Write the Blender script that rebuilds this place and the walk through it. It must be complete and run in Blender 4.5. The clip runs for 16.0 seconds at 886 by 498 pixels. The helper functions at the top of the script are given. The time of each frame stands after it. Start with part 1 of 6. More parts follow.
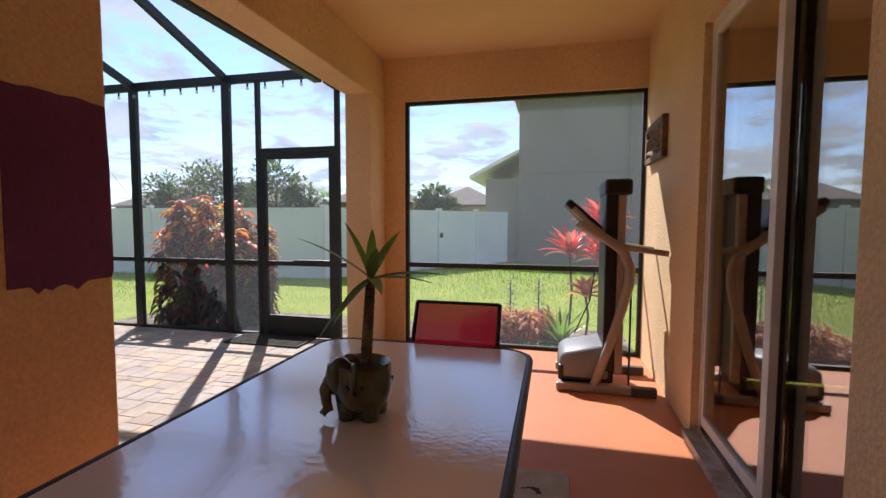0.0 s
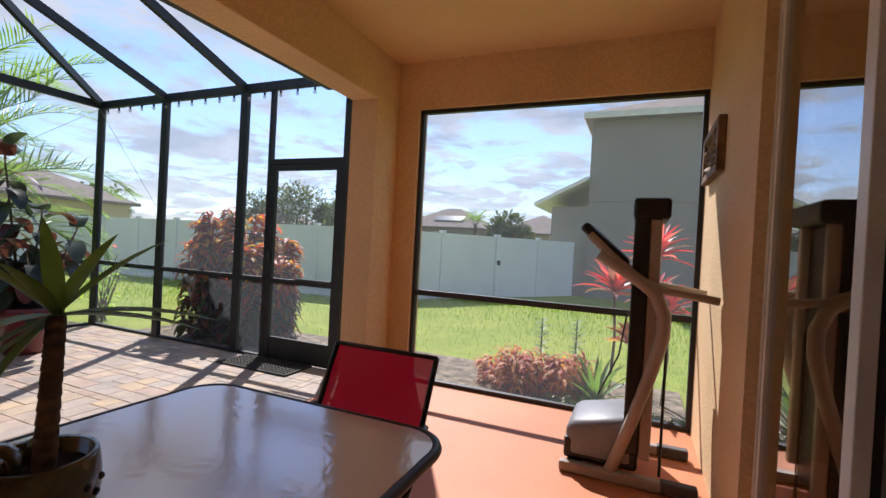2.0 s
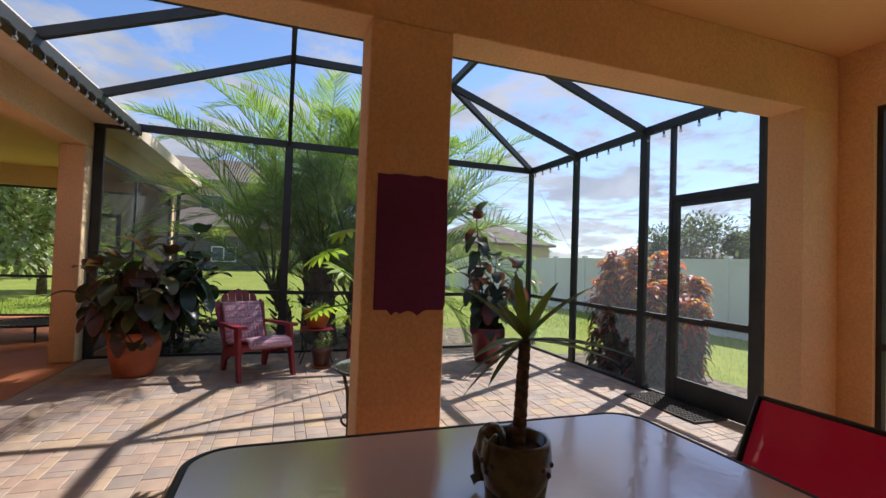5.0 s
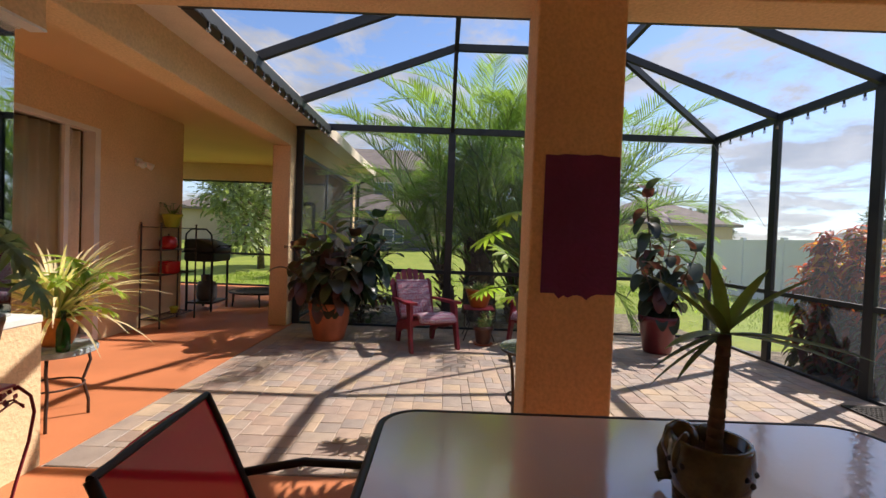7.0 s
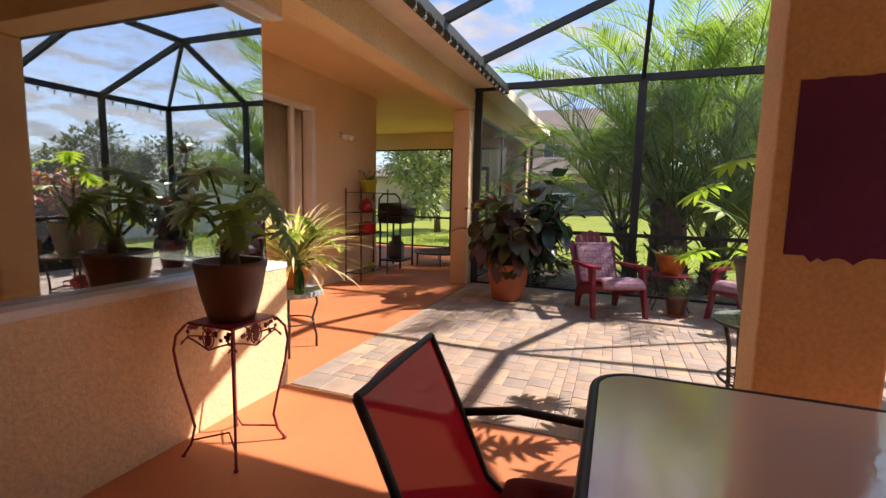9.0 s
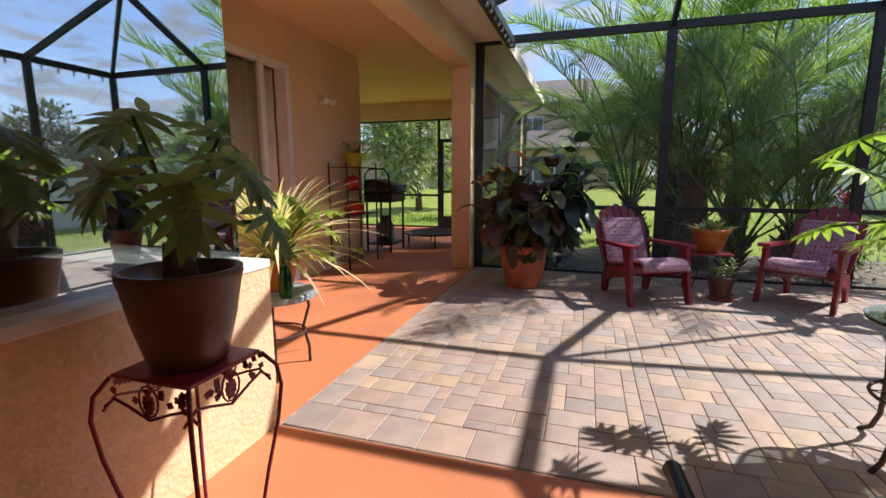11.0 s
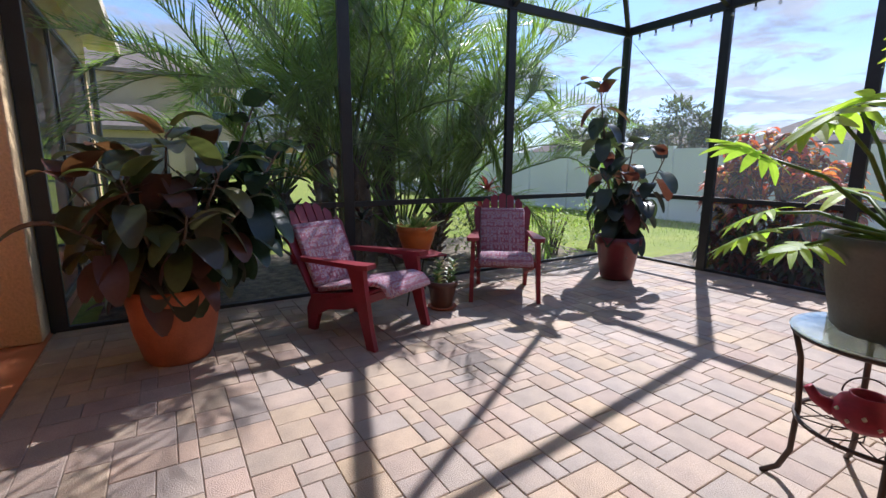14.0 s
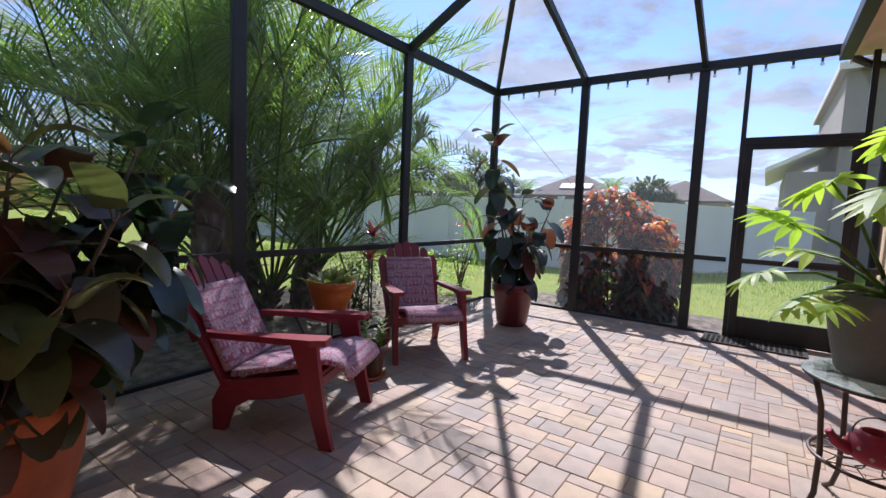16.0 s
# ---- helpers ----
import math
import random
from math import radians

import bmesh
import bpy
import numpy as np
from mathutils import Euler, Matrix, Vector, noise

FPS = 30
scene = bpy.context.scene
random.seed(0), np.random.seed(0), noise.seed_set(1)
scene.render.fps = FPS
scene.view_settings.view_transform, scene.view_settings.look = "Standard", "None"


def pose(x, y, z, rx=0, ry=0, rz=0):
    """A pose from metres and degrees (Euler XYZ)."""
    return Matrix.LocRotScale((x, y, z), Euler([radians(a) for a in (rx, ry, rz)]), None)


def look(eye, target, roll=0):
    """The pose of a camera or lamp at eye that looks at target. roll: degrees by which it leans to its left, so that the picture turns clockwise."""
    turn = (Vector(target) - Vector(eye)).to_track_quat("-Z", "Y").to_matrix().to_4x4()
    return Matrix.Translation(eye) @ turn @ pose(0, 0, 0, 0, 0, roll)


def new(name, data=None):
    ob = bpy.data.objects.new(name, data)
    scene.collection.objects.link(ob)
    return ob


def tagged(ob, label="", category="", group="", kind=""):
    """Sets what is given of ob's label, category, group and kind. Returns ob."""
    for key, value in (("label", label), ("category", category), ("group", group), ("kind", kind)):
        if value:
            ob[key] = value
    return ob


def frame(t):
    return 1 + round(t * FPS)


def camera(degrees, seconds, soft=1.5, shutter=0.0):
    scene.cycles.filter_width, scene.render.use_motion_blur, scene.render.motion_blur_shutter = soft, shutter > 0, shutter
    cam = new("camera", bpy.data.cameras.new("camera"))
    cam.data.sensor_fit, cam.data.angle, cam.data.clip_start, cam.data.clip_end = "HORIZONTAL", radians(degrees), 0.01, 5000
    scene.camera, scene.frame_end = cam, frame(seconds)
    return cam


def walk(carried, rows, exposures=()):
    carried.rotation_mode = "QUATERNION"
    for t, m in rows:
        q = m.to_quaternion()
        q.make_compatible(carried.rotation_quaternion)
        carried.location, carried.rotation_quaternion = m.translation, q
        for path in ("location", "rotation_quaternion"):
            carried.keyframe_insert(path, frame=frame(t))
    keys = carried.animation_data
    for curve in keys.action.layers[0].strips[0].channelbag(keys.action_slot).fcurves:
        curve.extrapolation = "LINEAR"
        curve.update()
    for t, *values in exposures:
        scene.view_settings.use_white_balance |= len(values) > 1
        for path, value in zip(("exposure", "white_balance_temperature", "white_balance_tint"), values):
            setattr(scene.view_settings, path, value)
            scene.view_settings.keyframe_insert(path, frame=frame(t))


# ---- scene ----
cam = camera(88.4, 16.0)
PATH = [
    (0, (0.421, 0.759, 1.308), (-0.049, 2.699, 1.182), 0.2),
    (0.5, (0.641, 0.953, 1.282), (0.32, 2.926, 1.19), 1.9),
    (1, (0.703, 1.203, 1.292), (0.458, 3.186, 1.207), 1.8),
    (1.5, (0.742, 1.385, 1.31), (0.32, 3.338, 1.241), 2.0),
    (2, (0.83, 1.561, 1.293), (0.04, 3.399, 1.274), 3.1),
    (2.5, (0.883, 1.585, 1.3), (-0.222, 3.252, 1.31), 3.2),
    (3, (0.946, 1.53, 1.33), (-0.401, 3.008, 1.351), 2.3),
    (3.5, (0.91, 1.513, 1.333), (-0.639, 2.778, 1.369), 1.6),
    (4, (0.891, 1.49, 1.33), (-0.815, 2.532, 1.377), 1.6),
    (4.5, (0.914, 1.462, 1.323), (-0.903, 2.296, 1.377), 1.8),
    (7, (0.925, 1.387, 1.327), (-1.074, 1.383, 1.277), 2.1),
    (7.5, (0.916, 1.335, 1.325), (-1.067, 1.102, 1.218), 1.7),
    (8, (0.915, 1.296, 1.278), (-1.022, 0.82, 1.125), 1.8),
    (8.5, (0.929, 1.291, 1.278), (-0.94, 0.607, 1.077), 1.5),
    (10.8, (0.288, 0.68, 1.196), (-1.574, 0.008, 0.906), 0.7),
    (11, (0.222, 0.628, 1.21), (-1.66, 0.034, 0.894), -0.1),
    (11.5, (-0.033, 0.506, 1.176), (-1.977, 0.172, 0.847), -0.3),
    (12, (-0.331, 0.391, 1.164), (-2.299, 0.353, 0.807), -0.2),
    (12.5, (-0.675, 0.286, 1.178), (-2.624, 0.507, 0.788), -0.4),
    (13, (-1.01, 0.208, 1.183), (-2.911, 0.687, 0.786), -0.4),
    (13.5, (-1.302, 0.103, 1.19), (-3.112, 0.857, 0.798), -0.3),
    (14, (-1.6, -0.013, 1.201), (-3.279, 1.011, 0.834), 0.3),
    (14.5, (-1.895, -0.098, 1.202), (-3.41, 1.169, 0.887), 0.6),
    (15, (-2.137, -0.249, 1.228), (-3.475, 1.213, 0.958), 1.2),
    (15.5, (-2.328, -0.344, 1.213), (-3.537, 1.234, 0.992), 1.8),
    (16, (-2.518, -0.431, 1.236), (-3.663, 1.199, 1.06), 2.4),
]
walk(cam, [(t, look(eye, target, roll)) for t, eye, target, roll in PATH], exposures=[(0, 1.1, 6200, 14), (1.2, 1.08, 6150, 14), (3.0, 0.84, 6150, 14), (4.5, 0.84, 6250, 14), (7.0, 0.88, 6600, 15), (8.5, 1.3, 6900, 19), (11.0, 1.02, 6050, 15), (12.5, 0.86, 5850, 15), (14.5, 0.96, 5800, 16), (16, 0.88, 5800, 18)])

# ---- light ----
SUN_FROM = Vector((-0.48, 0.82, 1.0)).normalized()
sun = new("sun", bpy.data.lights.new("sun", "SUN"))
sun.data.energy, sun.data.angle, sun.data.color = 3.7, radians(0.55), (1.0, 0.94, 0.86)
sun.matrix_world = look(SUN_FROM * 30, (0, 0, 0))
world = bpy.data.worlds.new("sky")
scene.world = world
world.use_nodes = True
wn, wl = world.node_tree.nodes, world.node_tree.links
wn.clear()
sky = wn.new("ShaderNodeTexSky")
sky.sky_type, sky.sun_disc = "NISHITA", False
sky.sun_elevation, sky.sun_rotation = math.asin(SUN_FROM.z), math.atan2(SUN_FROM.x, SUN_FROM.y)
sky.air_density, sky.dust_density, sky.ozone_density = 0.8, 0.15, 4.0
coord = wn.new("ShaderNodeTexCoord")
split = wn.new("ShaderNodeSeparateXYZ")
wl.new(coord.outputs["Generated"], split.inputs[0])
lift = wn.new("ShaderNodeMath"); lift.operation = "MAXIMUM"; lift.inputs[1].default_value = 0.0
wl.new(split.outputs["Z"], lift.inputs[0])
deep = wn.new("ShaderNodeMath"); deep.operation = "ADD"; deep.inputs[1].default_value = 0.16
wl.new(lift.outputs[0], deep.inputs[0])
dx = wn.new("ShaderNodeMath"); dx.operation = "DIVIDE"
dy = wn.new("ShaderNodeMath"); dy.operation = "DIVIDE"
wl.new(split.outputs["X"], dx.inputs[0]); wl.new(deep.outputs[0], dx.inputs[1])
wl.new(split.outputs["Y"], dy.inputs[0]); wl.new(deep.outputs[0], dy.inputs[1])
plane = wn.new("ShaderNodeCombineXYZ")
wl.new(dx.outputs[0], plane.inputs[0]); wl.new(dy.outputs[0], plane.inputs[1])
cloud = wn.new("ShaderNodeTexNoise")
cloud.inputs["Scale"].default_value, cloud.inputs["Detail"].default_value, cloud.inputs["Roughness"].default_value = 1.8, 9.0, 0.64
cloud.inputs["Distortion"].default_value = 0.25
wl.new(plane.outputs[0], cloud.inputs["Vector"])
ramp = wn.new("ShaderNodeValToRGB")
ramp.color_ramp.elements[0].position, ramp.color_ramp.elements[1].position = 0.46, 0.58
wl.new(cloud.outputs[0], ramp.inputs[0])
low = wn.new("ShaderNodeMapRange")
low.inputs["From Min"].default_value, low.inputs["From Max"].default_value = 0.0, 0.35
low.inputs["To Min"].default_value, low.inputs["To Max"].default_value = 0.6, 0.0
wl.new(split.outputs["Z"], low.inputs["Value"])
amount = wn.new("ShaderNodeMath"); amount.operation = "ADD"; amount.use_clamp = True
wl.new(ramp.outputs[0], amount.inputs[0]); wl.new(low.outputs[0], amount.inputs[1])
part_on = wn.new("ShaderNodeMath"); part_on.operation = "MULTIPLY"; part_on.inputs[1].default_value = 0.85
wl.new(amount.outputs[0], part_on.inputs[0])
clouded = wn.new("ShaderNodeMix"); clouded.data_type = "RGBA"
wl.new(part_on.outputs[0], clouded.inputs["Factor"])
wl.new(sky.outputs[0], clouded.inputs["A"])
shade = wn.new("ShaderNodeTexNoise")
shade.inputs["Scale"].default_value, shade.inputs["Detail"].default_value, shade.inputs["Distortion"].default_value = 2.6, 6.0, 0.4
moved = wn.new("ShaderNodeVectorMath"); moved.operation = "ADD"; moved.inputs[1].default_value = (3.1, 7.7, 0)
wl.new(plane.outputs[0], moved.inputs[0]); wl.new(moved.outputs[0], shade.inputs["Vector"])
tone = wn.new("ShaderNodeValToRGB")
tone.color_ramp.elements[0].position, tone.color_ramp.elements[1].position = 0.36, 0.62
tone.color_ramp.elements[0].color, tone.color_ramp.elements[1].color = (0.64, 0.67, 0.71, 1), (1, 1, 1, 1)
wl.new(shade.outputs[0], tone.inputs[0])
lit = wn.new("ShaderNodeVectorMath"); lit.operation = "SCALE"; lit.inputs["Scale"].default_value = 3.1
wl.new(tone.outputs[0], lit.inputs[0]); wl.new(lit.outputs[0], clouded.inputs["B"])
back = wn.new("ShaderNodeBackground")
back.inputs["Strength"].default_value = 0.12
wl.new(clouded.outputs["Result"], back.inputs["Color"])
wout = wn.new("ShaderNodeOutputWorld")
wl.new(back.outputs[0], wout.inputs["Surface"])


# ---- materials ----
def mat(name, col, rough=0.6, metal=0.0, var=0.18, scale=6.0, bump=0.0, bscale=80.0, col2=None, rand=0.0, coat=0.0, fine=0.08, spec=0.5, island=False, deep=0.01):
    m = bpy.data.materials.new(name)
    m.use_nodes = True
    n, l = m.node_tree.nodes, m.node_tree.links
    b = n["Principled BSDF"]
    b.inputs["Roughness"].default_value, b.inputs["Metallic"].default_value = rough, metal
    b.inputs["Coat Weight"].default_value, b.inputs["Specular IOR Level"].default_value = coat, spec
    tc = n.new("ShaderNodeTexCoord")
    big, small = n.new("ShaderNodeTexNoise"), n.new("ShaderNodeTexNoise")
    big.inputs["Scale"].default_value, big.inputs["Detail"].default_value = scale, 5.0
    small.inputs["Scale"].default_value, small.inputs["Detail"].default_value = bscale, 3.0
    for t in (big, small):
        l.new(tc.outputs["Object"], t.inputs["Vector"])
    other = col2 or [max(0.0, c * (1 - 1.6 * var)) for c in col]
    first = [min(1.0, c * (1 + var)) for c in col] if not col2 else col
    rr = n.new("ShaderNodeMapRange")
    rr.inputs["From Min"].default_value, rr.inputs["From Max"].default_value = 0.32, 0.68
    l.new(big.outputs[0], rr.inputs["Value"])
    mix = n.new("ShaderNodeMix"); mix.data_type = "RGBA"
    mix.inputs["A"].default_value, mix.inputs["B"].default_value = (*first, 1), (*other, 1)
    l.new(rr.outputs[0], mix.inputs["Factor"])
    val = n.new("ShaderNodeMapRange")
    val.inputs["From Min"].default_value, val.inputs["From Max"].default_value = 0.3, 0.7
    val.inputs["To Min"].default_value, val.inputs["To Max"].default_value = 1 - fine, 1 + fine
    l.new(small.outputs[0], val.inputs["Value"])
    hsv = n.new("ShaderNodeHueSaturation")
    l.new(mix.outputs["Result"], hsv.inputs["Color"])
    if rand or island:
        if island:
            src = n.new("ShaderNodeNewGeometry").outputs["Random Per Island"]
        else:
            src = n.new("ShaderNodeObjectInfo").outputs["Random"]
        r2 = n.new("ShaderNodeMapRange")
        r2.inputs["To Min"].default_value, r2.inputs["To Max"].default_value = 1 - rand, 1 + rand
        l.new(src, r2.inputs["Value"])
        mul = n.new("ShaderNodeMath"); mul.operation = "MULTIPLY"
        l.new(val.outputs[0], mul.inputs[0]); l.new(r2.outputs[0], mul.inputs[1])
        l.new(mul.outputs[0], hsv.inputs["Value"])
    else:
        l.new(val.outputs[0], hsv.inputs["Value"])
    l.new(hsv.outputs[0], b.inputs["Base Color"])
    if bump:
        bp = n.new("ShaderNodeBump")
        bp.inputs["Strength"].default_value, bp.inputs["Distance"].default_value = min(1.0, bump), deep
        l.new(small.outputs[0], bp.inputs["Height"])
        l.new(bp.outputs[0], b.inputs["Normal"])
    return m


def leaf_mat(name, col, col2, rough=0.4, through_light=0.35, rand=0.35):
    m = mat(name, col, rough, var=0.2, scale=3.0, bscale=40, col2=col2, rand=rand, island=True)
    n, l = m.node_tree.nodes, m.node_tree.links
    b = n["Principled BSDF"]
    tr = n.new("ShaderNodeBsdfTranslucent")
    hsv = [x for x in n if x.type == "HUE_SAT"][0]
    bright = n.new("ShaderNodeMix"); bright.data_type = "RGBA"; bright.blend_type = "MULTIPLY"
    bright.inputs["Factor"].default_value = 1.0
    bright.inputs["B"].default_value = (1.6, 1.7, 0.7, 1)
    l.new(hsv.outputs[0], bright.inputs["A"])
    l.new(bright.outputs["Result"], tr.inputs["Color"])
    mx = n.new("ShaderNodeMixShader")
    mx.inputs[0].default_value = through_light
    l.new(b.outputs[0], mx.inputs[1]); l.new(tr.outputs[0], mx.inputs[2])
    l.new(mx.outputs[0], n["Material Output"].inputs["Surface"])
    return m


def glass_mat(name, tint=(0.9, 0.95, 0.93), ior=1.5, rough=0.0, bump=0.0, body=0.0, body_col=(0.5, 0.5, 0.5)):
    m = bpy.data.materials.new(name)
    m.use_nodes = True
    n, l = m.node_tree.nodes, m.node_tree.links
    n.remove(n["Principled BSDF"])
    tp, gl, lw, mx = n.new("ShaderNodeBsdfTransparent"), n.new("ShaderNodeBsdfGlossy"), n.new("ShaderNodeLayerWeight"), n.new("ShaderNodeMixShader")
    tp.inputs[0].default_value = (*tint, 1)
    gl.inputs["Roughness"].default_value = rough
    lw.inputs["Blend"].default_value = 0.5
    straight = ((ior - 1) / (ior + 1)) ** 2
    pw, fr = n.new("ShaderNodeMath"), n.new("ShaderNodeMath")
    pw.operation, pw.inputs[1].default_value = "POWER", 4.0
    fr.operation, fr.inputs[1].default_value, fr.inputs[2].default_value = "MULTIPLY_ADD", 1 - straight, straight
    l.new(lw.outputs["Facing"], pw.inputs[0]); l.new(pw.outputs[0], fr.inputs[0])
    under = tp
    if body:
        df, m2 = n.new("ShaderNodeBsdfDiffuse"), n.new("ShaderNodeMixShader")
        df.inputs[0].default_value = (*body_col, 1)
        m2.inputs[0].default_value = body
        tr, m3 = n.new("ShaderNodeBsdfTranslucent"), n.new("ShaderNodeMixShader")
        tr.inputs[0].default_value = (*body_col, 1)
        m3.inputs[0].default_value = 0.06
        l.new(df.outputs[0], m3.inputs[1]); l.new(tr.outputs[0], m3.inputs[2])
        l.new(tp.outputs[0], m2.inputs[1]); l.new(m3.outputs[0], m2.inputs[2])
        under = m2
    if bump:
        tc, nz, bp = n.new("ShaderNodeTexCoord"), n.new("ShaderNodeTexNoise"), n.new("ShaderNodeBump")
        nz.inputs["Scale"].default_value, nz.inputs["Detail"].default_value = 38, 2
        bp.inputs["Strength"].default_value, bp.inputs["Distance"].default_value = bump, 0.004
        l.new(tc.outputs["Object"], nz.inputs["Vector"]); l.new(nz.outputs[0], bp.inputs["Height"])
        l.new(bp.outputs[0], gl.inputs["Normal"])
    l.new(fr.outputs[0], mx.inputs[0]); l.new(under.outputs[0], mx.inputs[1]); l.new(gl.outputs[0], mx.inputs[2])
    l.new(mx.outputs[0], n["Material Output"].inputs["Surface"])
    return m


def screen_mat(name, cover, col, through_light=0.0):
    """A woven screen: mostly open, its threads scatter light to both sides."""
    m = bpy.data.materials.new(name)
    m.use_nodes = True
    n, l = m.node_tree.nodes, m.node_tree.links
    n.remove(n["Principled BSDF"])
    tp, df, mx = n.new("ShaderNodeBsdfTransparent"), n.new("ShaderNodeBsdfDiffuse"), n.new("ShaderNodeMixShader")
    df.inputs[0].default_value = (*col, 1)
    mx.inputs[0].default_value = cover
    l.new(tp.outputs[0], mx.inputs[1]); l.new(df.outputs[0], mx.inputs[2])
    if through_light:
        tr, m2 = n.new("ShaderNodeBsdfTranslucent"), n.new("ShaderNodeMixShader")
        tr.inputs[0].default_value = (*col, 1)
        m2.inputs[0].default_value = through_light
        l.new(df.outputs[0], m2.inputs[1]); l.new(tr.outputs[0], m2.inputs[2]); l.new(m2.outputs[0], mx.inputs[2])
    l.new(mx.outputs[0], n["Material Output"].inputs["Surface"])
    return m


def sling_mat(name, clear, col):
    return screen_mat(name, 1 - clear, col, 0.55)


STUCCO = mat("stucco", (0.74, 0.53, 0.30), 0.85, var=0.06, scale=1.2, bump=1.0, bscale=52, fine=0.10, deep=0.006)
CEIL = mat("ceiling_paint", (0.74, 0.53, 0.28), 0.8, var=0.04, scale=0.8, bump=0.25, bscale=90, fine=0.04)
FLOOR = mat("painted_concrete", (0.56, 0.195, 0.08), 0.6, var=0.08, scale=1.6, bump=0.15, bscale=130, fine=0.07)
PAVER = mat("paver", (0.46, 0.34, 0.25), 0.62, var=0.14, scale=5, bump=0.5, bscale=170, fine=0.16, rand=0.1, col2=(0.37, 0.31, 0.27))
PAVER2 = mat("paver_joined", (0.46, 0.34, 0.25), 0.62, var=0.14, scale=5, bump=0.5, bscale=170, fine=0.16, rand=0.1, col2=(0.37, 0.31, 0.27), island=True)
def paver_colours(m, island):
    n, l = m.node_tree.nodes, m.node_tree.links
    src = n.new("ShaderNodeNewGeometry").outputs["Random Per Island"] if island else n.new("ShaderNodeObjectInfo").outputs["Random"]
    far = n.new("ShaderNodeMath"); far.operation = "MULTIPLY"; far.inputs[1].default_value = 37.31
    cut = n.new("ShaderNodeMath"); cut.operation = "FRACT"
    l.new(src, far.inputs[0]); l.new(far.outputs[0], cut.inputs[0])
    r = n.new("ShaderNodeValToRGB")
    e = r.color_ramp.elements
    e[0].color, e[1].color = (0.50, 0.37, 0.235, 1), (0.33, 0.275, 0.235, 1)
    for p, c in ((0.16, (0.40, 0.325, 0.27, 1)), (0.32, (0.46, 0.335, 0.255, 1)), (0.46, (0.36, 0.30, 0.255, 1)), (0.6, (0.47, 0.36, 0.25, 1)), (0.74, (0.41, 0.295, 0.235, 1)), (0.87, (0.39, 0.33, 0.285, 1))):
        k = e.new(p); k.color = c
    l.new(cut.outputs[0], r.inputs[0])
    mix = [x for x in n if x.type == "MIX"][0]
    over = n.new("ShaderNodeMix"); over.data_type = "RGBA"; over.blend_type = "MULTIPLY"
    over.inputs["Factor"].default_value = 1.0
    l.new(r.outputs[0], over.inputs["A"]); l.new(mix.outputs["Result"], over.inputs["B"])
    mix.inputs["A"].default_value, mix.inputs["B"].default_value = (1.1, 1.07, 1.04, 1), (0.8, 0.79, 0.8, 1)
    hsv = [x for x in n if x.type == "HUE_SAT"][0]
    l.new(over.outputs["Result"], hsv.inputs["Color"])


paver_colours(PAVER, False)
paver_colours(PAVER2, True)
SAND = mat("joint_sand", (0.38, 0.32, 0.26), 0.95, var=0.2, scale=20, bump=0.5, bscale=300)
BRONZE = mat("dark_bronze_aluminium", (0.018, 0.022, 0.026), 0.5, var=0.2, scale=4, fine=0.15)
WHITE = mat("white_paint", (0.74, 0.72, 0.68), 0.45, var=0.06, scale=4, fine=0.04)
FASCIA = mat("soffit_paint", (0.72, 0.62, 0.5), 0.7, var=0.06, scale=3, bump=0.2)
GLASS = glass_mat("window_glass", (0.72, 0.82, 0.8), 6.5)
GLASS_DARK = glass_mat("tinted_door_glass", (0.8, 0.76, 0.68), 3.6)
GLASS_PLAIN = glass_mat("clear_door_glass", (0.88, 0.89, 0.86), 1.5)
SCREEN = screen_mat("insect_screen", 0.09, (0.52, 0.58, 0.64), 0.65)
SCREEN_DARK = screen_mat("solar_screen", 0.72, (0.05, 0.055, 0.06))
TABLE_GLASS = glass_mat("rippled_table_glass", (0.88, 0.9, 0.88), 3.2, 0.11, 0.22, body=0.98, body_col=(0.97, 0.89, 0.77))
ROOM = mat("room_wall", (0.6, 0.5, 0.36), 0.8, var=0.1)
CURTAIN = mat("curtain_cloth", (0.74, 0.64, 0.48), 0.9, var=0.12, scale=2, bump=0.2)
GRASS_G = mat("lawn_soil", (0.175, 0.24, 0.02), 0.95, var=0.35, scale=0.8, bump=0.6, bscale=14, fine=0.25, col2=(0.25, 0.285, 0.035))
MULCH = mat("mulch", (0.21, 0.17, 0.12), 0.95, var=0.4, scale=9, bump=1.0, bscale=60, fine=0.4)
BLACK_METAL = mat("black_metal", (0.02, 0.02, 0.02), 0.5)
FENCE = mat("white_vinyl", (0.72, 0.76, 0.78), 0.4, var=0.04, scale=1, fine=0.03)
TRACK = mat("worn_track", (0.42, 0.38, 0.33), 0.5, 0.3, var=0.25, scale=9, fine=0.15)
PURPLE = mat("purple_paint", (0.125, 0.016, 0.115), 0.55, var=0.12, scale=3, bump=0.6, bscale=45)


# ---- mesh helpers ----
def part(name, bm, material, parent=None, label="", smooth=False):
    me = bpy.data.meshes.new(name)
    if not open_mesh(bm):
        bmesh.ops.recalc_face_normals(bm, faces=bm.faces)
    bm.to_mesh(me)
    bm.free()
    me.materials.append(material)
    if smooth:
        me.polygons.foreach_set("use_smooth", [True] * len(me.polygons))
    ob = new(name, me)
    if parent is not None:
        ob.parent = parent
        ob.matrix_parent_inverse = parent.matrix_world.inverted()
    if label:
        ob["label"] = label
    return ob


def open_mesh(bm):
    """True for open leaf meshes, whose normals stay as made."""
    return any(e.is_boundary for e in bm.edges)


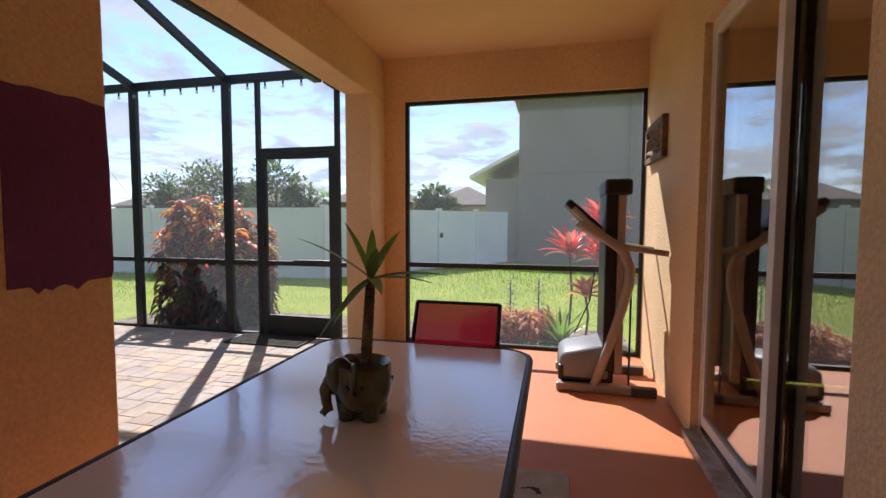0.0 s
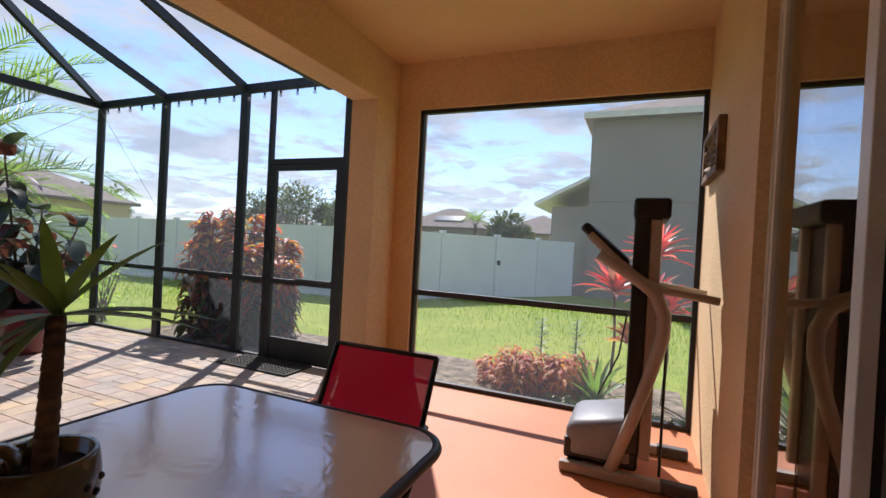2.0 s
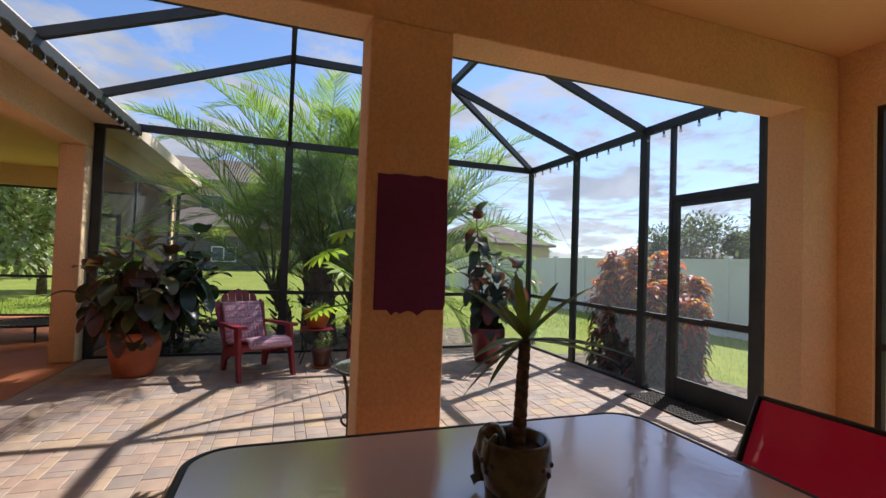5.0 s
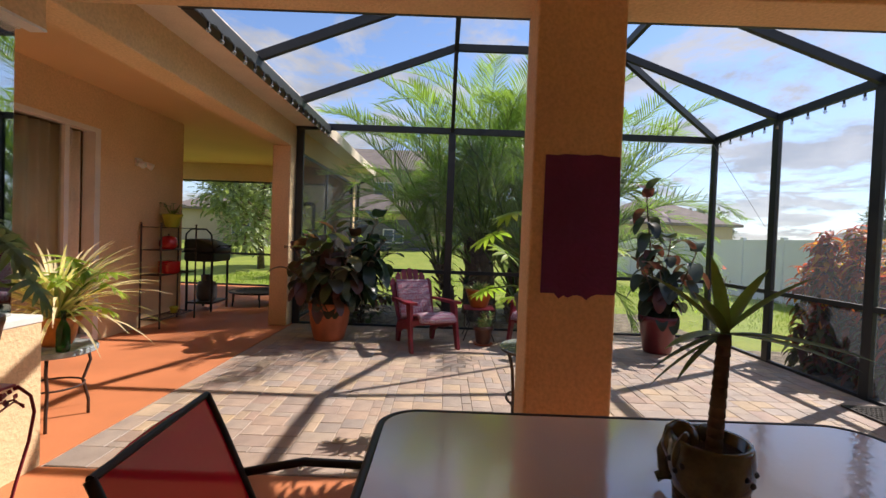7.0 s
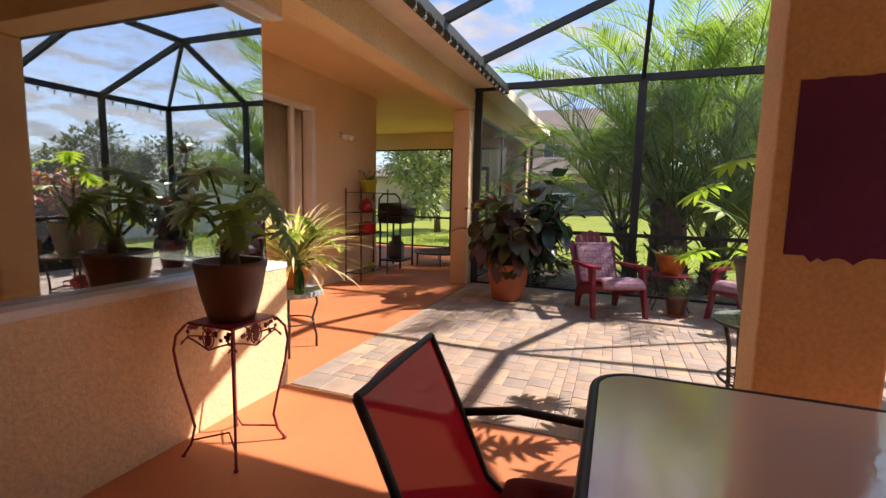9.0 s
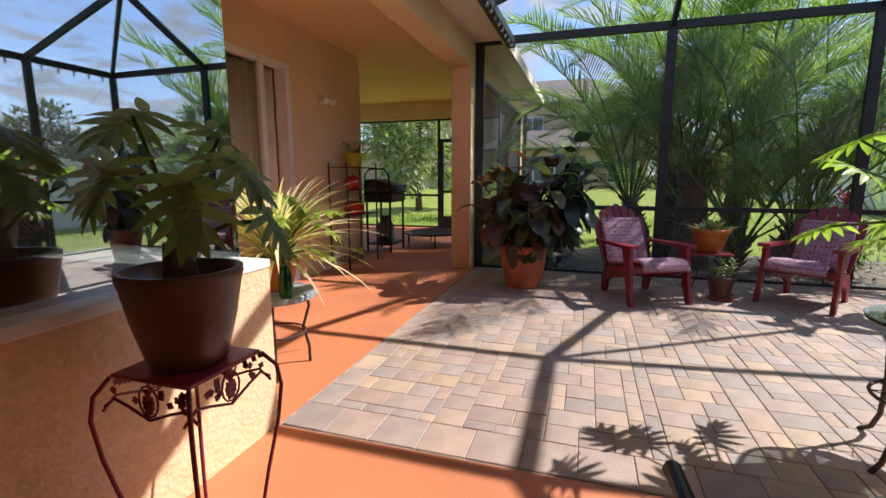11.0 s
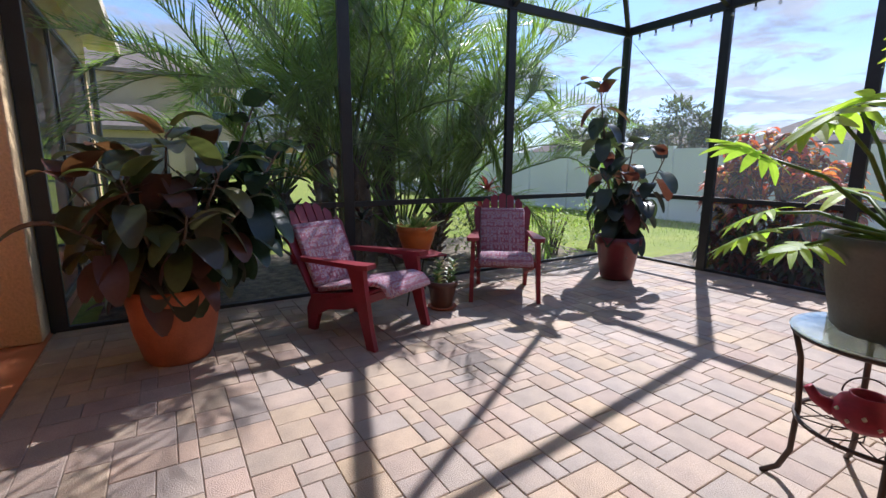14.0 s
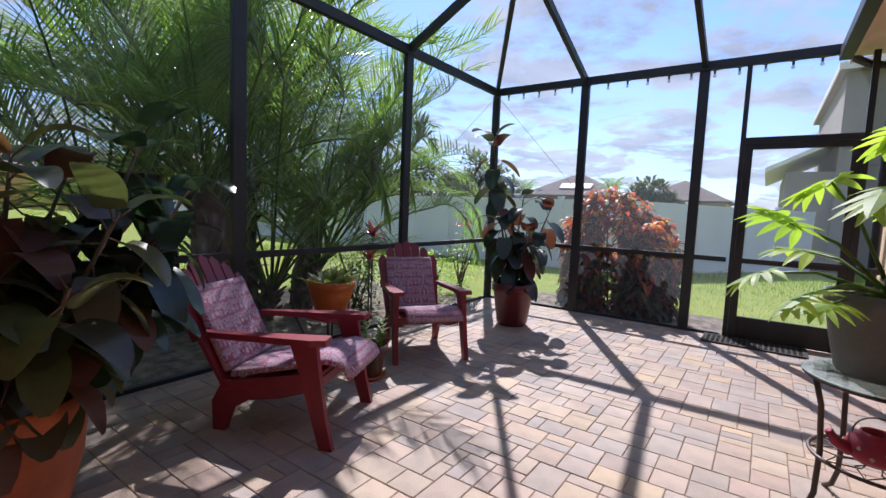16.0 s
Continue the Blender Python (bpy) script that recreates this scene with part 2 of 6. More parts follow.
def empty(name, m=None):
    e = new(name)
    e.empty_display_size = 0.1
    if m is not None:
        e.matrix_world = m
    return e


def box(bm, x0, x1, y0, y1, z0, z1, bevel=0.0, m=None):
    r = bmesh.ops.create_cube(bm, size=1)
    mm = Matrix.LocRotScale(((x0 + x1) / 2, (y0 + y1) / 2, (z0 + z1) / 2), None, (abs(x1 - x0), abs(y1 - y0), abs(z1 - z0)))
    bmesh.ops.transform(bm, matrix=(m @ mm) if m is not None else mm, verts=r["verts"])
    if bevel:
        es = list({e for v in r["verts"] for e in v.link_edges})
        bmesh.ops.bevel(bm, geom=es, offset=bevel, segments=2, affect="EDGES", profile=0.5)
    return bm


def boxes(*rows, bevel=0.0, m=None):
    bm = bmesh.new()
    for r in rows:
        box(bm, *r, bevel=bevel, m=m)
    return bm


def tube(bm, pts, r, sides=8, closed=False, flat=1.0):
    """A round bar along points; r may be one radius or one a point."""
    pts = [Vector(p) for p in pts]
    rs = r if isinstance(r, (list, tuple)) else [r] * len(pts)
    rings, ref = [], None
    count = len(pts)
    for i, p in enumerate(pts):
        a = pts[(i - 1) % count] if (closed or i > 0) else p
        b = pts[(i + 1) % count] if (closed or i < count - 1) else p
        d = (b - a).normalized()
        if ref is None:
            ref = Vector((0, 0, 1)) if abs(d.z) < 0.9 else Vector((1, 0, 0))
        u = (ref - d * ref.dot(d)).normalized()
        ref = u
        v = d.cross(u)
        rings.append([bm.verts.new(p + rs[i] * (math.cos(6.28318 * k / sides) * u * flat + math.sin(6.28318 * k / sides) * v)) for k in range(sides)])
    for i in range(count if closed else count - 1):
        a, b = rings[i], rings[(i + 1) % count]
        for k in range(sides):
            bm.faces.new((a[k], a[(k + 1) % sides], b[(k + 1) % sides], b[k]))
    if not closed:
        bm.faces.new(rings[0][::-1])
        bm.faces.new(rings[-1])
    return bm


def tubes(*paths, r=0.01, sides=8):
    bm = bmesh.new()
    for p in paths:
        tube(bm, p, r, sides)
    return bm


def lathe(profile, sides=28, at=(0, 0, 0), bm=None):
    """A turned body from (radius, height) pairs; a radius of zero closes it."""
    bm = bm or bmesh.new()
    o = Vector(at)
    rings = []
    for r, z in profile:
        if r < 1e-5:
            rings.append([bm.verts.new(o + Vector((0, 0, z)))])
        else:
            rings.append([bm.verts.new(o + Vector((r * math.cos(6.28318 * k / sides), r * math.sin(6.28318 * k / sides), z))) for k in range(sides)])
    for a, b in zip(rings, rings[1:]):
        for k in range(sides):
            q = (k + 1) % sides
            if len(a) == 1 and len(b) == 1:
                continue
            if len(a) == 1:
                bm.faces.new((a[0], b[q], b[k]))
            elif len(b) == 1:
                bm.faces.new((a[k], a[q], b[0]))
            else:
                bm.faces.new((a[k], a[q], b[q], b[k]))
    return bm


def arc(c, r, a0, a1, n, axis="z"):
    out = []
    for i in range(n + 1):
        a = radians(a0 + (a1 - a0) * i / n)
        x, y = r * math.cos(a), r * math.sin(a)
        out.append((c[0] + x, c[1] + y, c[2]) if axis == "z" else (c[0] + x, c[1], c[2] + y) if axis == "y" else (c[0], c[1] + x, c[2] + y))
    return out


def structure(name, bm, material, label):
    return tagged(part(name, bm, material), label, name.split("_")[0], kind="structure")


# ---- setting ----
CEIL_Z, HEAD = 2.98, 2.54
EAVE = 2.87
structure("floor", boxes((-1.52, 2.0, -0.78, 5.40, -0.14, 0.0), (-10.1, 2.0, -6.0, -0.78, -0.14, 0.0)), FLOOR, "orange painted concrete lanai floor")
structure("wall_east", boxes((1.25, 1.45, 3.745, 5.36, 0, CEIL_Z), (1.25, 1.45, -0.78, 2.27, 0, CEIL_Z), (1.25, 1.45, 2.27, 3.745, 2.45, CEIL_Z)), STUCCO, "tan stucco house wall with sliding door opening")
structure("wall_north", boxes((-1.60, 1.45, 5.36, 5.54, HEAD, CEIL_Z), (-1.335, -1.115, 5.36, 5.54, 0, HEAD), (-1.60, -1.335, 4.98, 5.54, 0, HEAD), (1.25, 1.45, 5.362, 5.54, 0, HEAD)), STUCCO, "tan stucco header and column round the screen opening")
structure("beam_west", boxes((-1.60, -1.335, -0.78, 5.36, HEAD, CEIL_Z), bevel=0.008), STUCCO, "tan stucco beam along the open lanai side")
structure("pillar", boxes((-1.615, -1.332, 1.81, 2.25, 0, HEAD), bevel=0.015), STUCCO, "tan stucco pillar under the beam")
structure("ceiling", boxes((-1.62, 1.46, -0.8, 5.55, CEIL_Z, CEIL_Z + 0.1), (-10.1, 1.46, -6.0, -0.8, CEIL_Z - 0.1, CEIL_Z + 0.02)), CEIL, "orange-tan painted lanai ceiling")
structure("wall_south", boxes((-1.53, 1.25, -1.0, -0.78, 0, 0.79), (-1.53, 1.25, -1.0, -0.78, 2.36, CEIL_Z), (1.2, 1.25, -1.0, -0.78, 0.79, 2.36),
                              (-1.53, -1.31, -2.58, -1.0, 0, 0.79), (-1.53, -1.31, -2.58, -1.0, 2.36, CEIL_Z), (-1.53, -1.31, -2.58, -2.3, 0.79, 2.36)), STUCCO, "stucco nook wall under a mitred corner window")
structure("wall_back", boxes((-5.95, -4.30, -2.80, -2.58, 0, CEIL_Z), (-4.30, -1.53, -2.80, -2.58, 2.42, CEIL_Z), (-1.75, -1.53, -2.80, -2.58, 0, 2.42), (-5.95, -5.75, -6.0, -2.80, 0, CEIL_Z)), STUCCO, "tan stucco house wall with glass door")
structure("beam_strip", boxes((-10.1, -1.335, -1.06, -0.80, HEAD, CEIL_Z - 0.1), bevel=0.008), STUCCO, "tan stucco beam over the side lanai")
structure("post", boxes((-5.86, -5.48, -1.06, -0.80, 0, HEAD), bevel=0.015), STUCCO, "tan stucco post of the side lanai")
structure("wall_west", boxes((-10.1, -9.9, -6.0, -0.8, 2.50, CEIL_Z), (-10.1, -9.9, -1.3, -0.8, 0, 2.5), (-10.1, -9.9, -6.0, -5.4, 0, 2.5)), STUCCO, "stucco end wall round the screened opening")
structure("wall_room", boxes((-1.3, 3.6, -5.2, -5.0, -0.1, 3.0), (3.5, 3.7, -5.2, 5.4, -0.1, 3.0), (-5.75, -1.3, -5.2, -5.0, -0.1, 3.0), (1.45, 3.7, 5.3, 5.5, -0.1, 3.0)), ROOM, "dim plain walls of the rooms inside")
structure("roof", boxes((-1.62, 4.0, -1.0, 5.56, 3.09, 3.2), (-11.2, 4.0, -6.4, -0.8, 3.01, 3.2), (1.45, 4.0, -6.0, 5.5, 2.98, 3.09)), FASCIA, "house roof slab over lanai and rooms")
structure("soffit", boxes((-1.95, -1.6, -0.44, 5.54, 2.86, 2.89), (-10.6, -1.6, -0.80, -0.44, 2.86, 2.89), (-1.6, 1.46, 5.54, 5.74, 2.86, 2.89)), FASCIA, "cream painted soffit under the eaves")
structure("fascia", boxes((-1.99, -1.95, -0.44, 5.54, 2.80, 2.95), (-10.6, -1.95, -0.44, -0.40, 2.80, 2.95), (-1.6, 1.46, 5.74, 5.78, 2.86, 2.95)), FASCIA, "cream fascia board")
structure("roof_edge", boxes((-1.95, -1.62, -0.44, 5.54, 2.9, 3.0), (-10.6, -1.95, -0.80, -0.44, 2.9, 3.0), (-1.62, 1.46, 5.56, 5.74, 2.9, 3.0)), FASCIA, "roof edge above the soffit")
structure("gutter", boxes((-2.09, -1.992, -0.40, 5.25, 2.76, 2.87), (-5.7, -2.09, -0.398, -0.30, 2.76, 2.87), bevel=0.01), BRONZE, "dark bronze gutter beam carrying the pool cage")


# ---- pool cage ----
def cage():
    e = tagged(empty("pool_cage"), "dark bronze aluminium screened pool cage", "screen enclosure", kind="structure")
    for x, y in ((-5.7, -0.74), (-5.7, 1.45), (-5.7, 3.34), (-5.7, 5.25), (-4.46, 5.25), (-3.18, 5.25)):
        part("post", boxes((x - 0.026, x + 0.026, y - 0.052, y + 0.052, -0.02, EAVE - 0.05), bevel=0.004) if y < 5 else boxes((x - 0.05, x + 0.05, y - 0.026, y + 0.026, -0.02, EAVE - 0.05), bevel=0.004), BRONZE, e)
    part("door_post", boxes((-2.80, -2.757, 5.225, 5.275, 0, EAVE - 0.05)), BRONZE, e)
    part("door_post", boxes((-1.848, -1.80, 5.225, 5.275, 0, EAVE - 0.05)), BRONZE, e)
    part("eave_beam", boxes((-5.73, -1.99, 5.22, 5.28, EAVE - 0.05, EAVE + 0.04), bevel=0.004), BRONZE, e)
    part("eave_beam", boxes((-5.73, -5.67, -0.8, 5.22, EAVE - 0.05, EAVE + 0.04), bevel=0.004), BRONZE, e)
    for a, b in (((-5.7, 3.34, EAVE), (-4.46, 3.34, 3.55)), ((-5.7, 1.45, EAVE), (-4.46, 1.45, 3.55)), ((-5.7, 5.25, EAVE), (-4.46, 3.34, 3.55)), ((-4.46, 5.25, EAVE), (-4.46, 3.34, 3.55)),
                 ((-3.18, 5.25, EAVE), (-3.18, 3.34, 3.55)), ((-4.46, -0.36, EAVE), (-4.46, 1.45, 3.55)), ((-3.18, -0.36, EAVE), (-3.18, 1.45, 3.55)), ((-2.05, 3.34, EAVE), (-3.18, 3.34, 3.55)), ((-2.05, 1.45, EAVE), (-3.18, 1.45, 3.55)),
                 ((-4.46, 1.45, 3.55), (-4.46, 3.34, 3.55)), ((-4.46, 3.34, 3.55), (-3.18, 3.34, 3.55)), ((-4.46, 1.45, 3.55), (-3.18, 1.45, 3.55)), ((-3.18, 1.45, 3.55), (-3.18, 3.34, 3.55))):
        a, b = Vector(a), Vector(b)
        part("roof_beam", boxes((-0.025, 0.025, -0.04, 0.04, 0, (b - a).length), m=look(a, a - (b - a))), BRONZE, e)
    for y0, y1 in ((-0.74, 1.45), (1.45, 3.34), (3.34, 5.25)):
        part("chair_rail", boxes((-5.722, -5.678, y0 + 0.05, y1 - 0.05, 0.80, 0.85)), BRONZE, e)
        part("bottom_rail", boxes((-5.722, -5.678, y0 + 0.05, y1 - 0.05, 0.0, 0.03)), BRONZE, e)
    for x0, x1 in ((-5.7, -4.46), (-4.46, -3.18), (-3.18, -2.80)):
        part("chair_rail", boxes((x0 + 0.03, x1 - 0.03, 5.228, 5.272, 0.80, 0.85)), BRONZE, e)
        part("bottom_rail", boxes((x0 + 0.03, x1 - 0.03, 5.228, 5.272, 0.0, 0.03)), BRONZE, e)
    part("chair_rail", boxes((-1.80, -1.6, 5.228, 5.272, 0.80, 0.85)), BRONZE, e)
    bm = bmesh.new()
    for q in (((-5.7, -0.74, 0.03), (-5.7, 5.25, 0.03), (-5.7, 5.25, EAVE), (-5.7, -0.74, EAVE)), ((-5.7, 5.252, 0.03), (-2.8, 5.252, 0.03), (-2.8, 5.252, EAVE), (-5.7, 5.252, EAVE))):
        bm.faces.new([bm.verts.new(p) for p in q])
    part("screen", bm, SCREEN, e, "fine grey insect screen")


cage()


def screen_door():
    e = tagged(empty("screen_door_1"), "dark bronze screen door of the pool cage, closed", "door", kind="structure")
    x0, x1, y = -2.755, -1.85, 5.25
    part("door_frame", boxes((x0, x0 + 0.07, y - 0.02, y + 0.02, 0.01, 2.03), (x1 - 0.07, x1, y - 0.02, y + 0.02, 0.01, 2.03), (x0 + 0.07, x1 - 0.07, y - 0.02, y + 0.02, 1.97, 2.03)), BRONZE, e)
    part("kick_plate", boxes((x0 + 0.07, x1 - 0.07, y - 0.015, y + 0.015, 0.01, 0.24), bevel=0.006), BRONZE, e)
    part("mid_rail", boxes((x0 + 0.07, x1 - 0.07, y - 0.018, y + 0.018, 0.80, 0.85)), BRONZE, e)
    part("closer", tubes([(x0 + 0.42, y - 0.05, 0.86), (x1 - 0.05, y - 0.05, 0.86)], r=0.014), BRONZE, e)
    part("handle", boxes((x0 + 0.02, x0 + 0.05, y - 0.06, y - 0.02, 1.0, 1.12), bevel=0.006), BRONZE, e)
    part("header", boxes((x0, x1, y - 0.025, y + 0.025, 2.035, 2.09)), BRONZE, e)
    bm = bmesh.new()
    bm.faces.new([bm.verts.new(p) for p in ((x0, y + 0.004, 0.24), (x1, y + 0.004, 0.24), (x1, y + 0.004, EAVE - 0.05), (x0, y + 0.004, EAVE - 0.05))])
    part("screen", bm, SCREEN, e, "fine grey insect screen")


screen_door()


def north_screen():
    e = tagged(empty("window_1"), "dark framed screen panel with a mid rail", "window", kind="structure")
    x0, x1, y = -1.115, 1.25, 5.42
    part("window_frame", boxes((x0, x0 + 0.035, y - 0.025, y + 0.025, 0.0, HEAD), (x1 - 0.035, x1, y - 0.025, y + 0.025, 0.0, HEAD), (x0 + 0.035, x1 - 0.035, y - 0.025, y + 0.025, HEAD - 0.035, HEAD), (x0 + 0.035, x1 - 0.035, y - 0.025, y + 0.025, 0.0, 0.035)), BRONZE, e)
    part("mid_rail", boxes((x0 + 0.035, x1 - 0.035, y - 0.022, y + 0.022, 0.81, 0.86)), BRONZE, e)
    bm = bmesh.new()
    bm.faces.new([bm.verts.new(p) for p in ((x0, y, 0.02), (x1, y, 0.02), (x1, y, HEAD), (x0, y, HEAD))])
    part("screen", bm, SCREEN, e, "fine grey insect screen")


north_screen()


def side_screens():
    e = tagged(empty("window_2"), "screened side lanai opening with dark frame", "window", kind="structure")
    part("window_frame", boxes((-9.9, -5.86, -0.86, -0.82, HEAD - 0.04, HEAD), (-9.9, -5.86, -0.86, -0.82, 0, 0.04), (-5.91, -5.86, -0.86, -0.82, 0.04, HEAD - 0.04), (-9.9, -9.82, -0.86, -0.82, 0.04, HEAD - 0.04), (-7.6, -7.55, -0.86, -0.82, 0.04, HEAD - 0.04)), BRONZE, e)
    bm = bmesh.new()
    bm.faces.new([bm.verts.new(p) for p in ((-9.9, -0.84, 0.02), (-5.86, -0.84, 0.02), (-5.86, -0.84, HEAD), (-9.9, -0.84, HEAD))])
    part("screen", bm, SCREEN_DARK, e, "dark solar screen")
    e = tagged(empty("window_3"), "screened end opening with a screen door", "window", kind="structure")
    part("window_frame", boxes((-10.02, -9.98, -5.4, -1.3, 2.46, 2.5), (-10.02, -9.98, -5.4, -1.3, 0, 0.04), (-10.02, -9.98, -2.72, -2.66, 0.04, 2.46), (-10.02, -9.98, -5.4, -2.72, 0.74, 0.79)), BRONZE, e)
    part("door_frame", boxes((-10.015, -9.985, -2.66, -2.58, 0.04, 2.05), (-10.015, -9.985, -1.8, -1.72, 0.04, 2.05), (-10.015, -9.985, -2.58, -1.8, 1.97, 2.05), (-10.015, -9.985, -2.58, -1.8, 0.04, 0.28), (-10.015, -9.985, -2.58, -1.8, 0.82, 0.88)), BRONZE, e)


side_screens()


def sliding_door_east():
    e = tagged(empty("door_1"), "white framed sliding glass door with tinted panes", "sliding door", kind="structure")
    y0, y1, z1 = 2.27, 3.745, 2.45
    part("door_frame", boxes((1.295, 1.42, y0, y0 + 0.035, 0.03, z1), (1.295, 1.42, y1 - 0.035, y1, 0.03, z1), (1.295, 1.42, y0 + 0.035, y1 - 0.035, z1 - 0.05, z1)), WHITE, e)
    part("door_sill", boxes((1.205, 1.42, y0, y1, 0.0, 0.045), (1.282, 1.292, y0, y1, 0.045, 0.07), (1.342, 1.35, y0 + 0.04, y1 - 0.04, 0.045, 0.085)), TRACK, e, "worn grey aluminium sill track")
    for a, b, x in ((y0 + 0.035, 2.96, 1.375), (2.885, y1 - 0.035, 1.317)):
        p = part("door_panel", boxes((x - 0.018, x + 0.018, a, a + 0.06, 0.09, z1 - 0.05), (x - 0.018, x + 0.018, b - 0.03, b, 0.09, z1 - 0.05), (x - 0.018, x + 0.018, a + 0.06, b - 0.03, 0.09, 0.15), (x - 0.018, x + 0.018, a + 0.06, b - 0.03, z1 - 0.09, z1 - 0.05), bevel=0.003), WHITE, e)
        g = part("pane", boxes((x - 0.004, x + 0.004, a + 0.06, b - 0.03, 0.15, z1 - 0.09)), GLASS_DARK, p)
        g.visible_shadow = False
    part("interlock_strip", boxes((1.336, 1.356, 2.892, 2.92, 0.09, z1 - 0.055)), BLACK_METAL, e, "black strip in the gap between the door panels")


sliding_door_east()


def nook_window():
    e = tagged(empty("window_4"), "frameless mitred corner window with white sill", "window", kind="structure")
    g = part("pane", boxes((-1.46, 1.2, -0.886, -0.88, 0.83, 2.36)), GLASS, e); g.visible_shadow = False
    g = part("pane", boxes((-1.46, -1.454, -2.3, -0.887, 0.83, 2.36)), GLASS, e); g.visible_shadow = False
    part("window_sill", boxes((-1.535, 1.2, -1.02, -0.775, 0.79, 0.83), (-1.535, -1.25, -2.3, -1.02, 0.79, 0.83), bevel=0.005), WHITE, e)
    part("window_frame", boxes((-1.48, 1.2, -0.9, -0.87, 2.335, 2.358), (-1.535, 1.2, -0.87, -0.777, 2.345, 2.358)), WHITE, e)


nook_window()


def back_door():
    e = tagged(empty("door_2"), "white framed sliding glass door with beige curtain", "sliding door", kind="structure")
    part("door_frame", boxes((-4.30, -4.22, -2.72, -2.575, 0, 2.42), (-4.22, -1.75, -2.70, -2.575, 2.37, 2.42), (-4.22, -1.75, -2.72, -2.575, 0, 0.08), (-3.92, -3.86, -2.68, -2.62, 0.08, 2.37)), WHITE, e)
    g = part("pane", boxes((-3.86, -1.75, -2.66, -2.652, 0.08, 2.37)), GLASS_PLAIN, e); g.visible_shadow = False
    bm = bmesh.new()
    rows = []
    for k in range(161):
        x = -4.2 + k * 0.015
        d = 0.028 * math.sin(k * 0.72 + 0.6 * math.sin(k * 0.21))
        rows.append([bm.verts.new((x, -2.735 + d + o, z)) for o, z in ((0, 0.09), (0, 2.36), (-0.004, 2.36), (-0.004, 0.09))])
    for p, q in zip(rows, rows[1:]):
        for i in range(4):
            j = (i + 1) % 4
            bm.faces.new((p[i], p[j], q[j], q[i]))
    tagged(part("curtain", bm, CURTAIN, None, "", True), "beige vertical folds of a long curtain", "curtain")


back_door()

# ---- ground and distance ----
bm = bmesh.new()
n = 60
grid = [[None] * (n + 1) for _ in range(n + 1)]
for i in range(n + 1):
    for j in range(n + 1):
        u, v = (i / n * 2 - 1), (j / n * 2 - 1)
        x, y = math.copysign(abs(u) ** 2.4, u) * 600 - 3, math.copysign(abs(v) ** 2.4, v) * 600 + 2
        far = max(0.0, math.hypot(x + 4, y - 2) - 6)
        rise = 0.6 * min(1.0, max(0.0, (-17 - x) / 14)) * min(1.0, max(0.0, (11 - y) / 5))
        grid[i][j] = bm.verts.new((x, y, -0.16 - 0.10 * min(1, far / 8) + rise + 0.03 * noise.noise((x * 0.3, y * 0.3, 0))))
for i in range(n):
    for j in range(n):
        bm.faces.new((grid[i][j], grid[i + 1][j], grid[i + 1][j + 1], grid[i][j + 1]))
structure("ground", bm, GRASS_G, "green lawn reaching to the horizon")
structure("paver_bed", boxes((-5.78, -1.52, -0.78, 5.33, -0.14, -0.007)), SAND, "sand bed under the pavers")


def fence():
    e = tagged(empty("fence"), "tall white vinyl privacy fence with post caps", "fence", kind="structure")
    line = [(-34, 11.3), (-5.2, 11.3), (-3.2, 15.1), (-1.25, 18.1)]
    for a, b in zip(line, line[1:]):
        a, b = Vector((*a, 0)), Vector((*b, 0))
        count = max(1, round((b - a).length / 1.83))
        for k in range(count):
            p, q = a.lerp(b, k / count), a.lerp(b, (k + 1) / count)
            d = (q - p)
            m = Matrix.Translation((p.x, p.y, -0.3)) @ Matrix.Rotation(math.atan2(d.y, d.x), 4, "Z")
            part("panel", boxes((0.06, d.length - 0.06, -0.02, 0.02, 0.05, 1.84), (0.06, d.length - 0.06, -0.035, 0.035, 1.82, 1.92), (0.06, d.length - 0.06, -0.035, 0.035, 0.04, 0.14), m=m), FENCE, e)
            part("post", boxes((-0.06, 0.06, -0.06, 0.06, 0, 1.95), (-0.075, 0.075, -0.075, 0.075, 1.95, 1.99), m=m), FENCE, e)
    m = Matrix.Translation((-3.2, 15.1, -0.3)) @ Matrix.Rotation(math.atan2(3.0, 1.95), 4, "Z")
    part("gate_post", boxes((-0.07, 0.07, -0.10, -0.065, 0.0, 1.98), m=m), FENCE, e)
    part("gate_latch", boxes((-0.03, 0.07, -0.14, -0.10, 1.05, 1.2), m=m), BLACK_METAL, e)


fence()


# ---- materials of things ----
def ramp_leaf(name, cols, rough=0.45, through_light=0.3):
    """Leaves whose colour differs from leaf to leaf."""
    m = leaf_mat(name, cols[0], cols[1], rough, through_light, 0.3)
    n, l = m.node_tree.nodes, m.node_tree.links
    g, r = n.new("ShaderNodeNewGeometry"), n.new("ShaderNodeValToRGB")
    r.color_ramp.interpolation = "CONSTANT"
    while len(r.color_ramp.elements) < len(cols):
        r.color_ramp.elements.new(0.5)
    for i, c in enumerate(cols):
        r.color_ramp.elements[i].position = i / len(cols)
        r.color_ramp.elements[i].color = (*c, 1)
    l.new(g.outputs["Random Per Island"], r.inputs[0])
    hsv = [x for x in n if x.type == "HUE_SAT"][0]
    l.new(r.outputs[0], hsv.inputs["Color"])
    return m


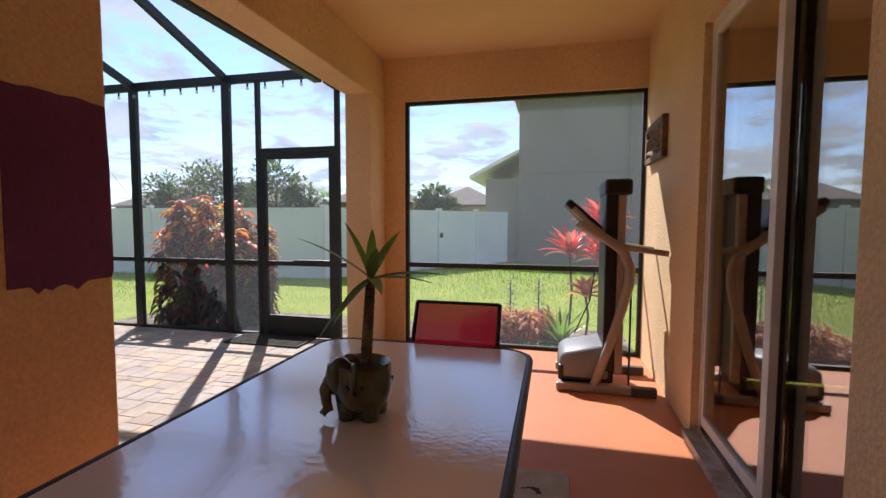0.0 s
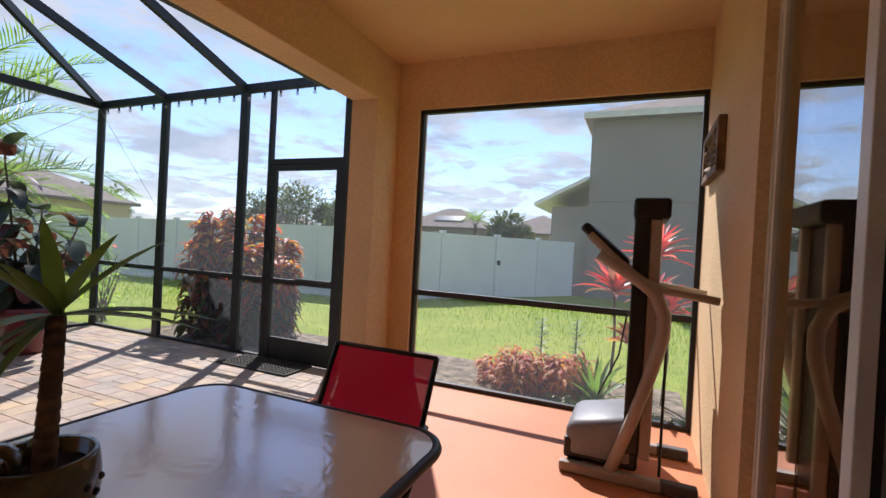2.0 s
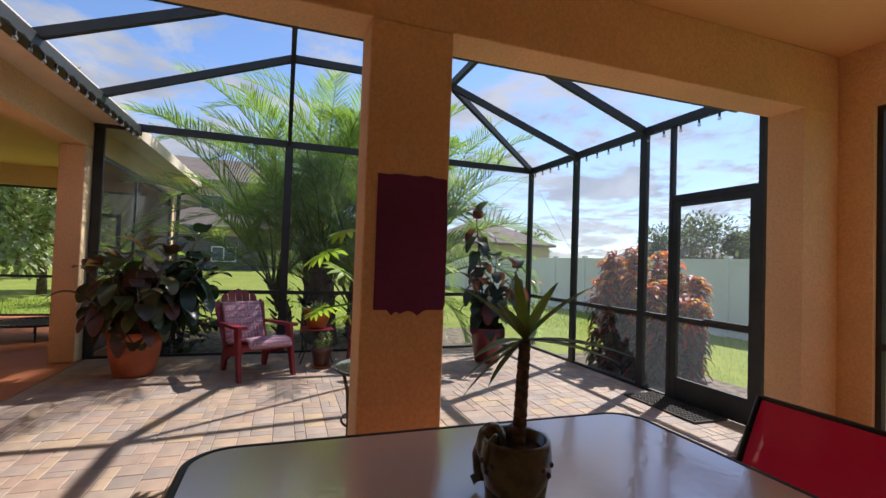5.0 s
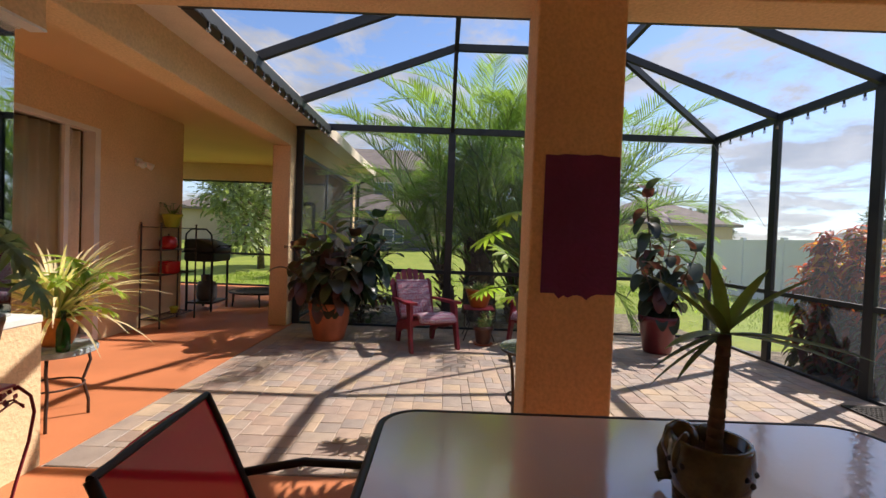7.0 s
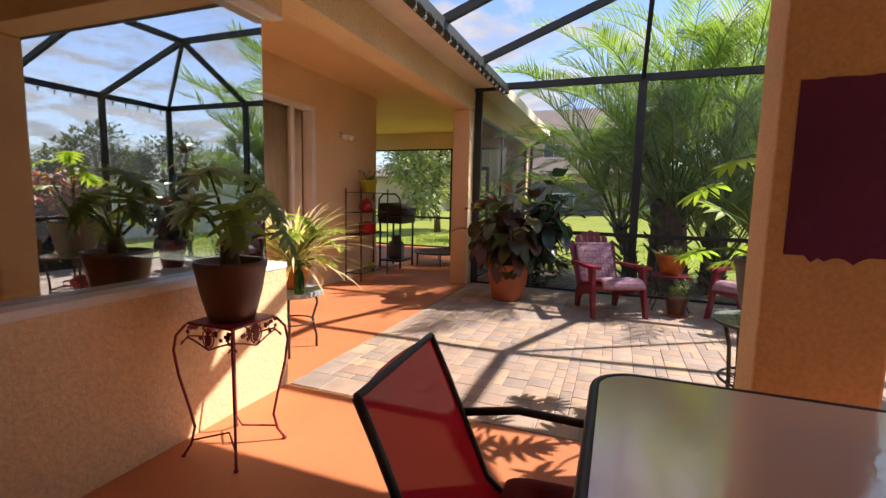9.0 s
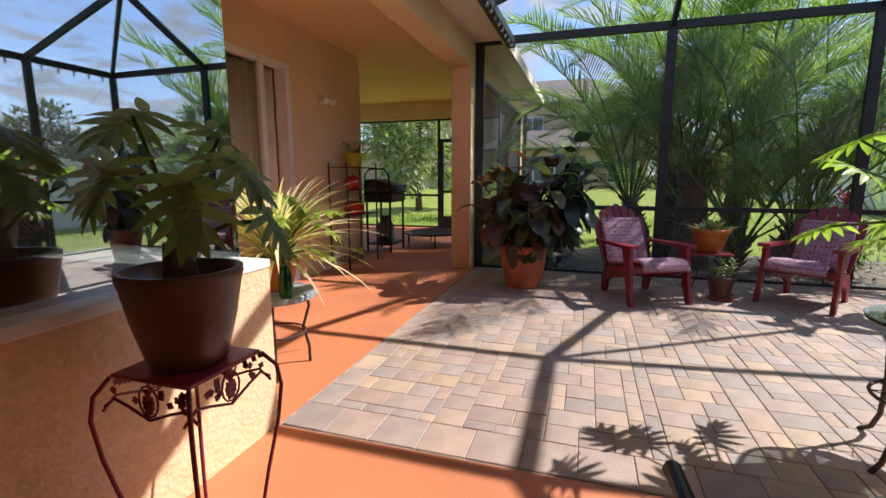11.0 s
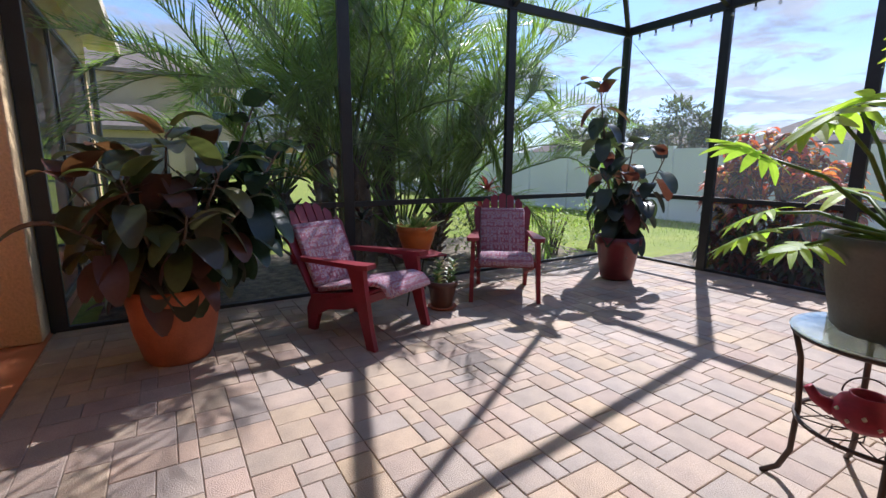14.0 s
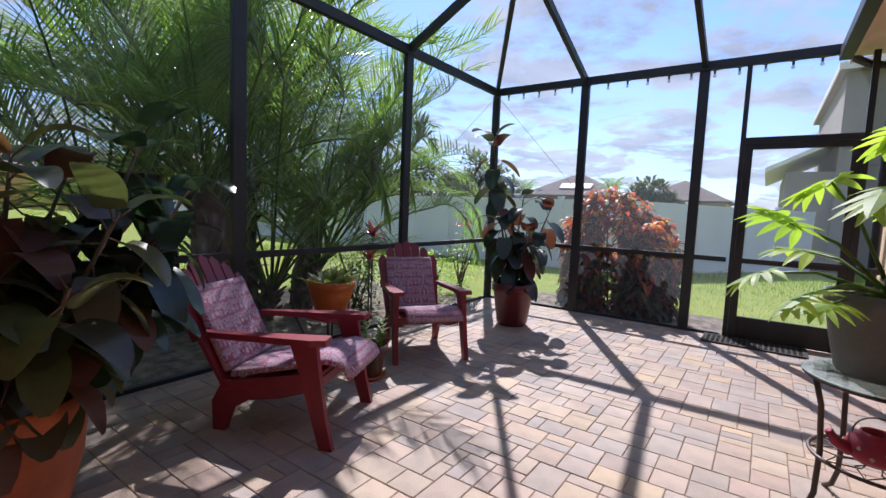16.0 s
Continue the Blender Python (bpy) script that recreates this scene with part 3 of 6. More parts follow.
PALM = leaf_mat("palm_leaf", (0.22, 0.33, 0.105), (0.125, 0.205, 0.06), 0.33, 0.5)
BARK = mat("palm_bark", (0.14, 0.10, 0.07), 0.9, var=0.3, scale=8, bump=1.0, bscale=30)
RUBBER = ramp_leaf("rubber_leaf", [(0.07, 0.07, 0.055), (0.075, 0.09, 0.05), (0.13, 0.06, 0.05), (0.08, 0.10, 0.045), (0.11, 0.105, 0.045), (0.08, 0.08, 0.075)], 0.3, 0.32)
RUBBER3 = ramp_leaf("green_rubber_leaf", [(0.03, 0.055, 0.04), (0.04, 0.07, 0.045), (0.025, 0.045, 0.035)], 0.25, 0.25)
RUBBER2 = ramp_leaf("dark_rubber_leaf", [(0.03, 0.045, 0.04), (0.045, 0.065, 0.05), (0.09, 0.03, 0.035)], 0.28, 0.25)
PHILO = leaf_mat("split_leaf", (0.34, 0.45, 0.08), (0.22, 0.34, 0.06), 0.5, 0.55, 0.25)
PHILO2 = leaf_mat("dark_split_leaf", (0.19, 0.29, 0.15), (0.11, 0.19, 0.095), 0.4, 0.45, 0.3)
YUCCA = leaf_mat("sword_leaf", (0.16, 0.26, 0.09), (0.10, 0.18, 0.06), 0.4, 0.3)
STRIPE = ramp_leaf("variegated_leaf", [(0.66, 0.6, 0.38), (0.3, 0.36, 0.15), (0.7, 0.64, 0.44), (0.62, 0.56, 0.34), (0.72, 0.66, 0.46)], 0.4, 0.35)
SUCC = ramp_leaf("succulent_leaf", [(0.2, 0.3, 0.12), (0.32, 0.38, 0.2), (0.14, 0.24, 0.08), (0.35, 0.3, 0.16)], 0.4, 0.25)
CROTON = ramp_leaf("croton_leaf", [(0.46, 0.10, 0.04), (0.32, 0.05, 0.03), (0.56, 0.18, 0.05), (0.14, 0.10, 0.025), (0.56, 0.30, 0.05), (0.38, 0.07, 0.05)], 0.5, 0.5)
CROTON_DARK = ramp_leaf("dark_croton_leaf", [(0.13, 0.035, 0.025), (0.06, 0.05, 0.02), (0.2, 0.05, 0.03), (0.07, 0.07, 0.025)], 0.5, 0.4)
TI = ramp_leaf("pink_leaf", [(0.6, 0.03, 0.09), (0.45, 0.02, 0.06), (0.2, 0.08, 0.1), (0.6, 0.1, 0.16)], 0.35, 0.45)
COPPER = ramp_leaf("copper_leaf", [(0.55, 0.2, 0.12), (0.45, 0.1, 0.09), (0.6, 0.3, 0.16), (0.34, 0.16, 0.07)], 0.6, 0.45)
SHRUB = leaf_mat("shrub_leaf", (0.15, 0.23, 0.05), (0.09, 0.15, 0.035), 0.45, 0.35)
# far trees: distance haze is put into this greyed leaf colour
TREE_HAZED = leaf_mat("hazed_tree_leaf", (0.14, 0.17, 0.10), (0.10, 0.13, 0.08), 0.7, 0.25)
BLADE = leaf_mat("grass_blade", (0.19, 0.29, 0.025), (0.13, 0.22, 0.018), 0.5, 0.4)
TERRA = mat("terracotta", (0.46, 0.13, 0.055), 0.7, var=0.14, scale=5, bump=0.15, fine=0.08)
TERRA2 = mat("glazed_orange_clay", (0.5, 0.15, 0.03), 0.35, var=0.2, scale=6, fine=0.06)
BROWN_POT = mat("brown_glaze", (0.16, 0.07, 0.04), 0.35, var=0.25, scale=5, col2=(0.07, 0.03, 0.025))
MAROON_POT = mat("maroon_glaze", (0.14, 0.02, 0.025), 0.35, var=0.2, scale=4)
GREY_POT = mat("grey_resin", (0.10, 0.095, 0.095), 0.7, var=0.08, scale=4, bump=0.1)
SOIL = mat("potting_soil", (0.03, 0.022, 0.016), 0.95, var=0.3, scale=40, bump=0.8, bscale=120)
RED_PLASTIC = mat("maroon_resin", (0.22, 0.015, 0.03), 0.45, var=0.1, scale=5, fine=0.05)
MESH_RED = sling_mat("red_sling_mesh", 0.05, (0.5, 0.014, 0.06))
CUSHION_RED = mat("dark_red_cushion", (0.16, 0.004, 0.016), 0.85, var=0.15, scale=9, bump=0.3)
BLACK = mat("black_paint", (0.012, 0.012, 0.013), 0.45, var=0.2, scale=6)
IRON = mat("wrought_iron", (0.05, 0.028, 0.022), 0.5, var=0.3, scale=10, bump=0.2)
RED_IRON = mat("red_painted_iron", (0.26, 0.02, 0.04), 0.45, var=0.2, scale=10)
GREY_PLASTIC = mat("grey_plastic", (0.24, 0.25, 0.28), 0.45, var=0.06, scale=4)
TAUPE = mat("taupe_metal", (0.40, 0.34, 0.30), 0.4, var=0.08, scale=4)
GREEN_CLAY = mat("olive_glazed_clay", (0.085, 0.078, 0.032), 0.22, var=0.3, scale=12, fine=0.1, coat=0.4)
LANTERN = mat("crimson_lantern", (0.3, 0.015, 0.045), 0.6, var=0.15, scale=8)
RED_ENAMEL = mat("red_enamel", (0.42, 0.01, 0.012), 0.25, var=0.1, scale=6, coat=0.5)
LIME = mat("lime_glaze", (0.42, 0.46, 0.04), 0.35, var=0.12, scale=5)
STONE_TOP = mat("mosaic_stone", (0.28, 0.31, 0.33), 0.6, var=0.2, scale=18, bump=0.3)
CREAM_STONE = mat("cream_cast_stone", (0.66, 0.55, 0.36), 0.75, var=0.25, scale=10, bump=0.3, fine=0.12)
CARVED = mat("cast_stone", (0.2, 0.12, 0.065), 0.75, var=0.3, scale=10, bump=0.3, fine=0.15)
BOTTLE = glass_mat("green_bottle_glass", (0.05, 0.42, 0.08), 1.5)
CLEAR = glass_mat("clear_table_glass", (0.75, 0.84, 0.82), 1.6, body=0.3, body_col=(0.75, 0.8, 0.8))
BULB = glass_mat("bulb_glass", (0.85, 0.87, 0.88), 1.7, body=0.25, body_col=(0.7, 0.7, 0.68))
GREY_WALL = mat("grey_stucco", (0.25, 0.225, 0.2), 0.9, var=0.05, scale=0.5, bump=0.4, bscale=20)
BEIGE_WALL = mat("beige_stucco", (0.50, 0.40, 0.26), 0.9, var=0.05, scale=0.5)
YELLOW_WALL = mat("yellow_stucco", (0.58, 0.38, 0.15), 0.9, var=0.05, scale=0.5)
SHINGLE = mat("roof_shingle", (0.19, 0.155, 0.135), 0.9, var=0.12, scale=1.5, bump=0.6, bscale=8, fine=0.15)
FAR_GLASS = mat("far_window_glass", (0.10, 0.13, 0.16), 0.15, var=0.1)
PORCH_SHADE = mat("porch_shade", (0.13, 0.125, 0.12), 0.9)
RUG = mat("rug_cloth", (0.5, 0.44, 0.34), 0.95, var=0.1, scale=9, bump=0.4, bscale=200)
RUG2 = mat("rug_leaf_cloth", (0.13, 0.045, 0.03), 0.95, var=0.2, scale=9)
MATTING = mat("door_mat_rubber", (0.05, 0.045, 0.04), 0.9, var=0.3, scale=30, bump=0.8, bscale=120)


def cushion_mat():
    m = mat("patterned_cushion", (0.24, 0.09, 0.15), 0.9, var=0.1, scale=20, fine=0.08)
    n, l = m.node_tree.nodes, m.node_tree.links
    b = n["Principled BSDF"]
    tc, v, r = n.new("ShaderNodeTexCoord"), n.new("ShaderNodeTexVoronoi"), n.new("ShaderNodeValToRGB")
    v.feature, v.inputs["Scale"].default_value, v.inputs["Randomness"].default_value = "F1", 27, 0.3
    l.new(tc.outputs["Object"], v.inputs["Vector"]); l.new(v.outputs["Distance"], r.inputs[0])
    e = r.color_ramp.elements
    e[0].position, e[0].color = 0.0, (0.5, 0.36, 0.2, 1)
    e[1].position, e[1].color = 0.7, (0.26, 0.12, 0.19, 1)
    for p, c in ((0.14, (0.3, 0.07, 0.12, 1)), (0.25, (0.55, 0.46, 0.48, 1)), (0.33, (0.24, 0.13, 0.24, 1)), (0.45, (0.5, 0.40, 0.44, 1)), (0.54, (0.32, 0.10, 0.15, 1))):
        k = e.new(p); k.color = c
    r.color_ramp.interpolation = "CONSTANT"
    l.new(r.outputs[0], b.inputs["Base Color"])
    return m


PATTERN = cushion_mat()


# ---- plant helpers ----
def leaf(bm, base, way, length, width, droop=0.3, fold=0.25, seg=4, tip=0.0, side=None, full=0.8):
    """One leaf of two folded halves that bends down along its length. tip: how blunt the end is."""
    base, d = Vector(base), Vector(way).normalized()
    s = Vector(side) if side else d.cross(Vector((0, 0, 1)))
    s = s.normalized() if s.length > 1e-4 else Vector((1, 0, 0))
    p, rows = base.copy(), []
    for i in range(seg + 1):
        t = i / seg
        up = s.cross(d).normalized()
        w = width * 0.5 * (max(0.0, math.sin(math.pi * (0.06 + 0.94 * t) ** 0.75)) ** full + (0.12 if i == 0 else 0.0)) if i < seg else width * 0.5 * tip
        rows.append((bm.verts.new(p - s * w + up * w * fold), bm.verts.new(p), bm.verts.new(p + s * w + up * w * fold)))
        p = p + d * (length / seg)
        d = (d + Vector((0, 0, -droop / seg))).normalized()
    for a, b in zip(rows, rows[1:]):
        bm.faces.new((a[0], a[1], b[1], b[0]))
        bm.faces.new((a[1], a[2], b[2], b[1]))


def rnd(a, b):
    return random.uniform(a, b)


def sphere_way(lo=-0.2, hi=1.0):
    a, z = rnd(0, 6.2832), rnd(lo, hi)
    r = math.sqrt(max(0, 1 - z * z))
    return Vector((r * math.cos(a), r * math.sin(a), z))


def pot(name, at, profile, material, label, soil=None, parts=()):
    """A turned pot with a rim, hollow at the top, with its soil inside."""
    e = tagged(empty(name, Matrix.Translation(at)), label, "plant pot")
    r, h = profile[-1]
    inner = [(r - 0.015, h), (r - 0.02, h - 0.05), (0, h - 0.05)]
    part("pot", lathe([(0, 0.0)] + profile + inner[:2] + [(r - 0.03, h - 0.06), (0, h - 0.06)], 32, at), material, e, "", True)
    part("soil", lathe([(r - 0.022, h - 0.052), (0, h - 0.04)], 24, at), SOIL, e)
    return e


def plant(name, label, leaves, leaf_material, stems=None, stem_material=None, category="plant"):
    e = tagged(empty(name), label, category)
    if stems is not None:
        part("stem", stems, stem_material or BARK, e, "", True)
    part("foliage", leaves, leaf_material, e, "", True)
    return e


def rubber_plant(at, stems, leaf_len, n, spread, material, label, seed, low=0.05):
    random.seed(seed)
    st, lv = bmesh.new(), bmesh.new()
    at = Vector(at)
    for dx, dy, h in stems:
        top = at + Vector((dx, dy, h))
        base = at + Vector((dx * 0.15, dy * 0.15, 0))
        mid = base.lerp(top, 0.5) + Vector((rnd(-0.04, 0.04), rnd(-0.04, 0.04), 0.04))
        tube(st, [base, mid, top], [0.014, 0.011, 0.006], 6)
        k = max(5, int(n * h))
        for i in range(k):
            t = low + (1 - low) * (i + rnd(0, 0.8)) / k
            p = base.lerp(mid, min(1, t * 2)) if t < 0.5 else mid.lerp(top, min(1, t * 2 - 1))
            a = i * 2.4 + rnd(-0.3, 0.3)
            up = rnd(-1.3, 0.0) if t < 0.86 else rnd(0.3, 1.4)
            way = Vector((math.cos(a), math.sin(a), up)).normalized()
            q = p + way * 0.06 * spread
            tube(st, [p, q], 0.004, 5)
            leaf(lv, q, way, leaf_len * rnd(0.75, 1.15), leaf_len * rnd(0.52, 0.64), rnd(0.9, 1.8), 0.18, 7, 0.2, None, 0.5)
    return plant("rubber_plant", label, lv, material, st, BARK)


def split_leaf(owner, material, base, top, size, lobes=6, hang=(-1.6, -0.2)):
    """A deeply cut leaf on a stalk: blunt lobes along both sides of a drooping midrib."""
    base, top = Vector(base), Vector(top)
    out = (top - base); out.z = 0
    out = out.normalized() if out.length > 1e-4 else Vector((1, 0, 0))
    mid = base.lerp(top, 0.55) + Vector((0, 0, 0.10 * (top - base).length))
    part("stalk", tube(bmesh.new(), [base, base.lerp(mid, 0.6), mid, top], [0.009, 0.008, 0.007, 0.005], 6), SHRUB, owner, "", True)
    bm = bmesh.new()
    side = (Vector((-out.y, out.x, 0)) + Vector((0, 0, rnd(-0.3, 0.3)))).normalized()
    d = (out + Vector((0, 0, rnd(*hang)))).normalized()
    p = top - d * size * 0.22
    leaf(bm, p, d, size * 1.18, size * 0.36, 0.5, 0.12, 7, side=side)
    for i in range(lobes):
        t = i / (lobes - 1)
        up = side.cross(d).normalized()
        turn = 2.1 - 1.65 * t
        ln = size * (0.62 + 0.22 * math.sin(math.pi * (0.1 + 0.8 * t))) * (1.0 - 0.25 * t)
        for sg in (-1, 1):
            way = d * math.cos(turn) + side * sg * math.sin(turn) + up * rnd(0.0, 0.22)
            leaf(bm, p, way, ln * rnd(0.88, 1.1), size * rnd(0.17, 0.22), rnd(0.2, 0.6), 0.12, 5, 0.12, side=up.cross(way))
        p = p + d * (size * 0.86 / lobes)
        d = (d + Vector((0, 0, -0.5 / lobes))).normalized()
    part("leaf", bm, material, owner)


# ---- far surroundings ----
def hip_house(name, label, x0, x1, y0, y1, h, rise, wall, windows=(), dark=(), base=-0.3, over=0.5, ridge="x"):
    e = tagged(empty(name, Matrix.Translation(((x0 + x1) / 2, (y0 + y1) / 2, base))), label, "house")
    part("wall", boxes((x0, x1, y0, y1, base, h)), wall, e)
    a0, a1, b0, b1 = x0 - over, x1 + over, y0 - over, y1 + over
    bm = bmesh.new()
    if ridge == "x":
        k = (b1 - b0) / 2
        rp = [(min(a0 + k, (a0 + a1) / 2), (b0 + b1) / 2), (max(a1 - k, (a0 + a1) / 2), (b0 + b1) / 2)]
    else:
        k = (a1 - a0) / 2
        rp = [((a0 + a1) / 2, min(b0 + k, (b0 + b1) / 2)), ((a0 + a1) / 2, max(b1 - k, (b0 + b1) / 2))]
    lo = [bm.verts.new((x, y, h)) for x, y in ((a0, b0), (a1, b0), (a1, b1), (a0, b1))]
    ed = [bm.verts.new((x, y, h + 0.2)) for x, y in ((a0, b0), (a1, b0), (a1, b1), (a0, b1))]
    r0, r1 = (bm.verts.new((x, y, h + 0.2 + rise)) for x, y in rp)
    bm.faces.new(lo)
    for i in range(4):
        bm.faces.new((lo[i], lo[(i + 1) % 4], ed[(i + 1) % 4], ed[i]))
    if ridge == "x":
        for f in ((ed[0], ed[1], r1, r0), (ed[2], ed[3], r0, r1), (ed[1], ed[2], r1), (ed[3], ed[0], r0)):
            bm.faces.new(f)
    else:
        for f in ((ed[1], ed[2], r1, r0), (ed[3], ed[0], r0, r1), (ed[0], ed[1], r0), (ed[2], ed[3], r1)):
            bm.faces.new(f)
    part("roof", bm, SHINGLE, e)
    for wx, wy, wz, w, hh, face in windows:
        t = 0.06
        if face == "x":
            f = part("window", boxes((wx, wx + t, wy - w / 2, wy + w / 2, wz, wz + hh)), WHITE, e)
            part("pane", boxes((wx + t, wx + t + 0.02, wy - w / 2 + 0.08, wy - 0.04, wz + 0.08, wz + hh - 0.08), (wx + t, wx + t + 0.02, wy + 0.04, wy + w / 2 - 0.08, wz + 0.08, wz + hh - 0.08)), FAR_GLASS, f)
        else:
            f = part("window", boxes((wx - w / 2, wx + w / 2, wy - t, wy, wz, wz + hh)), WHITE, e)
            part("pane", boxes((wx - w / 2 + 0.08, wx + w / 2 - 0.08, wy - t - 0.02, wy - t, wz + 0.08, wz + hh - 0.08)), FAR_GLASS, f)
    for d in dark:
        # no real opening: the porch's inner shade is this slab's dark colour
        part("porch_shade_slab", boxes(d), PORCH_SHADE, e, "dark slab for the shaded screened porch opening")
    return e


hip_house("house", "beige two-storey stucco house with brown shingle roof", -44, -35, -13, 4.6, 6.3, 2.4, BEIGE_WALL, windows=((-35, 2.9, 0.7, 2.0, 1.9, "x"), (-35, 2.9, 4.2, 1.6, 1.3, "x"), (-35, -3.5, 4.2, 1.6, 1.3, "x")), ridge="y")
hip_house("house", "low beige wing with a shaded screened porch", -35, -32, -6.2, 1.2, 2.9, 1.3, BEIGE_WALL, dark=((-32.05, -31.95, -5.6, 0.4, -0.2, 2.5),), ridge="y", windows=((-31.94, -2.3, 0.8, 1.5, 1.0, "x"),))
hip_house("house", "yellow stucco house with brown hip roof", -62, -50, 8.5, 24, 3.0, 2.4, YELLOW_WALL, windows=((-50, 11.5, 0.8, 1.6, 1.4, "x"), (-50, 15.5, 0.8, 1.6, 1.4, "x")), ridge="y")
hip_house("house", "beige house with long brown hip roof", -46, -34, 14.4, 23.4, 2.9, 2.3, BEIGE_WALL, windows=((-34, 17, 0.9, 1.4, 1.2, "x"), (-34, 20, 0.9, 1.4, 1.2, "x")), ridge="x")
hip_house("house", "distant house with grey roof behind the fence", -66, -52, 58, 68, 3.2, 3.0, GREY_WALL, windows=((-58, 58, 1.6, 1.6, 1.1, "y"),))
hip_house("house", "distant house with brown roof behind the fence", -48, -37, 62, 72, 3.2, 2.9, BEIGE_WALL, windows=((-43, 62, 1.6, 1.6, 1.1, "y"),))
hip_house("house", "distant house with solar panels on its roof", -31, -19, 60, 70, 3.6, 3.0, GREY_WALL, windows=((-25, 60, 2.0, 1.6, 1.1, "y"), (-28, 60, 2.0, 1.2, 1.1, "y")))
hip_house("house", "distant house with pale brown roof", -15, -6, 55, 64, 3.0, 2.5, BEIGE_WALL)
hip_house("house", "distant white house beyond the side yard", -48, -38, -22, -13.6, 3.0, 2.2, BEIGE_WALL, windows=((-38, -16, 0.8, 1.6, 1.4, "x"),), ridge="y")
sp = tagged(part("solar_panel", boxes((-2.2, 2.2, -0.05, 0.0, -0.7, 0.7), m=Matrix.Translation((-24.2, 61.6, 5.1)) @ Matrix.Rotation(radians(-58), 4, "X")), FAR_GLASS), "grey solar panels on the roof slope", "solar panel")


def neighbour():
    e = tagged(empty("house", Matrix.Translation((4, 24, -0.3))), "grey two-storey stucco house beside the fence", "house")
    near = Matrix.Translation((0.5, 0.9, 1.3)) @ Matrix.Diagonal((0.835, 0.835, 0.835, 1)) @ Matrix.Translation((-0.5, -0.9, -1.3))
    part("wall", boxes((-1.15, 14, 21.5, 32, -0.65, 6.75), (-2.65, -1.15, 21.6, 30, -0.65, 3.2)), GREY_WALL, e)
    part("band", boxes((-1.17, 14, 21.46, 21.5, 3.42, 3.52)), GREY_WALL, e)
    bm = bmesh.new()
    lo = [(-3.3, 21.0, 3.15), (-3.3, 30, 3.15), (-1.15, 30, 4.25), (-1.15, 21.0, 4.25)]
    v0 = [bm.verts.new(p) for p in lo]
    v1 = [bm.verts.new((x, y, z + 0.16)) for x, y, z in lo]
    bm.faces.new(v0); bm.faces.new(v1)
    for i in range(4):
        bm.faces.new((v0[i], v0[(i + 1) % 4], v1[(i + 1) % 4], v1[i]))
    part("lower_roof", bm, WHITE, e, "white trimmed lean-to roof")
    bm = bmesh.new()
    c = [bm.verts.new(p) for p in ((-1.4, 20.9, 6.75), (14.5, 20.9, 6.75), (14.5, 32.5, 6.75), (-1.4, 32.5, 6.75))]
    d = [bm.verts.new(p) for p in ((-1.4, 20.9, 6.95), (14.5, 20.9, 6.95), (14.5, 32.5, 6.95), (-1.4, 32.5, 6.95))]
    r0, r1 = bm.verts.new((4.2, 26.7, 9.4)), bm.verts.new((8.6, 26.7, 9.4))
    bm.faces.new(c)
    for i in range(4):
        bm.faces.new((c[i], c[(i + 1) % 4], d[(i + 1) % 4], d[i]))
    for f in ((d[0], d[1], r1, r0), (d[2], d[3], r0, r1), (d[1], d[2], r1), (d[3], d[0], r0)):
        bm.faces.new(f)
    part("roof", bm, SHINGLE, e)
    part("trim", boxes((-1.42, 14.5, 20.86, 20.9, 6.72, 6.97), (-1.44, -1.4, 20.86, 32, 6.72, 6.97)), WHITE, e)
    part("downspout", tubes([(3.5, 21.4, -0.2), (3.5, 21.4, 6.7)], r=0.05), GREY_WALL, e)
    for c in e.children:
        c.data.transform(near)


neighbour()


def tree(at, h, r, seed, n=900, size=0.5, material=None, trunk=0.16, name="tree", label="leafy dark green tree in the distance", squash=0.75, low=0.28):
    random.seed(seed)
    at = Vector(at)
    st, lv = bmesh.new(), bmesh.new()
    tube(st, [at, at + Vector((0.1, 0, h * 0.35)), at + Vector((0, 0.1, h * 0.8))], [trunk, trunk * 0.7, trunk * 0.25], 8)
    lumps = []
    for k in range(11):
        w = sphere_way(-0.35, 1)
        c = at + Vector((w.x * r * 0.62, w.y * r * 0.62, h * 0.62 + w.z * h * (0.5 - low * 0.5) * squash))
        lumps.append((c, r * rnd(0.28, 0.5)))
        tube(st, [at + Vector((0, 0, h * rnd(0.3, 0.5))), at.lerp(c, 0.55) + Vector((0, 0, h * 0.15)), c], [trunk * 0.45, trunk * 0.3, trunk * 0.1], 5)
    for k in range(n):
        c, q = random.choice(lumps)
        w = sphere_way(-0.9, 1)
        p = c + w * q * rnd(0.55, 1.08)
        leaf(lv, p, (w + Vector((rnd(-0.6, 0.6), rnd(-0.6, 0.6), rnd(-0.5, 0.4)))), size * rnd(0.6, 1.3), size * rnd(0.4, 0.7), 0.6, 0.3, 2)
    e = tagged(empty(name, Matrix.Translation(at)), label, "tree")
    part("trunk", st, BARK, e, "", True)
    part("crown", lv, material or TREE_HAZED, e)
    return e


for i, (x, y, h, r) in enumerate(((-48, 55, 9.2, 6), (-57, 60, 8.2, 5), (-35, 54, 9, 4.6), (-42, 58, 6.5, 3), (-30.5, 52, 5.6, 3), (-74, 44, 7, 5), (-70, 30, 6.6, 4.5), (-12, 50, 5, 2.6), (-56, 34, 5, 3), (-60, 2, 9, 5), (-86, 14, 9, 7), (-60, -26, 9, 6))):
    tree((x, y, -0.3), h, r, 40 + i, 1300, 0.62)
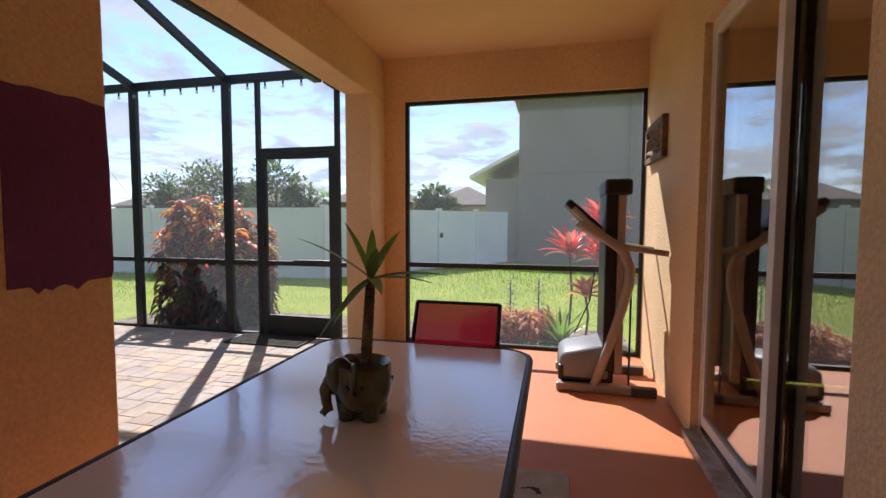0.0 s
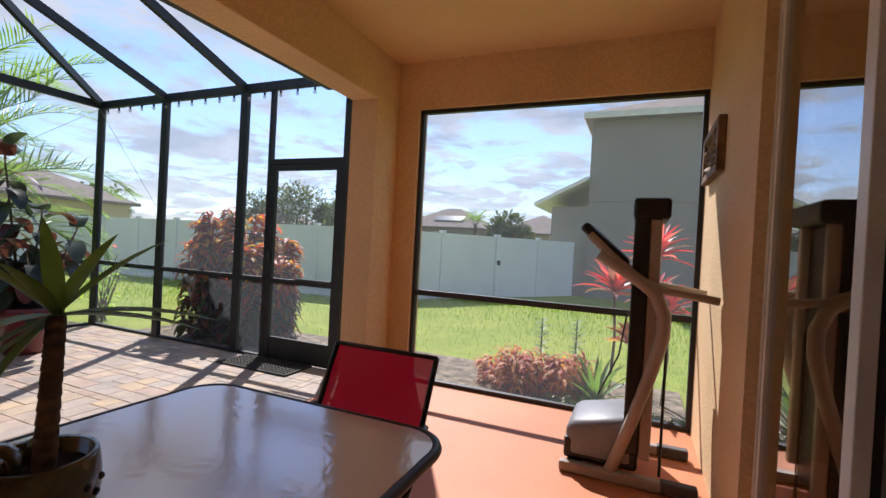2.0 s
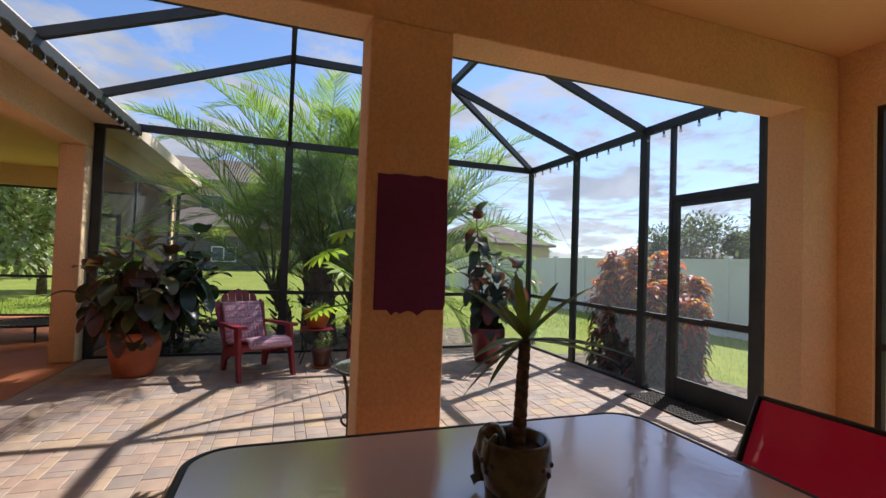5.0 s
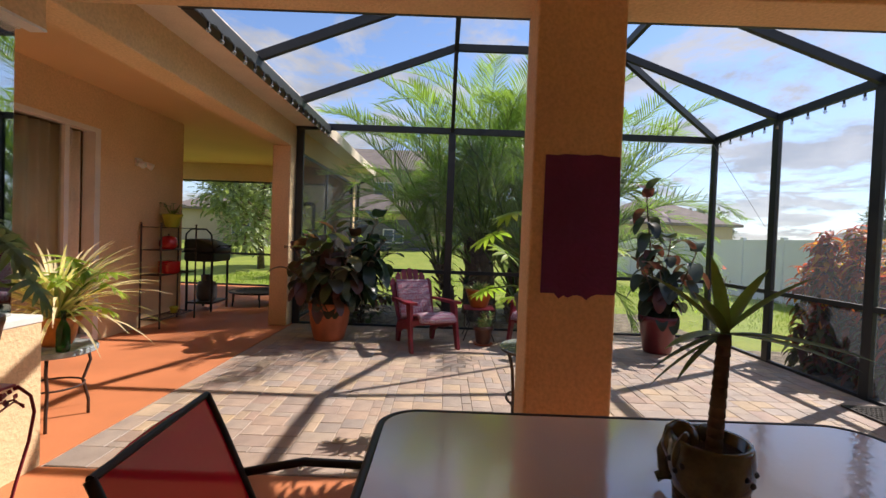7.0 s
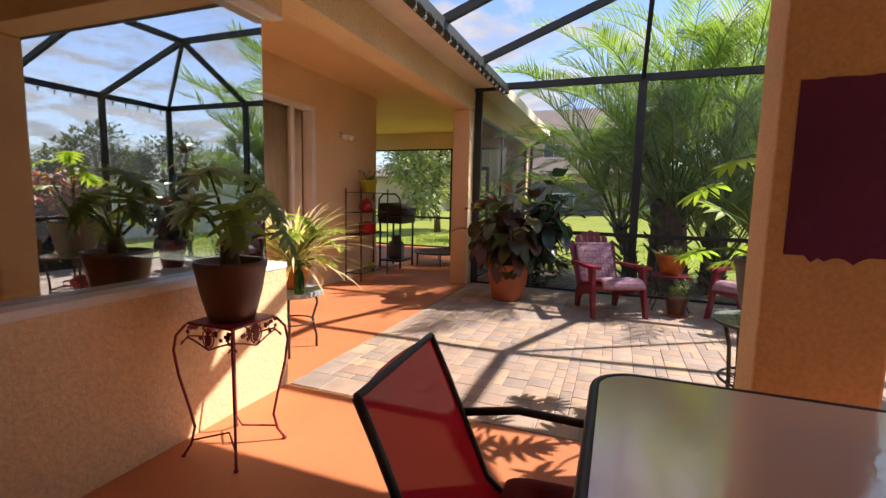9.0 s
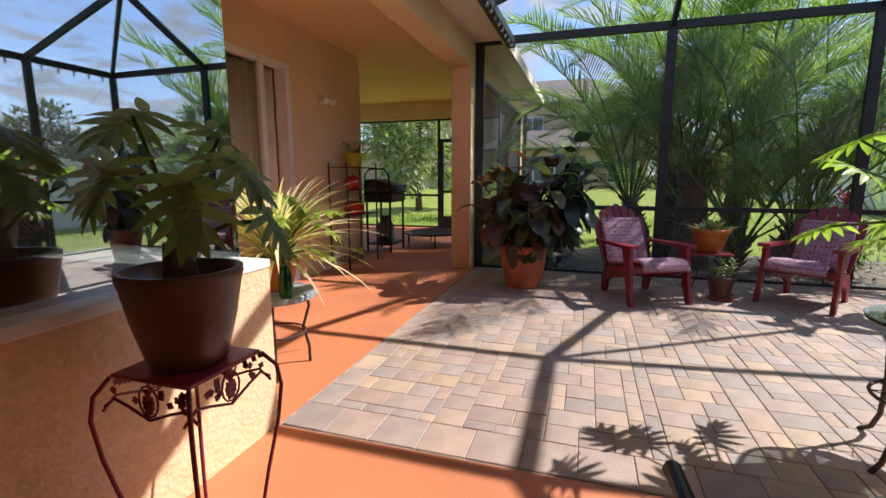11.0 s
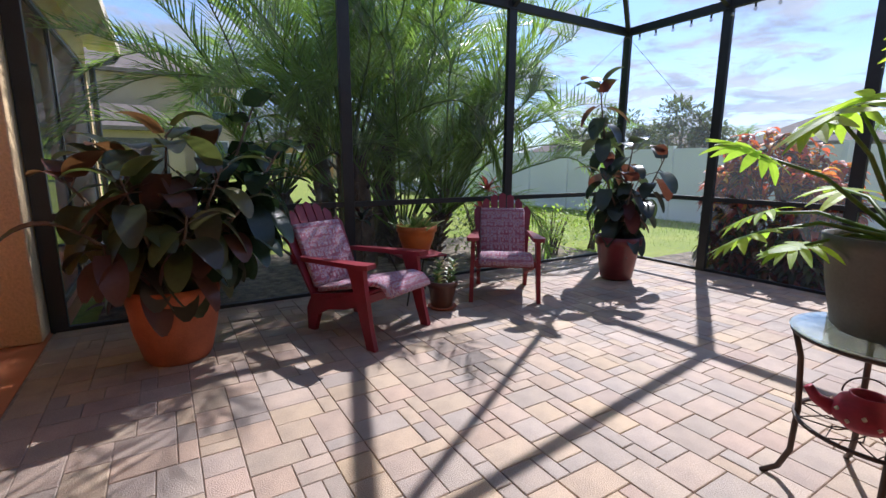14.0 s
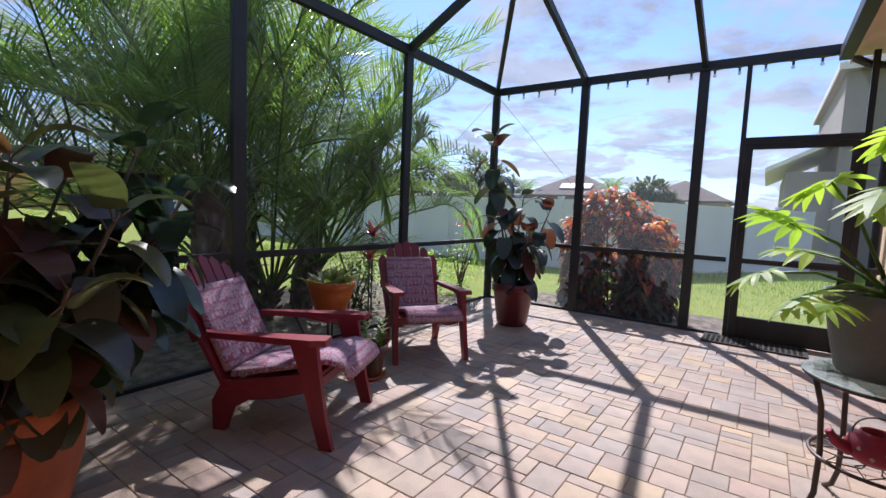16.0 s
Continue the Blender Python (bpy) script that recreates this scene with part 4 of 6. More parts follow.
tree((-17.5, -6.0, -0.3), 4.6, 2.3, 70, 4200, 0.26, leaf_mat("pale_tree_leaf", (0.34, 0.38, 0.24), (0.22, 0.27, 0.13), 0.5, 0.3), label="pale green leafy tree beyond the side lanai", squash=1.5, low=-0.2)
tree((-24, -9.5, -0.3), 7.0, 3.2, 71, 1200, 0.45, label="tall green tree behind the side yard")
tree((-31.6, 3.4, -0.3), 1.3, 1.6, 72, 400, 0.3, SHRUB, 0.05, "hedge", "clipped green hedge at the house wall", 0.5)


# ---- palms ----
def frond(st, lv, base, out, length, rise, droop, n=46, leafl=0.42):
    """One feather leaf: a tapering arched stalk with two rows of narrow leaflets held in a V."""
    p, d = Vector(base), (Vector(out) + Vector((0, 0, rise))).normalized()
    pts, step = [p.copy()], length / 14
    for i in range(14):
        p = p + d * step
        roof = 3.1 + 0.55 * max(0.0, p.x + 5.7)
        if -9 < base[0] < -5.8 and p.x > -6.02 and p.z < roof:
            if p.z > 2.75:
                p.z = roof
            else:
                p.x = -6.02
        d = (d + Vector((0, 0, -droop / 14 * (0.4 + 1.4 * i / 14)))).normalized()
        pts.append(p.copy())
    tube(st, pts, [0.017 * (1 - 0.85 * i / 14) for i in range(15)], 5)
    for k in range(n):
        t = 0.22 + 0.78 * k / n
        i = min(13, int(t * 14))
        f = t * 14 - i
        q = pts[i].lerp(pts[i + 1], f)
        d = (pts[i + 1] - pts[i]).normalized()
        s = d.cross(Vector((0, 0, 1)))
        s = s.normalized() if s.length > 1e-3 else Vector((1, 0, 0))
        up = s.cross(d).normalized()
        ll = leafl * (0.4 + 0.9 * math.sin(math.pi * (0.15 + 0.75 * t))) * rnd(0.85, 1.1)
        for sg in (-1, 1):
            way = d * (0.62 + 0.5 * t) + s * sg * 0.8 + up * rnd(0.15, 0.6)
            if q.x + way.x * ll > -5.8 and q.z < 2.95 and -9 < base[0] < -5.8:
                way.x *= -0.3
            leaf(lv, q, way, ll, 0.021, rnd(0.3, 0.7), 0.6, 2)


def palm(at, trunks, seed, label, name="palm_tree", length=2.5, count=20, material=None, leaflets=40):
    random.seed(seed)
    e = tagged(empty(name, Matrix.Translation(at)), label, "palm tree")
    at = Vector(at)
    for dx, dy, h, r in trunks:
        st, fr, lv = bmesh.new(), bmesh.new(), bmesh.new()
        top = at + Vector((dx * 1.25, dy * 1.25, h))
        pts = [at + Vector((dx, dy, 0)), at + Vector((dx, dy, h * 0.5)), top]
        tube(st, pts, [r * 1.3, r, r * 0.85], 10)
        for k in range(26):
            t = k / 26
            q = pts[0].lerp(top, t)
            a = k * 2.4
            w = Vector((math.cos(a), math.sin(a), 0.9))
            tube(st, [q + w * r * 0.6, q + w * (r + 0.10)], [0.035, 0.012], 5)
        for k in range(count):
            a = k * 2.399 + rnd(-0.2, 0.2)
            u = k / count
            out = Vector((math.cos(a), math.sin(a), 0))
            frond(fr, lv, top + out * r * 0.6, out, length * rnd(0.8, 1.12), 3.0 - 2.5 * u, 1.35 + 0.85 * u + rnd(-0.3, 0.35), leaflets, 0.43)
        part("trunk", st, BARK, e)
        part("frond_stalk", fr, SHRUB, e)
        part("crown", lv, material or PALM, e)
    return e


palm((-7.3, 2.3, -0.2), [(0.05, -0.2, 1.5, 0.22), (-0.45, 0.45, 1.8, 0.14), (0.15, 0.85, 0.7, 0.11), (-0.75, -0.35, 1.9, 0.14), (-0.35, 1.2, 1.0, 0.11), (0.1, 0.35, 0.45, 0.1), (-0.5, -0.8, 1.0, 0.12), (-0.9, 0.6, 2.3, 0.14)], 11, "large clumping date palm with feathery arching fronds", length=3.35, count=18, leaflets=58)
palm((-29, 56, -0.3), [(0, 0, 4.2, 0.2)], 12, "small palm beyond the fence", length=2.2, count=16)
palm((-16.2, 50, -0.3), [(0, 0, 4.0, 0.2)], 13, "small palm near the far houses", length=2.0, count=14)
palm((-15.2, -2.9, -0.3), [(0, 0, 0.7, 0.1)], 14, "young bright green palm in the side yard", length=1.5, count=14, material=PHILO)


# ---- planting beds outside the screens ----
structure("planting_bed", boxes((-5.6, 1.3, 5.56, 7.0, -0.2, -0.135), (-8.6, -5.80, -0.6, 5.6, -0.2, -0.135)), MULCH, "brown mulch planting bed")


def bush(name, label, cx, cy, rx, ry, h, n, size, material, seed, base=-0.15, droop=1.0, width=0.4, stems=10):
    random.seed(seed)
    st, lv = bmesh.new(), bmesh.new()
    for k in range(stems):
        a = rnd(0, 6.28)
        tube(st, [(cx + rnd(-0.2, 0.2) * rx, cy + rnd(-0.2, 0.2) * ry, base), (cx + math.cos(a) * rx * 0.55, cy + math.sin(a) * ry * 0.55, base + h * rnd(0.6, 0.9))], [0.014, 0.006], 5)
    tops = [(rnd(-0.75, 0.75), rnd(-0.7, 0.7)) for _ in range(16)]
    tops = [(u, v, (1 - 0.42 * abs(u) ** 2) * rnd(0.68, 1.05)) for u, v in tops]
    for k in range(n):
        u, v, t = random.choice(tops)
        z = rnd(0.08, 1.0) ** 0.8
        a, q = rnd(0, 6.28), rnd(0.10, 0.27)
        p = (cx + rx * (u + q * math.cos(a)), cy + ry * (v + q * math.sin(a)), base + h * t * z)
        leaf(lv, p, (math.cos(a), math.sin(a), rnd(-0.5, 0.5)), size * rnd(0.7, 1.25), size * width, droop, 0.3, 3)
    return plant(name, label, lv, material, st, BARK, "bush")


def croton(cx, cy, rx, ry, h, seed, base=-0.15):
    """Upright canes of different height, each with whorls of hanging leaves; dark leaves low, bright ones on top."""
    random.seed(seed)
    st, low_bm, young = bmesh.new(), bmesh.new(), bmesh.new()
    for k in range(30):
        u, v = rnd(-1, 1), rnd(-1, 1)
        tall = h * (1.0 - 0.38 * abs(u + 0.1) ** 1.6) * rnd(0.72, 1.0)
        x, y = cx + rx * u * 0.86, cy + ry * v * 0.8
        tube(st, [(cx + rx * u * 0.5, cy + ry * v * 0.5, base), (x, y, base + tall * 0.6), (x, y, base + tall)], [0.016, 0.011, 0.005], 5)
        for q in range(int(95 * tall)):
            t = rnd(0.04, 1.0)
            a = q * 2.4 + rnd(-0.3, 0.3)
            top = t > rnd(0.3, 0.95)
            p = (x + rnd(-0.03, 0.03), y + rnd(-0.03, 0.03), base + tall * t)
            up = rnd(0.0, 0.9) if t > 0.8 else rnd(-0.5, 0.4)
            leaf(young if top else low_bm, p, (math.cos(a), math.sin(a), up), rnd(0.15, 0.25), rnd(0.06, 0.085), rnd(1.4, 2.8), 0.3, 4)
    e = tagged(empty("croton_bush"), "tall croton bush with orange, pink and dark leaves", "bush")
    part("stem", st, BARK, e, "", True)
    part("old_foliage", low_bm, CROTON_DARK, e, "dark maroon and green lower leaves", True)
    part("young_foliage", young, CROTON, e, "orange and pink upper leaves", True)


croton(-4.15, 6.25, 1.0, 0.5, 1.85, 21)
bush("coleus_bush", "low copper-red leafy plants along the lanai", -0.15, 6.15, 0.55, 0.28, 0.44, 900, 0.13, COPPER, 22, droop=1.8, width=0.26)
bush("coleus_bush", "small copper-red leafy plant", 0.28, 6.35, 0.25, 0.2, 0.42, 400, 0.13, COPPER, 23, droop=1.8, width=0.26)
bush("shrub", "green shrub beyond the pool cage screen", -7.0, 3.9, 0.55, 0.45, 0.95, 700, 0.09, SHRUB, 24)
bush("shrub", "low green shrub with small leaves", -6.5, 4.9, 0.35, 0.4, 0.8, 260, 0.1, PHILO, 25, stems=14)
bush("shrub", "dark green broad-leaved shrub under the palm", -6.6, 0.0, 0.5, 0.55, 1.2, 420, 0.2, RUBBER, 26, width=0.5)
bush("weeds", "low green weeds along the lanai edge", 0.6, 5.85, 0.65, 0.16, 0.14, 500, 0.07, SHRUB, 27, width=0.5)
bush("rose_bush", "thin green bush with a red flower", -6.6, 5.9, 0.4, 0.35, 1.15, 170, 0.1, PHILO, 28)


def rosette(name, label, at, n, length, width, material, seed, lo=0.15, hi=1.6, droop=0.8, category="plant", stem=None):
    random.seed(seed)
    lv = bmesh.new()
    at = Vector(at)
    for k in range(n):
        a = k * 2.399
        leaf(lv, at + Vector((0, 0, 0.02 * k / n)), (math.cos(a), math.sin(a), lo + (hi - lo) * k / n), length * rnd(0.8, 1.1), width, droop, 0.45, 4)
    return plant(name, label, lv, material, stem, BARK, category)


rosette("aloe", "spiky grey-green aloe plant", (0.52, 6.1, -0.14), 26, 0.55, 0.05, YUCCA, 31, 0.3, 2.4, 0.5)
for i, (x, y, h, s) in enumerate(((0.98, 6.5, 1.25, 0.42), (0.98, 6.62, 0.80, 0.40), (0.80, 6.25, 0.42, 0.30), (0.62, 6.5, 0.88, 0.42), (1.1, 6.4, 0.7, 0.36))):
    st = tubes([(x, y, -0.15), (x + 0.03, y, h * 0.5), (x, y + 0.03, h)], r=0.014, sides=6)
    rosette("ti_plant", "cordyline with pink and dark red leaves", (x, y + 0.03, h), 28, s, 0.085, TI if i != 2 else COPPER, 33 + i, 0.15, 2.6, 0.9, "plant", st)
for i, (x, y) in enumerate(((-0.1, 6.6), (0.25, 6.75))):
    st = tubes([(x, y, -0.15), (x, y, 0.55)], r=0.008, sides=5)
    lv = bmesh.new()
    for k in range(26):
        a = k * 2.4
        leaf(lv, (x, y, 0.05 + 0.5 * k / 26), (math.cos(a), math.sin(a), 0.3), 0.13, 0.06, 0.5, 0.2, 3)
    plant("weed", "thin tall green weed in the bed", lv, SHRUB, st, SHRUB)
for i, (x, y, h) in enumerate(((-6.35, 3.55, 0.85), (-6.2, 3.35, 0.6), (-6.15, 1.75, 0.6))):
    st = tubes([(x, y, -0.15), (x, y, h)], r=0.01, sides=5)
    rosette("ti_plant", "small cordyline with red leaves", (x, y, h), 12, 0.26, 0.05, TI if i < 2 else RUBBER2, 44 + i, 0.2, 2.2, 0.9, "plant", st)
lv = bmesh.new()
random.seed(50)
for k in range(9):
    leaf(lv, (-6.6 + rnd(-0.1, 0.1), 5.9 + rnd(-0.1, 0.1), 0.98), sphere_way(), 0.09, 0.07, 0.3, 0.3, 2)
tagged(part("rose_flower", lv, TI), "pink rose flower on the thin bush", "flower")

# blades of grass near the lanai
random.seed(60)
gx = np.random.RandomState(4)
count = 26000
px, py = gx.uniform(-13, 4, count), gx.uniform(7.0, 15, count)
keep = gx.uniform(0, 1, count) < np.clip(1.5 - (py - 7) / 8, 0.2, 1)
qx, qy = gx.uniform(-16, -8.6, 14000), gx.uniform(-6, 9, 14000)
px, py = np.r_[px[keep], qx], np.r_[py[keep], qy]
count = len(px)
ang, tall, lean = gx.uniform(0, 6.28, count), gx.uniform(0.04, 0.09, count), gx.uniform(-0.04, 0.04, (count, 2))
zz = np.full(count, -0.25)
wd = 0.007
verts = np.empty((count, 3, 3))
verts[:, 0] = np.stack([px - wd * np.cos(ang), py - wd * np.sin(ang), zz], 1)
verts[:, 1] = np.stack([px + wd * np.cos(ang), py + wd * np.sin(ang), zz], 1)
verts[:, 2] = np.stack([px + lean[:, 0], py + lean[:, 1], zz + tall + 0.06], 1)
me = bpy.data.meshes.new("grass")
me.from_pydata(verts.reshape(-1, 3).tolist(), [], [(3 * i, 3 * i + 1, 3 * i + 2) for i in range(count)])
me.materials.append(BLADE)
tagged(new("grass", me), "short green lawn grass blades", "grass", kind="stuff")


# ---- lanai things ----
def rounded_rect(x0, x1, y0, y1, r, z, n=8):
    out = []
    for cx, cy, a in ((x1 - r, y1 - r, 0), (x0 + r, y1 - r, 90), (x0 + r, y0 + r, 180), (x1 - r, y0 + r, 270)):
        out += arc((cx, cy, z), r, a, a + 90, n)
    return out


def patio_table():
    x0, x1, y0, y1, z = -0.68, 0.33, 1.20, 2.86, 0.71
    e = tagged(empty("patio_table", Matrix.Translation(((x0 + x1) / 2, (y0 + y1) / 2, 0))), "rectangular patio table with rippled frosted glass top", "table")
    part("rim", tube(bmesh.new(), rounded_rect(x0, x1, y0, y1, 0.13, z - 0.012), 0.016, 8, True), BLACK, e, "dark bronze metal rim", True)
    bm = bmesh.new()
    ring = rounded_rect(x0 + 0.012, x1 - 0.012, y0 + 0.012, y1 - 0.012, 0.12, z)
    top = [bm.verts.new(p) for p in ring]
    bot = [bm.verts.new((p[0], p[1], z - 0.006)) for p in ring]
    bm.faces.new(top)
    bm.faces.new(bot[::-1])
    for i in range(len(top)):
        j = (i + 1) % len(top)
        bm.faces.new((bot[i], bot[j], top[j], top[i]))
    part("glass_top", bm, TABLE_GLASS, e, "rippled frosted glass")
    for sx, sy in ((x0, y0), (x1, y0), (x1, y1), (x0, y1)):
        cx, cy = (x0 + x1) / 2, (y0 + y1) / 2
        ux, uy = math.copysign(1, cx - sx), math.copysign(1, cy - sy)
        part("leg", tubes([(sx + 0.05 * ux, sy + 0.05 * uy, z - 0.02), (sx + 0.20 * ux, sy + 0.22 * uy, z - 0.12), (sx + 0.20 * ux, sy + 0.22 * uy, 0.3), (sx + 0.10 * ux, sy + 0.12 * uy, 0.0)], r=0.016), BLACK, e, "", True)
    for y in (y0 + 0.22, y1 - 0.22):
        part("cross_bar", tubes([(x0 + 0.2, y, 0.55), (x1 - 0.2, y, 0.55)], r=0.01), BLACK, e)


patio_table()


def tufted(bm, x0, x1, y0, y1, z, thick, n=24):
    """A puffed cushion with buttons pulled in, rounded at its edge."""
    tops, lows = [], []
    for i in range(n + 1):
        a, b = [], []
        for j in range(n + 1):
            u, v = i / n * 2 - 1, j / n * 2 - 1
            edge = (max(0.0, 1 - abs(u) ** 6) * max(0.0, 1 - abs(v) ** 6)) ** 0.35
            dip = sum(math.exp(-((u - p) ** 2 + (v - q) ** 2) / 0.018) for p in (-0.45, 0.45) for q in (-0.45, 0.45))
            x, y = x0 + (x1 - x0) * i / n, y0 + (y1 - y0) * j / n
            a.append(bm.verts.new((x, y, z + 0.02 + (thick - 0.02) * edge - 0.03 * dip * edge)))
            b.append(bm.verts.new((x, y, z + 0.02 - 0.018 * edge)))
        tops.append(a); lows.append(b)
    for i in range(n):
        for j in range(n):
            bm.faces.new((tops[i][j], tops[i + 1][j], tops[i + 1][j + 1], tops[i][j + 1]))
            bm.faces.new((lows[i][j], lows[i][j + 1], lows[i + 1][j + 1], lows[i + 1][j]))
    for k in range(n):
        for p, q in (((0, k), (0, k + 1)), ((n, k + 1), (n, k)), ((k + 1, 0), (k, 0)), ((k, n), (k + 1, n))):
            bm.faces.new((tops[p[0]][p[1]], tops[q[0]][q[1]], lows[q[0]][q[1]], lows[p[0]][p[1]]))


def sling_chair(m, label, cushion=False):
    """A sling chair that faces its own +y."""
    e = tagged(empty("sling_chair"), label, "chair", "chairs round the table")
    w = 0.225
    prof = [(0.0, -0.36, 0.865), (0.0, -0.31, 0.76), (0.0, -0.24, 0.60), (0.0, -0.18, 0.46), (0.0, -0.12, 0.41), (0.0, 0.0, 0.405), (0.0, 0.18, 0.42), (0.0, 0.25, 0.41)]
    for s in (-1, 1):
        part("side_rail", tube(bmesh.new(), [(s * w, y, z) for _, y, z in prof], 0.011, 8), BLACK, e, "", True)
        part("leg", tubes([(s * w, 0.25, 0.41), (s * (w + 0.03), 0.27, 0.0)], r=0.013), BLACK, e, "", True)
        part("leg", tubes([(s * w, -0.16, 0.43), (s * (w + 0.03), -0.30, 0.0)], r=0.013), BLACK, e, "", True)
        part("armrest", tube(bmesh.new(), [(s * (w + 0.01), -0.26, 0.64), (s * (w + 0.055), -0.1, 0.65), (s * (w + 0.055), 0.12, 0.64), (s * (w + 0.02), 0.22, 0.60), (s * w, 0.25, 0.42)], 0.015, 8, False, 0.8), BLACK, e, "", True)
    bm = bmesh.new()
    pr = prof[:-1]
    rows = []
    for k in range(7):
        u = k / 6 * 2 - 1
        rows.append([bm.verts.new((u * (w - 0.008), y - 0.025 * (1 - u * u) * (1 if z > 0.5 else 0), z - 0.02 * (1 - u * u) * (1 if z < 0.5 else 0))) for _, y, z in pr])
    for a, b in zip(rows, rows[1:]):
        for i in range(len(pr) - 1):
            bm.faces.new((a[i], a[i + 1], b[i + 1], b[i]))
    part("sling", bm, MESH_RED, e, "red see-through mesh sling", True)
    part("top_bar", tubes([(-w, -0.36, 0.865), (w, -0.36, 0.865)], r=0.009), BLACK, e)
    part("seat_bar", tubes([(-w, 0.25, 0.405), (w, 0.25, 0.405)], r=0.012), BLACK, e)
    if cushion:
        c = bmesh.new()
        tufted(c, -0.225, 0.225, -0.13, 0.28, 0.408, 0.11)
        c2 = tagged(part("seat_cushion", c, CUSHION_RED, None, "", True), "dark red tufted seat cushion on the sling chair", "cushion")
        c2.matrix_world = m
    e.matrix_world = m
    return e


sling_chair(pose(-0.07, 2.77, 0, 0, 0, 180), "red mesh sling chair with black frame at the table end")
sling_chair(pose(-0.13, 1.11, 0, 0, 0, 3), "red mesh sling chair with a dark red cushion", True)


def elephant_planter():
    c = (-0.142, 2.035, 0.71)
    e = tagged(empty("elephant_planter", Matrix.Translation(c)), "olive glazed ceramic elephant planter on the table", "planter")
    part("body", lathe([(0, 0.035), (0.075, 0.03), (0.105, 0.06), (0.122, 0.12), (0.122, 0.17), (0.117, 0.21), (0.113, 0.222), (0.100, 0.218), (0.094, 0.17), (0, 0.165)], 32, c), GREEN_CLAY, e, "", True)
    for a in (40, 130, 230, 320):
        x, y = c[0] + 0.07 * math.cos(radians(a)), c[1] + 0.07 * math.sin(radians(a))
        part("foot", lathe([(0, 0), (0.034, 0.0), (0.036, 0.03), (0.044, 0.09), (0, 0.12)], 16, (x, y, c[2])), GREEN_CLAY, e, "", True)
    hx, hy, hz = c[0] - 0.072, c[1] - 0.055, c[2] + 0.01
    part("head", lathe([(0, 0.08), (0.045, 0.10), (0.062, 0.155), (0.05, 0.21), (0.022, 0.235), (0, 0.24)], 20, (hx, hy, hz)), GREEN_CLAY, e, "", True)
    part("trunk", tube(bmesh.new(), [(hx - 0.03, hy - 0.02, hz + 0.15), (hx - 0.05, hy - 0.03, hz + 0.11), (hx - 0.045, hy - 0.03, hz + 0.06), (hx - 0.035, hy - 0.03, hz + 0.03), (hx - 0.045, hy - 0.04, hz + 0.02), (hx - 0.06, hy - 0.045, hz + 0.035)], [0.03, 0.025, 0.021, 0.019, 0.016, 0.013], 10), GREEN_CLAY, e, "", True)
    for s in (-1, 1):
        bm = bmesh.new()
        r = bmesh.ops.create_uvsphere(bm, u_segments=16, v_segments=10, radius=1)
        bmesh.ops.transform(bm, matrix=pose(hx + 0.035 + 0.03 * s, hy - 0.055 * s + 0.02, hz + 0.165, 0, 10 * s, 62 * s - 20) @ Matrix.Diagonal((0.018, 0.055, 0.065, 1)), verts=r["verts"])
        part("ear", bm, GREEN_CLAY, e, "", True)
    # the body is not cut: black studs paint in the shade of the holes
    for a, z in ((-95, 0.15), (-80, 0.125), (-68, 0.15), (-81, 0.172), (20, 0.15), (35, 0.125), (48, 0.15)):
        x, y = c[0] + 0.1195 * math.cos(radians(a)), c[1] + 0.1195 * math.sin(radians(a))
        part("cutout_stud", lathe([(0, -0.012), (0.008, -0.007), (0.011, 0.0), (0.008, 0.007), (0, 0.012)], 10, (x, y, c[2] + z)), BLACK, e, "black leaf-shaped stud for a shaded cut-out")
    part("soil", lathe([(0.096, 0.185), (0, 0.195)], 20, c), SOIL, e)
    random.seed(81)
    st, lv = bmesh.new(), bmesh.new()
    e.scale = (0.75, 0.75, 0.75)
    b = Vector((c[0] + 0.01, c[1], c[2] + 0.13))
    top = b + Vector((0.02, 0.0, 0.29))
    for k in range(12):
        p, q = b.lerp(top, k / 12), b.lerp(top, (k + 1) / 12)
        tube(st, [p, q], [0.0195 - 0.0003 * k, 0.0175 - 0.0003 * k], 10)
    for a, up, ln in ((215, 0.8, 0.30), (-60, 0.1, 0.26), (110, 1.4, 0.24), (170, 2.2, 0.24), (35, 0.15, 0.32), (48, 0.02, 0.28), (80, 1.0, 0.28), (250, -0.5, 0.22), (225, -0.8, 0.28), (205, -1.0, 0.22), (300, 1.0, 0.2)):
        leaf(lv, top, (math.cos(radians(a)), math.sin(radians(a)), up), ln * 0.85, 0.034, 0.4, 0.35, 6)
    plant("yucca_plant", "small yucca with a bare trunk and sword leaves", lv, YUCCA, st, BARK)


elephant_planter()


